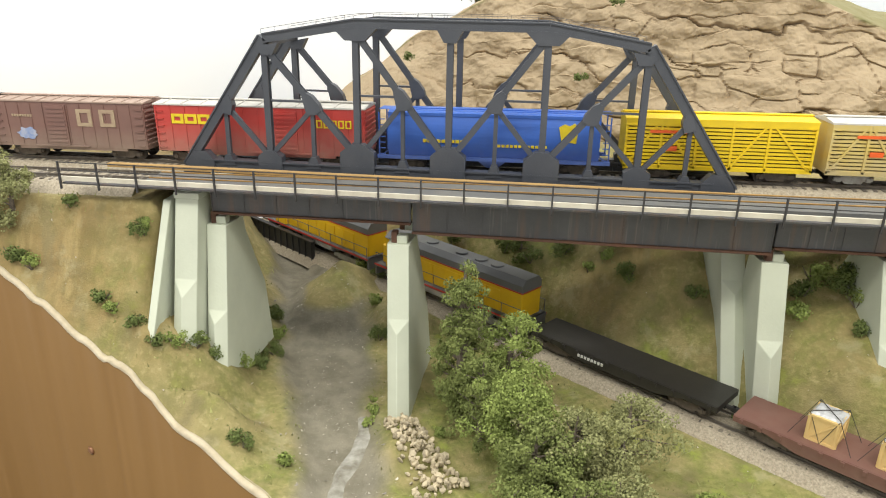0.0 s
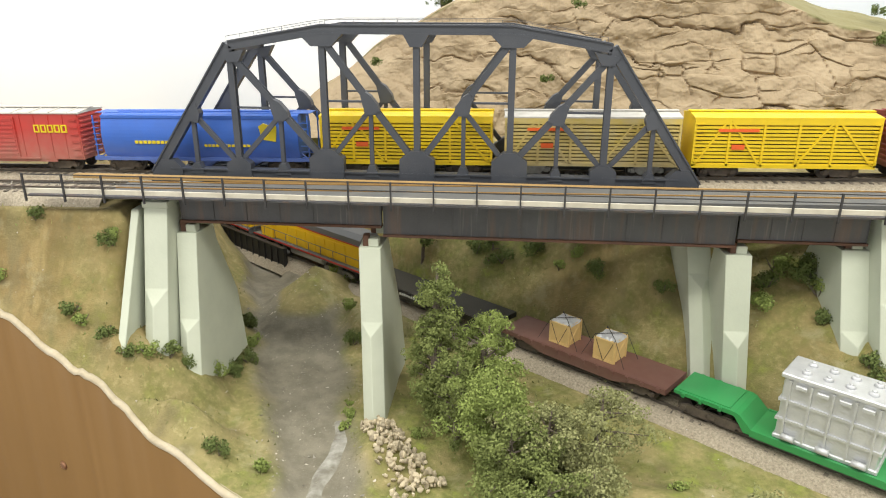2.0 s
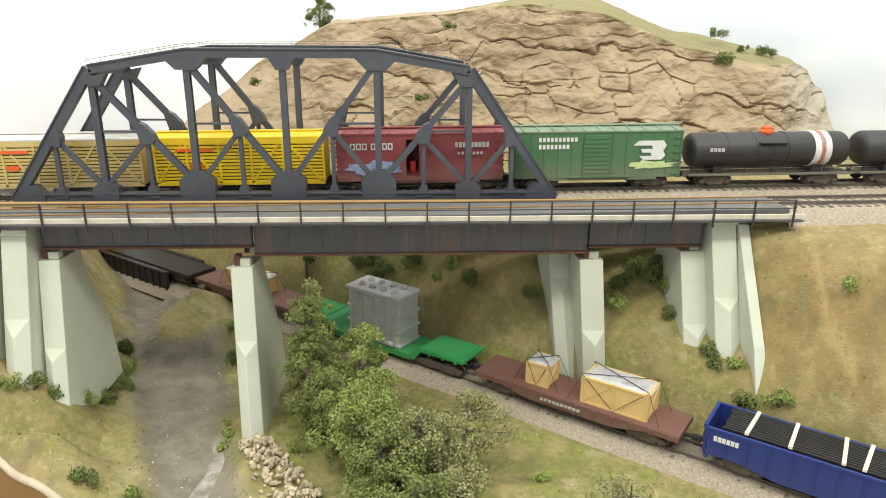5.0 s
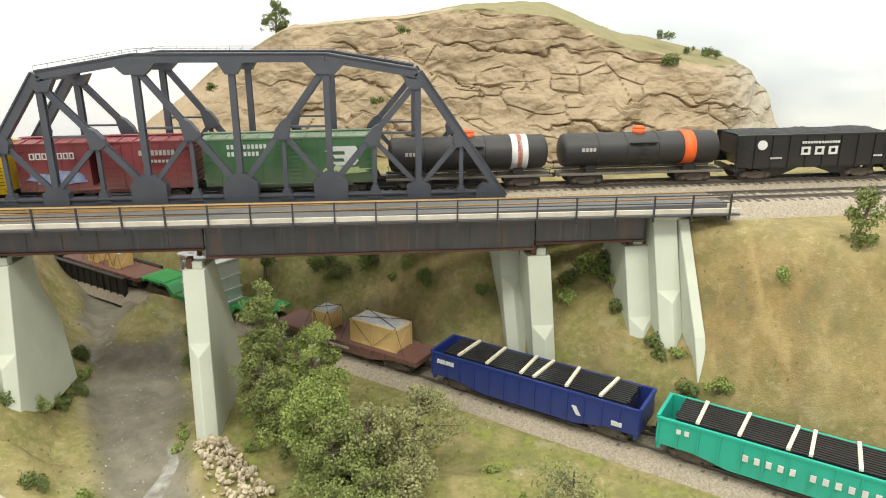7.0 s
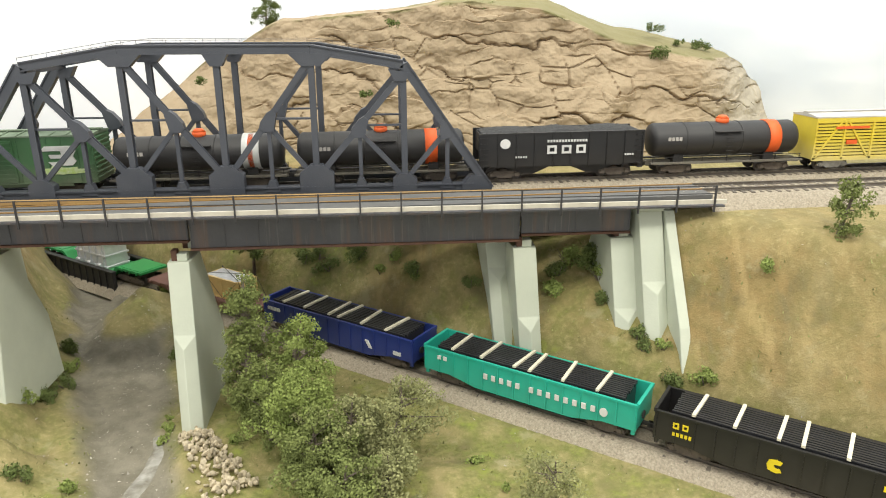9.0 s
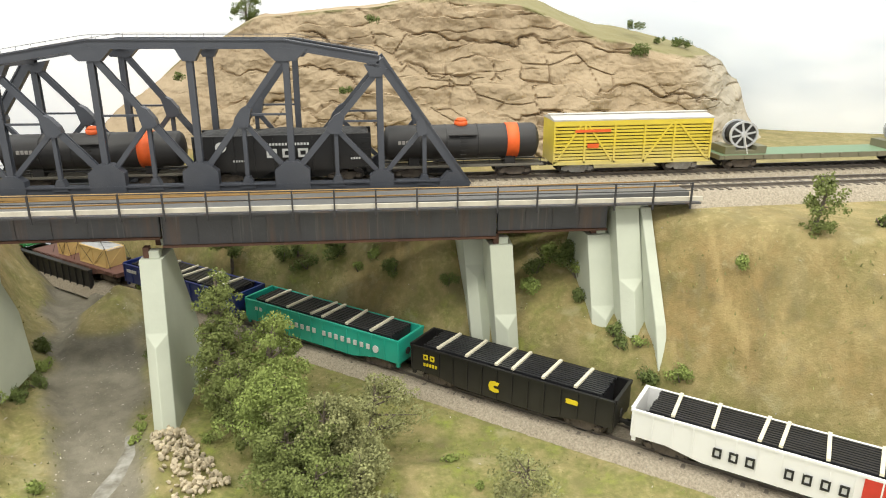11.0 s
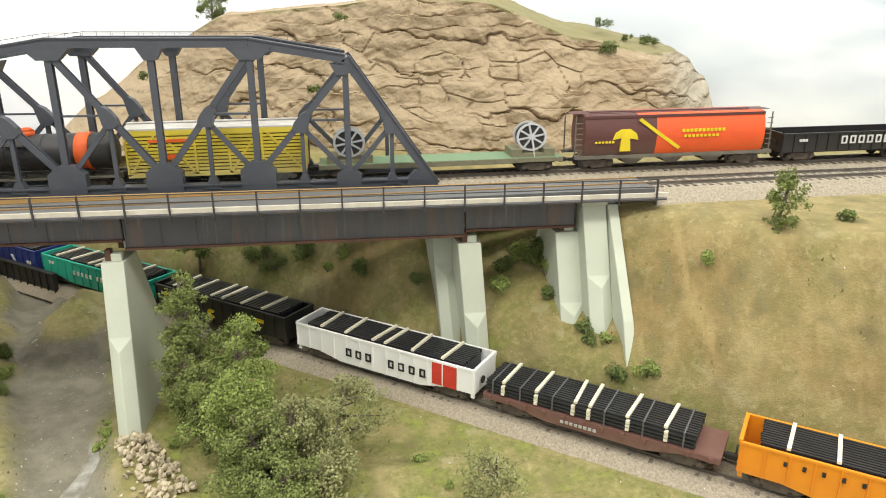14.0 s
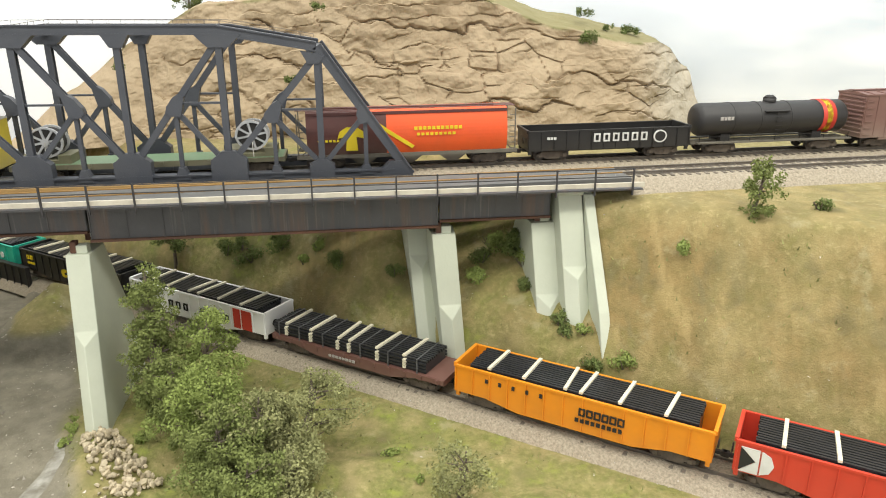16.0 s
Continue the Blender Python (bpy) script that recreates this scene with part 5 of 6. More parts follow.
def flatcar(label, length, color, deck=None, belly=True):
    car = thing("flatcar", label, "flatcar")
    L, w, z1 = length / 2, 0.0158, 0.0135
    for y in (-1, 1):
        dip = 0.0045 if belly else 0.001
        pts = [(-L, z1 - 0.0035), (-L * 0.7, z1 - 0.0035), (-L * 0.42, z1 - 0.0035 - dip), (L * 0.42, z1 - 0.0035 - dip), (L * 0.7, z1 - 0.0035), (L, z1 - 0.0035), (L, z1), (-L, z1)]
        part("side_sill", prism(bmesh.new(), pts, y * w - 0.0005, y * w + 0.0005), color, car)
        for k in range(12):
            x = -L + 0.005 + (2 * L - 0.01) * k / 11
            part("stake_pocket", boxm(x - 0.0011, x + 0.0011, y * (w + 0.0009) - 0.0006, y * (w + 0.0009) + 0.0006, z1 - 0.0032, z1 - 0.0004), color, car)
    part("deck", boxm(-L, L, -w + 0.0005, w - 0.0005, z1 - 0.0014, z1 + 0.0002), deck or color, car)
    part("underframe", boxm(-L + 0.004, L - 0.004, -0.006, 0.006, 0.0068, z1 - 0.0014), P["under"], car)
    for s in (-1, 1):
        part("end_sill", boxm(s * (L - 0.0006) - 0.0008, s * (L - 0.0006) + 0.0008, -w, w, z1 - 0.004, z1 + 0.0003), color, car)
    running_gear(car, length)
    return car


def crate(car, x0, x1, hw, h, z0=0.0137, y0=0.0):
    p = part("crate", boxm(x0, x1, y0 - hw, y0 + hw, z0, z0 + h, 0.0003), P["crate"], car, "plywood crate under a grey wrapped lid")
    t = 0.0013

    def batten(bm):
        part("batten", bm, P["crate"], p)

    for y in (y0 - hw - 0.0003, y0 + hw + 0.0003):
        for z in (z0 + t / 2, z0 + h - t / 2):
            batten(boxm(x0, x1, y - 0.0004, y + 0.0004, z - t / 2, z + t / 2))
        n = max(1, round((x1 - x0) / 0.022))
        for k in range(n + 1):
            x = x0 + t / 2 + (x1 - x0 - t) * k / n
            batten(boxm(x - t / 2, x + t / 2, y - 0.00035, y + 0.00035, z0, z0 + h))
        for k in range(n):
            a, b = x0 + (x1 - x0) * k / n, x0 + (x1 - x0) * (k + 1) / n
            batten(bar(bmesh.new(), (a, y, z0), (b, y, z0 + h), t * 0.8, 0.0005))
    for x in (x0 - 0.0003, x1 + 0.0003):
        for y in (y0 - hw + t / 2, y0 + hw - t / 2):
            batten(boxm(x - 0.0004, x + 0.0004, y - t / 2, y + t / 2, z0, z0 + h))
        batten(bar(bmesh.new(), (x, y0 - hw, z0), (x, y0 + hw, z0 + h), t * 0.8, 0.0005, (1, 0, 0)))
    bm = bmesh.new()
    nx, ny = 10, 6
    g = [[bm.verts.new((x0 - 0.0006 + (x1 - x0 + 0.0012) * i / nx, y0 - hw - 0.0006 + (2 * hw + 0.0012) * j / ny, z0 + h + 0.0012 + 0.0012 * nz(x0 + i * 0.002, j * 0.002, h, 420) - (0.0022 if i in (0, nx) or j in (0, ny) else 0))) for j in range(ny + 1)] for i in range(nx + 1)]
    for i in range(nx):
        for j in range(ny):
            bm.faces.new((g[i][j], g[i + 1][j], g[i + 1][j + 1], g[i][j + 1]))
    part("wrap", bm, P["foil"], p, "crumpled grey wrapping")
    top = z0 + h + 0.0026

    def cord(a, b, w, up_axis=(0, 1, 0)):
        part("tie_down", bar(bmesh.new(), a, b, w, w, up_axis), P["cord"], p, "dark tie-down cord")

    for a, b in (((x0, y0 - hw), (x1, y0 + hw)), ((x0, y0 + hw), (x1, y0 - hw))):
        cord((*a, top - 0.0006), (*b, top - 0.0006), 0.0004, (0, 0, 1))
    for xa, xb in ((x0, x0 - 0.009), (x1, x1 + 0.009)):
        for y in (y0 - hw, y0 + hw):
            cord((xa, y, top - 0.001), (xb, y * 1.2, z0), 0.0003)
            cord((xa, y - 0.0004, top - 0.001), ((x0 + x1) / 2, y - 0.0006, z0), 0.0003)


def depressed_flat(label, length):
    car = thing("depressed_flatcar", label, "flatcar")
    L, w = length / 2, 0.0155
    hi, lo, t = 0.0165, 0.0085, 0.0022
    a, b = 0.44 * L, 0.56 * L
    pts = [(-L, hi), (-b, hi), (-b + 0.003, hi - 0.001), (-a, lo), (a, lo), (b - 0.003, hi - 0.001), (b, hi), (L, hi), (L, hi - t), (b, hi - t * 1.3), (a + 0.004, lo - t * 1.6), (-a - 0.004, lo - t * 1.6), (-b, hi - t * 1.3), (-L, hi - t)]
    part("body", prism(bmesh.new(), pts, -w, w), P["green"], car)
    for y in (-1, 1):
        part("side_rail", prism(bmesh.new(), [(-a, lo + 0.0005), (a, lo + 0.0005), (a, lo - 0.004), (-a, lo - 0.004)], y * w - 0.0008, y * w + 0.0008), P["green"], car)
        for x in (-0.93, -0.8, -0.66, 0.66, 0.8, 0.93):
            part("stake_pocket", boxm(x * L - 0.001, x * L + 0.001, y * (w + 0.0006) - 0.0006, y * (w + 0.0006) + 0.0006, hi - 0.003, hi - 0.0002), P["green"], car)
    for s in (-1, 1):
        part("deck_plate", boxm(min(s * 0.6 * L, s * 0.97 * L), max(s * 0.6 * L, s * 0.97 * L), -w + 0.002, w - 0.002, hi - 0.0005, hi + 0.0006), P["green"], car)
        truck(car, s * 0.82 * L)
        truck(car, s * 0.62 * L)
        part("coupler", boxm(min(s * L, s * (L + 0.007)), max(s * L, s * (L + 0.007)), -0.0017, 0.0017, 0.0065, 0.0095), P["under"], car)
    # the transformer
    x0, x1, hw, z0, z1 = -0.0265, 0.0265, 0.0125, lo, lo + 0.0445
    tr = part("transformer", boxm(x0, x1, -hw, hw, z0 + 0.002, z1 - 0.004, 0.0006), P["silver"], car, "silver cast transformer casing")
    part("lid", boxm(x0 - 0.0016, x1 + 0.0016, -hw - 0.0016, hw + 0.0016, z1 - 0.0042, z1 - 0.0012, 0.0006), P["silver"], tr)
    part("base", boxm(x0 - 0.001, x1 + 0.001, -hw - 0.001, hw + 0.001, z0, z0 + 0.0028, 0.0005), P["silver"], tr)
    for z in (z0 + 0.0135, z0 + 0.026):
        part("belt", boxm(x0 - 0.0011, x1 + 0.0011, -hw - 0.0012, hw + 0.0012, z - 0.0008, z + 0.0008), P["silver"], tr)
    for k in range(5):
        x = x0 + 0.004 + (x1 - x0 - 0.008) * k / 4
        for y in (-1, 1):
            part("fin", boxm(x - 0.0006, x + 0.0006, y * (hw + 0.0008) - 0.0009, y * (hw + 0.0008) + 0.0009, z0 + 0.0025, z1 - 0.005), P["silver"], tr)
            if k < 4:
                bm = tube(bmesh.new(), (x + 0.0055, y * 0.006, z1 - 0.0014), (x + 0.0055, y * 0.006, z1 + 0.0008), 0.0027, 0.0024, 12)
                tube(bm, (x + 0.0055, y * 0.006, z1 + 0.0008), (x + 0.0055, y * 0.006, z1 + 0.0017), 0.0014, 0.0011, 10)
                part("bushing", bm, P["silver"], tr)
                part("bracket", boxm(x + 0.003, x + 0.009, y * (hw + 0.0018) - 0.001, y * (hw + 0.0018) + 0.001, z1 - 0.0085, z1 - 0.0062, 0.0003), P["silver"], tr)
    for y in (-1, 1):
        for k in range(3):
            x = x0 + 0.008 + k * 0.0185
            bm = tube(bmesh.new(), (x - 0.0035, y * (hw + 0.003), z0 + 0.004), (x + 0.0035, y * (hw + 0.003), z0 + 0.004), 0.002, seg=10)
            part("radiator_pipe", bm, P["silver"], tr)
    return car


def spool_flat(label, length):
    car = flatcar(label, length, P["olive"], P["deckgreen"], belly=False)
    for x in (-0.072, 0.072):
        f = thing_part = part("cradle", boxm(x - 0.0175, x + 0.0175, -0.0125, 0.0125, 0.0137, 0.0165), P["olive"], car)
        box_bm = boxm(x - 0.0175, x - 0.009, -0.0125, 0.0125, 0.0165, 0.0205)
        box(box_bm, x + 0.009, x + 0.0175, -0.0125, 0.0125, 0.0165, 0.0205)
        part("chock", box_bm, P["olive"], car)
        r, zc = 0.0122, 0.0302
        for y in (-0.0062, 0.0062):
            bm = bmesh.new()
            n = 28
            rings = [[bm.verts.new((x + rr * math.cos(2 * math.pi * k / n), yy, zc + rr * math.sin(2 * math.pi * k / n))) for k in range(n)] for rr, yy in ((r, y - 0.0008), (r - 0.0016, y - 0.0008), (r - 0.0016, y + 0.0008), (r, y + 0.0008))]
            for a in range(4):
                for k in range(n):
                    bm.faces.new((rings[a][k], rings[a][(k + 1) % n], rings[(a + 1) % 4][(k + 1) % n], rings[(a + 1) % 4][k]))
            bmesh.ops.recalc_face_normals(bm, faces=bm.faces)
            w = part("wheel_rim", bm, P["silver"], car, "grey spoked wheel rim")
            for k in range(8):
                a = 2 * math.pi * k / 8 + 0.2
                part("spoke", bar(bmesh.new(), (x + 0.002 * math.cos(a), y, zc + 0.002 * math.sin(a)), (x + (r - 0.001) * math.cos(a), y, zc + (r - 0.001) * math.sin(a)), 0.0016, 0.0012), P["silver"], w)
            part("hub", tube(bmesh.new(), (x, y - 0.0014, zc), (x, y + 0.0014, zc), 0.0028, seg=16), P["silver"], w)
        part("drum", tube(bmesh.new(), (x, -0.006, zc), (x, 0.006, zc), 0.0104, seg=24), P["under"], car)
        part("tie_chain", bar(bmesh.new(), (x, -0.0075, zc), (x + 0.001, -0.0135, 0.0138), 0.0006, 0.0006), P["roof"], car)
    return car


def locomotive(label, length):
    car = thing("diesel_locomotive", label, "locomotive")
    L = length / 2
    w, z0 = 0.0118, 0.0155
    part("frame_deck", boxm(-L, L, -0.0158, 0.0158, 0.0128, z0), P["loco_g"], car)
    for y in (-1, 1):
        part("sill_stripe", boxm(-L, L, y * 0.0159 - 0.0003, y * 0.0159 + 0.0003, 0.0138, z0 - 0.0004), P["loco_r"], car, "red sill stripe")
    part("hood", boxm(-L + 0.016, L - 0.004, -w, w, z0, 0.037, 0.0006), P["loco_y"], car, "yellow engine hood")
    part("hood_stripe", boxm(-L + 0.0158, L - 0.0038, -w - 0.0002, w + 0.0002, 0.037, 0.038), P["loco_r"], car, "thin red stripe")
    part("roof", prism(bmesh.new(), [(-w, 0.038), (w, 0.038), (w, 0.0435), (w * 0.66, 0.0482), (-w * 0.66, 0.0482), (-w, 0.0435)], -L + 0.0158, L - 0.0038, "x"), P["loco_g"], car, "grey roof")
    for x in (-0.3, 0.1, 0.35, 0.55):
        part("roof_fan", tube(bmesh.new(), (x * L, 0, 0.048), (x * L, 0, 0.0497), 0.0055, seg=18), P["loco_g"], car)
    part("cab", boxm(-L + 0.0155, -L + 0.036, -0.0155, 0.0155, z0, 0.0445, 0.0008), P["loco_y"], car)
    part("cab_roof", prism(bmesh.new(), [(-0.0158, 0.0445), (0.0158, 0.0445), (0.009, 0.0495), (-0.009, 0.0495)], -L + 0.015, -L + 0.0365, "x"), P["loco_g"], car)
    for y in (-1, 1):
        part("cab_window", boxm(-L + 0.0195, -L + 0.0325, y * 0.0156 - 0.0003, y * 0.0156 + 0.0003, 0.0345, 0.0415), P["under"], car)
        for k in range(7):
            x = -L + 0.045 + k * (length - 0.07) / 7
            part("hood_door", boxm(x, x + (length - 0.07) / 7 - 0.0012, y * (w + 0.0003) - 0.0003, y * (w + 0.0003) + 0.0003, z0 + 0.002, 0.034), P["loco_y"], car)
        bm = bmesh.new()
        bar(bm, (-L + 0.002, y * 0.0155, z0 + 0.0105), (L - 0.002, y * 0.0155, z0 + 0.0105), 0.0005, 0.0005)
        for k in range(10):
            x = -L + 0.002 + (length - 0.004) * k / 9
            bar(bm, (x, y * 0.0155, z0), (x, y * 0.0155, z0 + 0.0105), 0.0005, 0.0005)
        part("handrail", bm, P["loco_g"], car)
    part("nose", boxm(-L + 0.004, -L + 0.0155, -0.0095, 0.0095, z0, 0.034, 0.0012), P["loco_y"], car)
    bm = tube(bmesh.new(), (-0.026, -0.0075, 0.009), (0.026, -0.0075, 0.009), 0.0052, seg=14)
    tube(bm, (-0.026, 0.0075, 0.009), (0.026, 0.0075, 0.009), 0.0052, seg=14)
    part("fuel_tank", bm, P["silver"], car, "silver fuel tank")
    for s in (-1, 1):
        truck(car, s * (L - 0.037), "silvertruck", 3, 0.038)
        part("pilot", boxm(s * (L - 0.001) - 0.001, s * (L - 0.001) + 0.001, -0.015, 0.015, 0.004, z0), P["loco_g"], car)
        part("coupler", boxm(min(s * L, s * (L + 0.007)), max(s * L, s * (L + 0.007)), -0.0017, 0.0017, 0.0065, 0.0095), P["under"], car)
    return car


# ---------------------------------------------------------------- the two trains
CAR_HEIGHT = 0.9
UPPER, LOWER = [], []       # (car, place of its middle along the line at the start)


def up(car, a, b):
    UPPER.append((car, (a + b) / 2))
    return car


def low(car, a, b):
    LOWER.append((car, (a + b) / 2))
    return car


def build_upper():
    g = 0.009
    up(boxcar("dark weathered boxcar ahead of a rusty brown boxcar", 0.134, P["dusty"], P["dusty"]), -0.5, -0.3654)
    c = up(boxcar("dusty brown boxcar with faded tan lettering", 0.1348 - g, P["oxide"], mat("tan_roof", (0.4, 0.3, 0.25), 0.85, 0.0, (0.28, 0.19, 0.15), 60, 0.8), 12, (-0.018, -0.001)), -0.3654, -0.2306)
    marks(c, "ink_t", 0.0075, 0.029, 2, 0.0125, 0.0145, 0.019, -0.0172, "two big faded letters")
    marks(c, "ink_t", -0.047, 0.036, 8, 0.0015, 0.002, 0.0022, -0.0172)
    blot(c, "ink_b", -0.036, 0.022, 0.0075, 0.0052, -0.0172, "graffiti", 3, "pale blue graffiti patch", 0.25)
    c = up(boxcar("scarlet boxcar with dusty sides and pale roof", 0.1719 - g, P["red"], P["roof"], 14, (0.005, 0.03)), -0.2306, -0.0587)
    marks(c, "ink_y", -0.068, 0.034, 3, 0.0095, 0.008, 0.0105, -0.0172, "three bold yellow letters")
    marks(c, "ink_y", 0.045, 0.0335, 5, 0.0045, 0.0065, 0.0055, -0.0172)
    c = up(cylindrical_hopper("bright blue cylindrical covered hopper with dusty lower sides", 0.1772 - g, P["blue"]), -0.0587, 0.1185)
    part("emblem", prism(bmesh.new(), [(0.047, 0.0425), (0.051, 0.045), (0.0545, 0.0435), (0.058, 0.046), (0.0605, 0.042), (0.0595, 0.029), (0.049, 0.031)], -0.0183, -0.0174), P["ink_y"], c, "yellow emblem")
    marks(c, "ink_y", -0.05, 0.0265, 9, 0.0026, 0.0026, 0.0034, -0.0178)
    marks(c, "ink_y", 0.004, 0.024, 12, 0.0022, 0.0022, 0.003, -0.0174)
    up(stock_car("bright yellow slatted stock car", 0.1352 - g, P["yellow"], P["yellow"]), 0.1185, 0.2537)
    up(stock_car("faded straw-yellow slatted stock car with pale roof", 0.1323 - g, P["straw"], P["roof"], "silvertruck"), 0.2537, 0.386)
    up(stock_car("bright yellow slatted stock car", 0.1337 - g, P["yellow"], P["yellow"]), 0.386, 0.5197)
    c = up(boxcar("maroon boxcar with one door slid open and graffiti", 0.1338 - g, P["soo"], P["soo"], 12, (-0.0105, -0.001), True), 0.5197, 0.6535)
    part("floor_load", boxm(-0.008, -0.003, -0.004, 0.002, 0.0145, 0.024, 0.0008), P["ink_r"], c, "red bundle inside the doorway")
    marks(c, "ink_w", -0.052, 0.037, 3, 0.0036, 0.0052, 0.0044, -0.0173, "white block letters")
    marks(c, "ink_w", -0.0365, 0.037, 4, 0.0034, 0.0052, 0.0042, -0.0173, "white block letters")
    marks(c, "dim_w", 0.026, 0.0385, 9, 0.0022, 0.0042, 0.0029, -0.0188)
    marks(c, "dim_w", 0.028, 0.0325, 7, 0.0018, 0.0022, 0.0028, -0.0188)
    blot(c, "ink_b", -0.035, 0.0205, 0.018, 0.0062, -0.0173, "graffiti", 5, "pale blue and tan graffiti", 0.3)
    c = up(boxcar("freight green boxcar with a big white emblem", 0.1366 - g, P["bn"], mat("green_roof", (0.2, 0.26, 0.18), 0.8, 0.0, (0.12, 0.17, 0.11), 60, 0.8), 12, (-0.012, 0.008)), 0.6535, 0.7901)
    marks(c, "ink_w", -0.046, 0.0415, 10, 0.0019, 0.0035, 0.003, -0.0173)
    marks(c, "ink_w", -0.046, 0.0355, 8, 0.0019, 0.0035, 0.003, -0.0173)
    bm = prism(bmesh.new(), [(0.026, 0.0375), (0.03, 0.0415), (0.049, 0.0415), (0.0515, 0.0375), (0.049, 0.033), (0.051, 0.029), (0.048, 0.0255), (0.034, 0.0255), (0.031, 0.0285), (0.0405, 0.0285), (0.0395, 0.0315), (0.033, 0.0315), (0.032, 0.0345), (0.041, 0.0345), (0.0405, 0.0375)], -0.0176, -0.0168)
    part("emblem", bm, P["ink_w"], c, "large white interlaced emblem")
    blot(c, "ink_g", 0.04, 0.021, 0.017, 0.0035, -0.0173, "graffiti", 8, "lime green graffiti", 0.3)
    up(tank_car("black tank car with white and orange band", 0.1365 - g, (("ink_w", 0.0395, 0.013), ("ink_o", 0.0395, 0.004)), "ink_o"), 0.7901, 0.9266)
    up(tank_car("dusty black tank car with orange band and dome", 0.1402 - g, (("ink_o", 0.0385, 0.0095),), "ink_o"), 0.9266, 1.0668)
    up(coal_hopper("black open hopper car heaped with coal", 0.1402 - g), 1.0668, 1.207)
    up(tank_car("dusty black tank car with orange band and dome", 0.1326 - g, (("ink_o", 0.0395, 0.0095),), "ink_o"), 1.207, 1.3396)
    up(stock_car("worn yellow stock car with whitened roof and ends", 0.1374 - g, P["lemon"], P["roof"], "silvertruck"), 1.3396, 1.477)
    up(spool_flat("olive flatcar carrying two grey spoked wheels", 0.2 - g), 1.477, 1.677)
    c = up(cylindrical_hopper("maroon and orange covered hopper with yellow emblem", 0.177 - g, P["maroon"], P["orange"]), 1.677, 1.854)
    part("emblem", prism(bmesh.new(), [(-0.0475, 0.018), (-0.0385, 0.018), (-0.0395, 0.03), (-0.0325, 0.0285), (-0.034, 0.0345), (-0.039, 0.0385), (-0.0465, 0.0385), (-0.0515, 0.035), (-0.0535, 0.029), (-0.0465, 0.0305)], -0.0185, -0.0172), P["ink_y"], c, "yellow wheat-sheaf emblem")
    marks(c, "ink_y", 0.004, 0.0345, 11, 0.0024, 0.0028, 0.0034, -0.0184)
    marks(c, "ink_y", 0.006, 0.0295, 9, 0.0022, 0.0022, 0.0034, -0.0183)
    marks(c, "ink_y", -0.068, 0.026, 6, 0.0018, 0.0018, 0.0028, -0.0182)
    c = up(gondola("black empty gondola with bold white lettering", 0.1432 - g, P["black"], 0.0165, False, False), 1.854, 1.9972)
    marks(c, "ink_w", -0.014, 0.0165, 6, 0.0052, 0.0072, 0.0078, -0.0173, "bold white letters")
    blot(c, "ink_w", 0.041, 0.0195, 0.0056, 0.0056, -0.0173, label="round white emblem")
    blot(c, "black", 0.041, 0.0195, 0.0044, 0.0044, -0.0175)
    marks(c, "ink_w", -0.052, 0.0195, 3, 0.002, 0.0022, 0.0026, -0.0173)
    up(tank_car("black tank car with red and yellow band", 0.1428 - g, (("ink_r", 0.047, 0.012), ("ink_y", 0.047, 0.005)), "dusty"), 1.9972, 2.14)
    up(boxcar("weathered oxide-brown boxcar on ballasted track", 0.136 - g, P["oxide"], P["oxide"], 12), 2.14, 2.276)


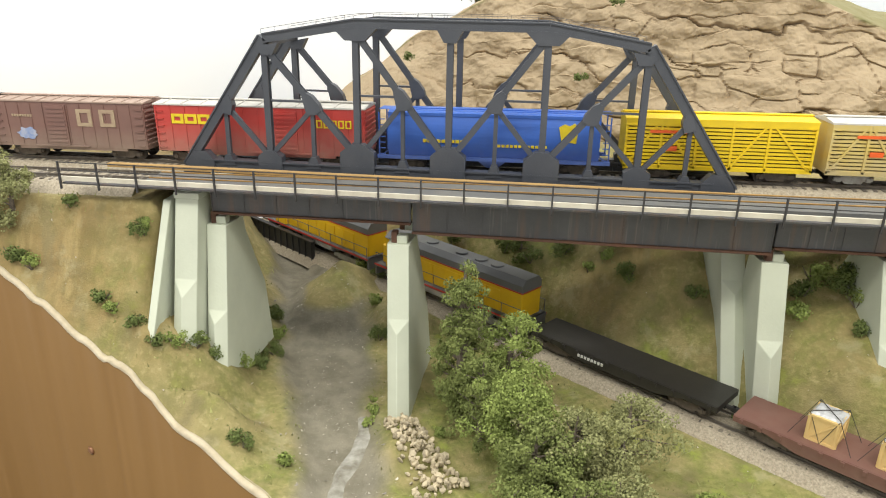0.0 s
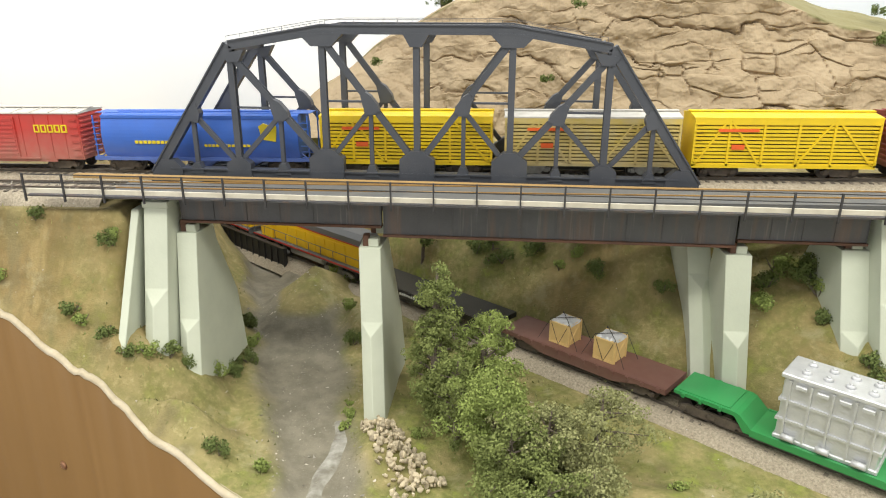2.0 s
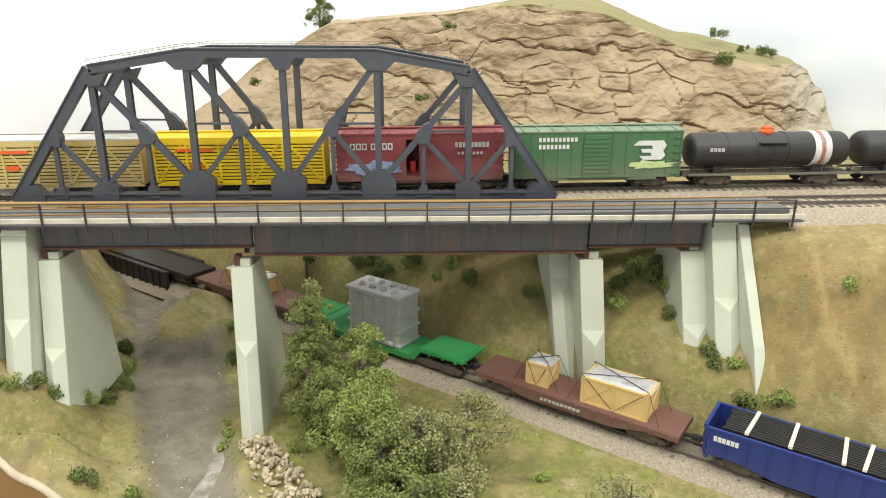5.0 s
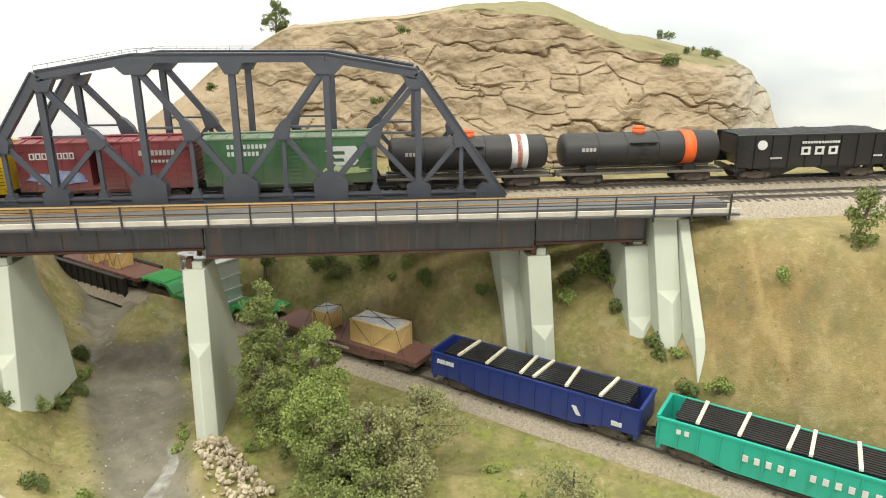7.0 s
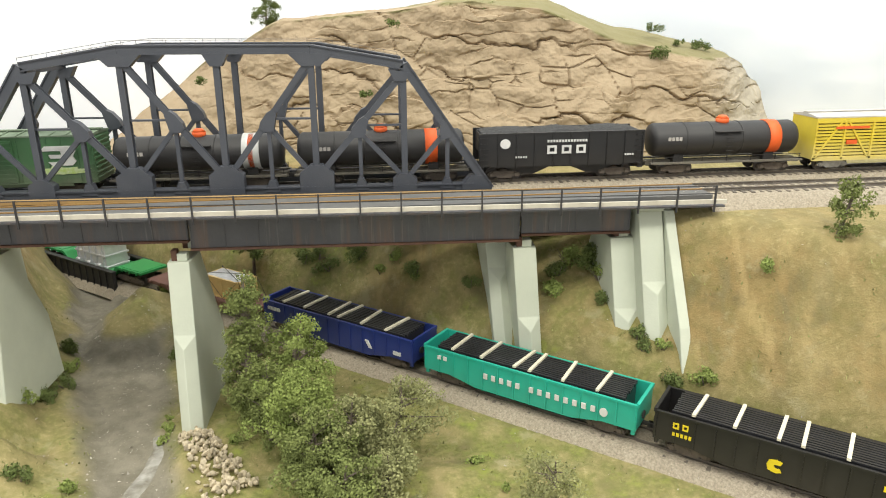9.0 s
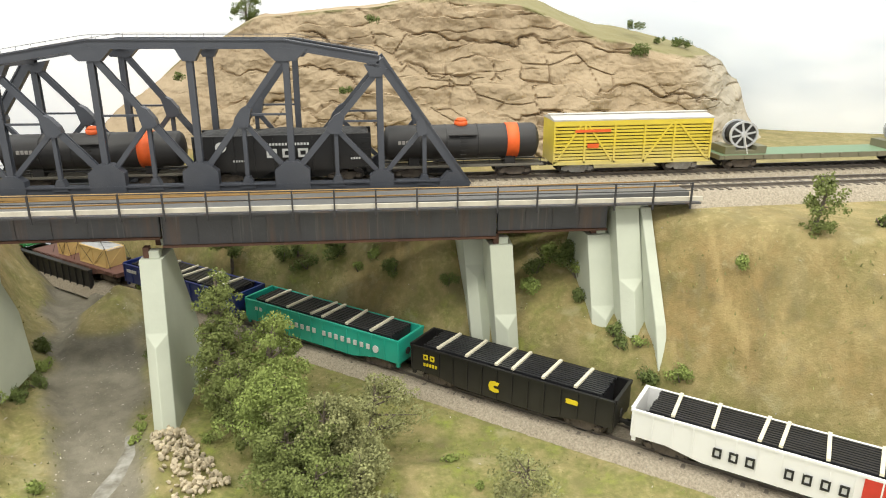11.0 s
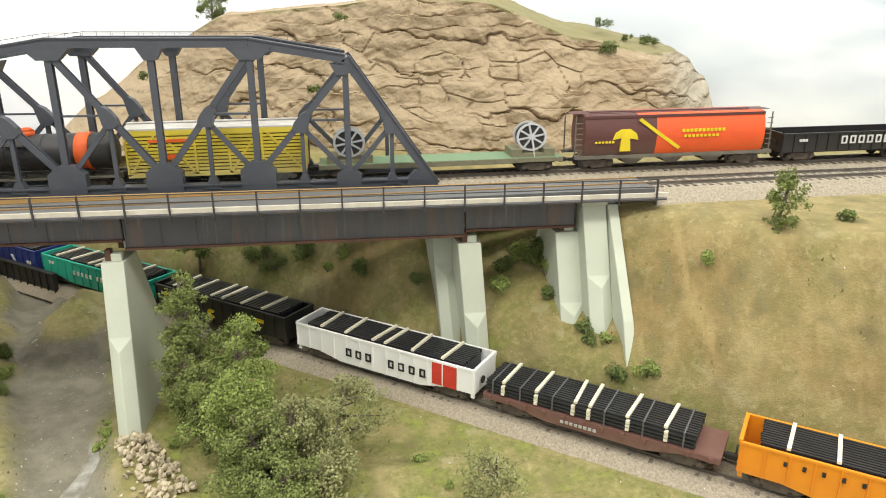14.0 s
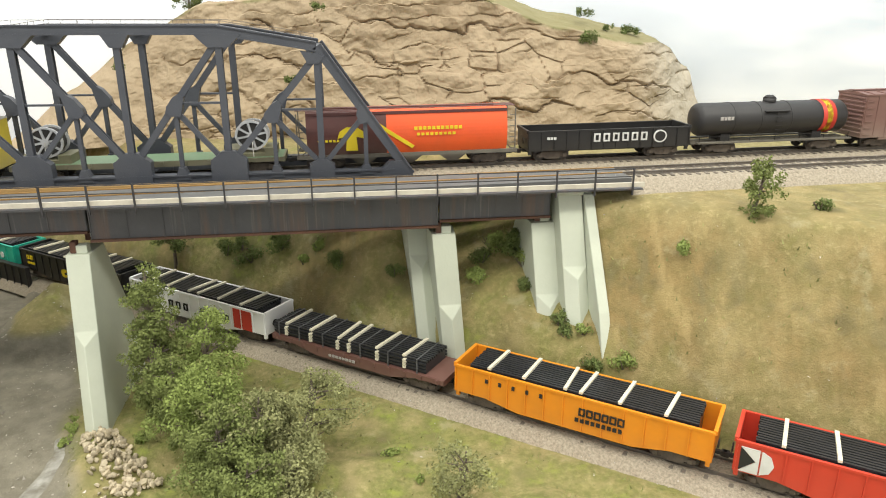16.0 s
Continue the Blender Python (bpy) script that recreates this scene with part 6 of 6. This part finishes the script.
def build_lower():
    g = 0.0105
    low(locomotive("yellow and grey diesel locomotive with red stripes", 0.189 - g), -0.646, -0.457)
    low(locomotive("yellow and grey diesel locomotive with red stripes", 0.189 - g), -0.457, -0.268)
    c = low(flatcar("black flatcar with an empty deck", 0.157 - g, P["black"], P["black"]), -0.268, -0.111)
    marks(c, "ink_w", -0.03, 0.0092, 8, 0.0016, 0.002, 0.0028, -0.0174)
    c = low(flatcar("brown flatcar carrying two small crates", 0.145 - g, P["brown"], P["brown"]), -0.111, 0.034)
    crate(c, -0.0285, -0.0125, 0.0085, 0.0165)
    crate(c, 0.009, 0.025, 0.0085, 0.0165)
    low(depressed_flat("bright green depressed flatcar carrying a silver transformer", 0.187 - g), 0.029, 0.216)
    c = low(flatcar("brown flatcar carrying a small and a long crate", 0.158 - g, P["brown"], P["brown"]), 0.217, 0.375)
    crate(c, -0.036, -0.0195, 0.0085, 0.0165)
    crate(c, 0.0065, 0.0515, 0.0105, 0.019)
    marks(c, "dim_w", -0.02, 0.0088, 10, 0.0022, 0.002, 0.003, -0.0174)
    c = low(gondola("deep blue gondola loaded with steel rails", 0.166 - g, P["gon_blue"], 0.0175, inside=P["black"], seed=1), 0.379, 0.545)
    marks(c, "ink_w", -0.072, 0.0205, 6, 0.0019, 0.003, 0.0024, -0.0171)
    part("emblem", prism(bmesh.new(), [(0.033, 0.0185), (0.036, 0.0185), (0.0395, 0.0125), (0.0365, 0.0125)], -0.0174, -0.0166), P["ink_w"], c, "slanted white emblem")
    marks(c, "ink_w", 0.06, 0.013, 3, 0.0022, 0.003, 0.0024, -0.0171)
    c = low(gondola("sea-green gondola loaded with steel rails", 0.1685 - g, P["teal"], 0.0175, inside=P["teal"], seed=2), 0.545, 0.7135)
    for x, n in ((-0.029, 5), (0.006, 8)):
        marks(c, "ink_w", x, 0.0155, n, 0.003, 0.004, 0.0062, -0.0171)
    marks(c, "ink_w", -0.067, 0.0205, 2, 0.0026, 0.003, 0.0048, -0.0171)
    blot(c, "ink_w", 0.058, 0.017, 0.0026, 0.003, -0.0171, label="round white emblem")
    c = low(gondola("black gondola loaded with steel rails", 0.1615 - g, P["black"], 0.0185, inside=P["black"], seed=3), 0.7135, 0.875)
    marks(c, "ink_y", -0.064, 0.0205, 2, 0.0034, 0.0038, 0.0055, -0.0171)
    marks(c, "ink_y", -0.064, 0.0155, 5, 0.0015, 0.0022, 0.0024, -0.0171)
    part("emblem", prism(bmesh.new(), [(-0.0105, 0.0185), (-0.0065, 0.0195), (-0.0035, 0.0185), (-0.0045, 0.0165), (-0.007, 0.0165), (-0.008, 0.0155), (-0.007, 0.0142), (-0.0045, 0.0142), (-0.0035, 0.0122), (-0.0065, 0.0112), (-0.0105, 0.0122), (-0.0115, 0.0155)], -0.0174, -0.0166), P["ink_y"], c, "curved yellow emblem")
    part("panel", boxm(0.044, 0.052, -0.0174, -0.0167, 0.0195, 0.0225), P["ink_y"], c, "yellow stencil panel")
    c = low(gondola("white gondola with black letters and red end panel", 0.165 - g, P["white"], 0.0175, inside=P["black"], seed=4), 0.875, 1.04)
    marks(c, "ink_k", -0.0295, 0.0125, 3, 0.0048, 0.0062, 0.0088, -0.0171, "black block letters")
    marks(c, "ink_k", 0.008, 0.0125, 4, 0.0046, 0.0062, 0.0088, -0.0171, "black block letters")
    part("panel", boxm(0.0445, 0.0635, -0.0171, -0.0164, 0.0102, 0.0264), P["ink_r"], c, "bright red end panel")
    c = low(flatcar("brown flatcar stacked with steel rails and pale timbers", 0.16 - g, P["brown"], P["brown"]), 1.036, 1.196)
    rail_load(c, 0.067, 0.0145, 0.0139, 0.0235, 3, 5, -0.0065, True)
    marks(c, "dim_w", -0.02, 0.0088, 8, 0.002, 0.0018, 0.003, -0.0174)
    c = low(gondola("orange gondola loaded with steel rails", 0.1715 - g, P["gon_orange"], 0.0185, inside=P["gon_orange"], seed=6), 1.194, 1.3655)
    marks(c, "ink_k", -0.058, 0.0215, 5, 0.0018, 0.0026, 0.0092, -0.0171)
    marks(c, "ink_k", 0.004, 0.017, 6, 0.004, 0.0052, 0.0047, -0.0171, "slanted black letters")
    marks(c, "ink_k", 0.002, 0.0125, 9, 0.0022, 0.0025, 0.0033, -0.0171)
    c = low(gondola("vermilion red gondola loaded with steel rails", 0.1685 - g, P["gon_red"], 0.0185, inside=P["gon_red"], seed=7), 1.3655, 1.534)
    part("emblem", prism(bmesh.new(), [(-0.076, 0.026), (-0.066, 0.026), (-0.061, 0.0235), (-0.059, 0.0185), (-0.061, 0.0135), (-0.066, 0.011), (-0.076, 0.011), (-0.068, 0.0185)], -0.0172, -0.0166), P["ink_w"], c, "white round-ended emblem")
    part("emblem", prism(bmesh.new(), [(-0.076, 0.0255), (-0.0685, 0.0185), (-0.076, 0.0115)], -0.0171, -0.0164), P["ink_k"], c, "black wedge")


build_upper()
build_lower()

for car, _ in UPPER:
    for ob in car.children_recursive:
        if not ob.name.startswith(("truck", "wheelset")):
            ob.data.transform(Matrix.Diagonal((1, 1, CAR_HEIGHT * (0.94 if car.name.startswith("covered_hopper") else 1.0), 1)))

UPPER_SPEED, LOWER_SPEED = 0.0981, 0.080


def motions():
    """Both trains roll steadily away along their lines."""
    for car, u in UPPER:
        walk(car, [(t, pose(u - UPPER_SPEED * t, 0.031, DECK_Z + GRADE * (u - UPPER_SPEED * t), 0, -math.degrees(math.atan(GRADE)), 0)) for t in (0.0, 8.0, 16.0)])
    for car, u in LOWER:
        rows = []
        for t in (0.0, 8.0, 16.0):
            p = along(u - LOWER_SPEED * t, 0.0, TRACK_Z)
            rows.append((t, pose(p.x, p.y, p.z, 0, 0, TA)))
        walk(car, rows)


# ---------------------------------------------------------------- plants and stones
def leaf_cloud(bm, rng, centres, size, per):
    """Ragged foam clumps: small flakes that lie roughly along the skin of each clump (place, radius)."""
    for c, r in centres:
        for k in range(int(per * (r / 0.006) ** 2)):
            d = Vector((rng.gauss(0, 1), rng.gauss(0, 1), rng.gauss(0, 1))).normalized()
            lump = 1 + 0.45 * noise.noise((d + Vector(c) * 300) * 1.7)
            p = Vector(c) + d * r * lump * rng.uniform(0.62, 1.06)
            s = size * rng.uniform(0.5, 1.3)
            a = (d * 0.9 + Vector((rng.gauss(0, 1), rng.gauss(0, 1), rng.gauss(0, 1))) * 0.55).normalized()
            b = (a.orthogonal().normalized() + a.cross(a.orthogonal()).normalized() * rng.uniform(-1, 1)).normalized()
            e = a.cross(b)
            vs = [bm.verts.new(v) for v in (p + b * s, p + e * s * 0.75 - a * s * 0.3, p - b * s * 0.85, p - e * s * 0.75 - a * s * 0.2)]
            bm.faces.new(vs[:3])
            bm.faces.new((vs[0], vs[2], vs[3]))


def tree(label, x, y, z, height, spread, leaf, seed, lean=(0, 0), clumps=26, bare=0.25, size=0.0009, per=190):
    rng = random.Random(seed)
    t = thing("tree", label, "tree", m=pose(x, y, z))
    bm = bmesh.new()
    top = Vector((lean[0], lean[1], height * 0.92))
    pts = [Vector((0, 0, -0.004)), top * 0.35 + Vector((rng.uniform(-1, 1), rng.uniform(-1, 1), 0)) * spread * 0.08, top * 0.7 + Vector((rng.uniform(-1, 1), rng.uniform(-1, 1), 0)) * spread * 0.1, top]
    r = height * 0.03 + 0.0005
    for k in range(3):
        tube(bm, pts[k], pts[k + 1], r * (1 - 0.3 * k), r * (0.7 - 0.28 * k) + 0.0002, 7)
    centres = []
    for k in range(clumps):
        f = bare + (1 - bare) * (k + rng.random()) / clumps
        base = pts[0].lerp(top, f * 0.86)
        wid = spread * (0.35 + 0.65 * math.sin(math.pi * min(1, 0.15 + (f - bare) / (1 - bare) * 0.8))) * rng.uniform(0.35, 1.0)
        a = rng.uniform(0, 2 * math.pi)
        end = base + Vector((math.cos(a) * wid, math.sin(a) * wid, rng.uniform(0.0, 0.14) * height))
        tube(bm, base, end, r * 0.3, 0.0002, 5)
        rr = rng.uniform(0.11, 0.2) * spread + 0.0022
        centres.append((end, rr))
        for q in range(2):
            centres.append((end + Vector((rng.gauss(0, 1), rng.gauss(0, 1), rng.gauss(0, 0.6))) * rr * 0.85, rr * rng.uniform(0.5, 0.8)))
    centres.append((top, 0.12 * spread + 0.002))
    part("trunk", bm, M_BARK, t)
    bm = bmesh.new()
    leaf_cloud(bm, rng, centres, size, per)
    part("crown", bm, leaf, t)
    return t


def bush(label, x, y, r, leaf, seed, flat=0.8):
    rng = random.Random(seed)
    z = ground_z(x, y)
    b = thing("bush", label, "bush", "roadside bushes", m=pose(x, y, z))
    for k in range(4):
        a = rng.uniform(0, 6.28)
        part("stem", tube(bmesh.new(), (0, 0, -0.002), (math.cos(a) * r * 0.6, math.sin(a) * r * 0.6, r * flat * rng.uniform(0.5, 1)), 0.0006, 0.0002, 5), M_BARK, b)
    bm = bmesh.new()
    centres = []
    for k in range(7):
        a = rng.uniform(0, 6.28)
        d = rng.uniform(0.1, 0.75) * r
        centres.append(((math.cos(a) * d, math.sin(a) * d, r * flat * rng.uniform(0.2, 0.95)), r * rng.uniform(0.3, 0.5)))
    leaf_cloud(bm, rng, centres, 0.0009, 260)
    part("foliage", bm, leaf, b)
    return b


def build_plants():
    G, O, Y = M_LEAF_G, M_LEAF, M_LEAF_GREY
    # the thicket beside the middle pier
    tree("tall slender olive-green tree beside the bridge pier", 0.022, -0.092, 0.061, 0.118, 0.017, O, 1, (0.001, 0.0), 64, 0.06)
    tree("light green leaning tree in the thicket", 0.046, -0.088, 0.061, 0.084, 0.024, G, 2, (0.012, -0.006), 22, 0.5)
    tree("dense olive-green tree in the thicket", 0.038, -0.116, 0.06, 0.064, 0.023, O, 3, (0.0, 0.0), 30, 0.12)
    tree("dense green tree in the thicket", 0.062, -0.13, 0.06, 0.066, 0.03, G, 4, (0.0, -0.003), 34, 0.12)
    tree("dense green tree in the thicket", 0.068, -0.166, 0.06, 0.05, 0.026, O, 5, (0.002, 0.0), 32, 0.1)
    tree("grey-green drooping tree in the thicket", 0.088, -0.152, 0.06, 0.055, 0.027, Y, 6, (0.004, 0.0), 30, 0.15)
    tree("grey-green sparse tree beside the lower track", 0.117, -0.142, 0.06, 0.062, 0.029, Y, 7, (0.004, 0.002), 26, 0.3, 0.00085, 120)
    tree("low olive tree in the thicket", 0.09, -0.196, 0.06, 0.042, 0.022, O, 8, (0.0, 0.0), 26, 0.1)
    tree("low grey-green tree in the thicket", 0.112, -0.186, 0.06, 0.04, 0.022, Y, 10, (0.0, 0.0), 22, 0.15)
    tree("small grey-green sparse tree near the front", 0.198, -0.2, 0.06, 0.04, 0.018, Y, 11, (0.004, 0.0), 18, 0.3, 0.00085, 120)
    # single trees
    tree("olive tree with a bare side branch on the bank", 0.398, -0.119, 0.186, 0.048, 0.0125, O, 12, (0.006, 0.0), 17, 0.12)
    tree("dark green tree on the hilltop", -0.011, 0.327, 0.305, 0.05, 0.017, M_BUSH, 13, (-0.003, 0.0), 16, 0.35)
    tree("grey-green tree on the bank by the track", -0.287, -0.072, 0.165, 0.058, 0.02, Y, 14, (0.0, 0.0), 24, 0.15)
    tree("small tree under the bridge", -0.012, 0.125, 0.092, 0.045, 0.013, M_BUSH, 15, (0.0, 0.0), 12, 0.45)
    tree("small dark tree on the hillside", 0.055, 0.09, 0.1, 0.034, 0.012, M_BUSH, 16, (0.0, 0.0), 12, 0.35)
    dark, light = "low dark green foam bush", "low olive green foam bush"
    spots = ((-0.192, -0.074, 0.0045), (-0.186, -0.109, 0.0055), (-0.171, -0.112, 0.0055), (-0.162, -0.106, 0.006), (-0.152, -0.098, 0.007), (-0.143, -0.088, 0.0065), (-0.136, -0.07, 0.007),
             (-0.13, -0.05, 0.0075), (-0.128, -0.03, 0.007), (-0.135, 0.0, 0.007), (-0.15, 0.03, 0.008), (-0.1, -0.154, 0.0062), (-0.075, -0.153, 0.006), (0.199, -0.068, 0.006),
             (0.186, -0.052, 0.0065), (0.24, -0.035, 0.009), (0.247, -0.02, 0.0085), (0.272, -0.053, 0.0065), (0.256, -0.006, 0.011), (0.268, -0.018, 0.012), (0.287, -0.09, 0.0065),
             (0.3, -0.102, 0.0055), (0.302, -0.116, 0.006), (0.289, -0.096, 0.005), (0.275, -0.035, 0.011), (0.282, -0.022, 0.012))
    more = ((0.3, -0.115, 0.0075), (0.319, -0.127, 0.0075), (0.181, -0.003, 0.007), (0.139, 0.028, 0.0085), (0.122, 0.046, 0.0075), (0.04, 0.096, 0.01), (-0.08, 0.128, 0.008), (-0.072, 0.07, 0.0075),
            (-0.055, 0.012, 0.0075), (0.443, -0.122, 0.006), (0.359, -0.112, 0.0058), (0.063, 0.078, 0.009), (0.09, 0.066, 0.011), (0.109, 0.046, 0.006), (-0.246, -0.07, 0.0058), (-0.192, -0.076, 0.0068),
            (-0.268, -0.088, 0.0065), (-0.283, -0.085, 0.0085), (-0.212, -0.1, 0.006), (-0.203, -0.104, 0.005))
    for k, (x, y, r) in enumerate(spots + more):
        bush(dark if k % 3 else light, x, y, r * 1.3, M_BUSH if k % 3 else M_LEAF_G, 40 + k)
    for k, (x, y, r) in enumerate(((0.165, -0.15, 0.006), (0.21, -0.245, 0.007), (0.15, -0.2, 0.006), (0.18, -0.175, 0.0045), (-0.036, -0.086, 0.006), (-0.037, -0.098, 0.006), (-0.1, 0.135, 0.009), (-0.04, -0.073, 0.0045), (0.012, -0.108, 0.006))):
        bush("low bright green tuft on dry grass", x, y, r, M_LEAF_G, 90 + k, 0.5)
    # shrubs on the cliff and its top
    for k, (x, y, z, r) in enumerate(((0.396, 0.205, 0.317, 0.0075), (0.42, 0.2, 0.303, 0.005), (0.444, 0.2, 0.2995, 0.0085), (0.392, 0.18, 0.2935, 0.0095), (0.1285, 0.22, 0.322, 0.006), (-0.078, 0.262, 0.264, 0.0065), (0.101, 0.192, 0.255, 0.0062), (0.2255, 0.22, 0.336, 0.0085), (0.205, 0.225, 0.333, 0.007))):
        rng = random.Random(70 + k)
        b = thing("bush", "small green shrub clinging to the cliff", "bush", "cliff shrubs", m=pose(x, y, z))
        bm = bmesh.new()
        leaf_cloud(bm, rng, [((rng.uniform(-r, r), rng.uniform(-0.3, 0.3) * r, rng.uniform(-0.3, 0.35) * r), r * 0.45) for q in range(9)], 0.0009, 200)
        part("foliage", bm, M_BUSH, b)


build_plants()


def stone_mesh(seed, r):
    rng = random.Random(seed)
    bm = bmesh.new()
    bmesh.ops.create_icosphere(bm, subdivisions=1, radius=r)
    sx, sy, sz = rng.uniform(0.8, 1.3), rng.uniform(0.7, 1.1), rng.uniform(0.5, 0.8)
    for v in bm.verts:
        k = rng.uniform(0.75, 1.2)
        v.co = Vector((v.co.x * sx, v.co.y * sy, v.co.z * sz)) * k
    me = bpy.data.meshes.new("stone")
    bm.to_mesh(me)
    bm.free()
    return me


def build_stones():
    pile = thing("riprap", "tumbled tan riprap stones at the pier foot", "rock pile")
    meshes = [stone_mesh(k, 0.0022) for k in range(9)]
    for me in meshes:
        me.materials.append(M_STONE)
    rng = random.Random(3)
    made = 0
    while made < 290:
        f = rng.random()
        side = rng.uniform(-1, 1)
        x = -0.02 + 0.044 * f + side * (0.007 + 0.009 * f)
        y = -0.096 - 0.07 * f + side * (0.003 + 0.005 * f) + rng.gauss(0, 0.002)
        lim = side * 0.011
        o = new("stone", rng.choice(meshes))
        o.parent = pile
        s = rng.uniform(0.6, 1.25)
        heap = 0.0055 * math.exp(-(lim / 0.009) ** 2)
        o.matrix_basis = pose(x, y, ground_z(x, y) + 0.0006 + heap * rng.random(), rng.uniform(0, 360), rng.uniform(0, 360), rng.uniform(0, 360)) @ Matrix.Diagonal((s, s, s, 1))
        made += 1
    # loose pebbles in the bed and on the banks: past counting
    bm = bmesh.new()
    rng = random.Random(11)
    for k in range(900):
        y = rng.uniform(-0.19, 0.1)
        xe = -0.0907 - 0.435 * (y + 0.084)
        xr = -0.0372 - 0.255 * (y + 0.084)
        x = rng.uniform(xe - 0.01, xr + 0.012) if k % 2 else rng.uniform(-0.26, 0.46)
        if y < edge_y(x) + 0.004:
            continue
        z = ground_z(x, y)
        if z > 0.19:
            continue
        r = abs(rng.gauss(0, 0.0006)) + 0.0003
        q = [Vector((x, y, z)) + Vector((rng.uniform(-1, 1), rng.uniform(-1, 1), rng.uniform(-0.2, 0.9))) * r for _ in range(4)]
        vs = [bm.verts.new(v) for v in q]
        for t in ((0, 1, 2), (0, 2, 3), (0, 3, 1), (1, 3, 2)):
            bm.faces.new([vs[i] for i in t])
    tagged(mesh_object("pebbles", bm, M_PEBBLE), "scattered pale pebbles in the stream bed and banks", "pebbles", kind="stuff")
    # loose ballast chips along the lines
    bm = bmesh.new()
    for k in range(9000):
        if k % 2:
            p = along(rng.uniform(-0.6, 0.3), rng.gauss(0, 0.017), TRACK_Z - 0.0035)
            if abs((p - along(0)).dot(TN)) > 0.019:
                p.z -= 0.0045 * (abs((p - along(0)).dot(TN)) - 0.019) / 0.006
        else:
            o = rng.gauss(0, 0.016)
            p = Vector((rng.choice((rng.uniform(-0.45, -0.195), rng.uniform(0.29, 0.7))), 0.031 + o if k % 4 else -0.036 + o, 0.0 - max(0, abs(o) - 0.019) * 0.75))
            p.z += GRADE * p.x + (DECK_Z if k % 4 else 0.2065) - 0.003
        r = rng.uniform(0.0004, 0.0008)
        vs = [bm.verts.new(p + Vector((rng.uniform(-1, 1), rng.uniform(-1, 1), rng.uniform(-0.6, 0.8))) * r) for _ in range(4)]
        for t in ((0, 1, 2), (0, 2, 3), (0, 3, 1), (1, 3, 2)):
            bm.faces.new([vs[i] for i in t])
    tagged(mesh_object("ballast_chips", bm, mat("ballast_chip", (0.46, 0.43, 0.38), 0.95, 0.0, (0.3, 0.27, 0.24), 300, 0.8, spread=0.4)), "loose pale ballast chips along the tracks", "ballast", kind="stuff")
    # dry grass tufts
    bm = bmesh.new()
    for k in range(9000):
        x, y = rng.uniform(-0.28, 0.5), rng.uniform(-0.25, 0.13)
        if y < edge_y(x) + 0.004:
            continue
        z = ground_z(x, y)
        n = (x - TX) * TN.x + (y - TY) * TN.y
        xe = -0.0907 - 0.435 * (y + 0.084)
        xr = -0.0372 - 0.255 * (y + 0.084)
        if abs(n) < 0.029 or xe < x < xr or z > 0.192 or nz(x, y, 2, 40) < -0.05:
            continue
        a = rng.uniform(0, 6.28)
        h, w = rng.uniform(0.0008, 0.0022), rng.uniform(0.0003, 0.0009)
        d = Vector((math.cos(a), math.sin(a), 0))
        b = Vector((x, y, z - 0.0003))
        vs = [bm.verts.new(v) for v in (b - d * w, b + d * w, b + Vector((rng.uniform(-1, 1), rng.uniform(-1, 1), 1.5)) * h)]
        bm.faces.new(vs)
    tagged(mesh_object("grass_tufts", bm, mat("grass_tuft", (0.3, 0.29, 0.12), 0.95, 0.0, (0.17, 0.2, 0.06), 40, 0.8, spread=0.4)), "short dry olive grass turf on the banks", "grass", kind="stuff")


build_stones()


def build_trickle():
    """A thin run of water in the stream bed."""
    m = mat("shallow_water", (0.2, 0.185, 0.15), 0.12, 0.0, (0.42, 0.41, 0.37), 110, 0.9, 0.5, 300)
    bm = bmesh.new()
    prev = None
    for k in range(40):
        f = k / 39
        y = -0.09 - 0.14 * f
        x = -0.044 + 0.014 * f + 0.004 * math.sin(f * 9)
        w = 0.0052 + 0.0015 * f + 0.0034 * nz(x, y, 4, 55)
        ring = [bm.verts.new((x + o * w, y, ground_z(x + o * w, y) + (0.0009 if abs(o) < 0.9 else -0.0004))) for o in (-1, -0.4, 0.4, 1)]
        if prev:
            for i in range(3):
                bm.faces.new((prev[i], prev[i + 1], ring[i + 1], ring[i])).smooth = True
        prev = ring
    tagged(mesh_object("water", bm, m), "thin pale trickle of water in the stream bed", "water", kind="structure")


build_trickle()


def build_screw():
    p = thing("screw", "brown screw head on the fascia board", "screw")
    x, z = -0.2295, 0.0243
    y = edge_y(x) - 0.0045
    bm = tube(bmesh.new(), (x, y, z), (x - 0.0005, y - 0.0012, z), 0.0034, 0.0018, 14)
    part("head", bm, M_SCREW, p)


build_screw()

motions()
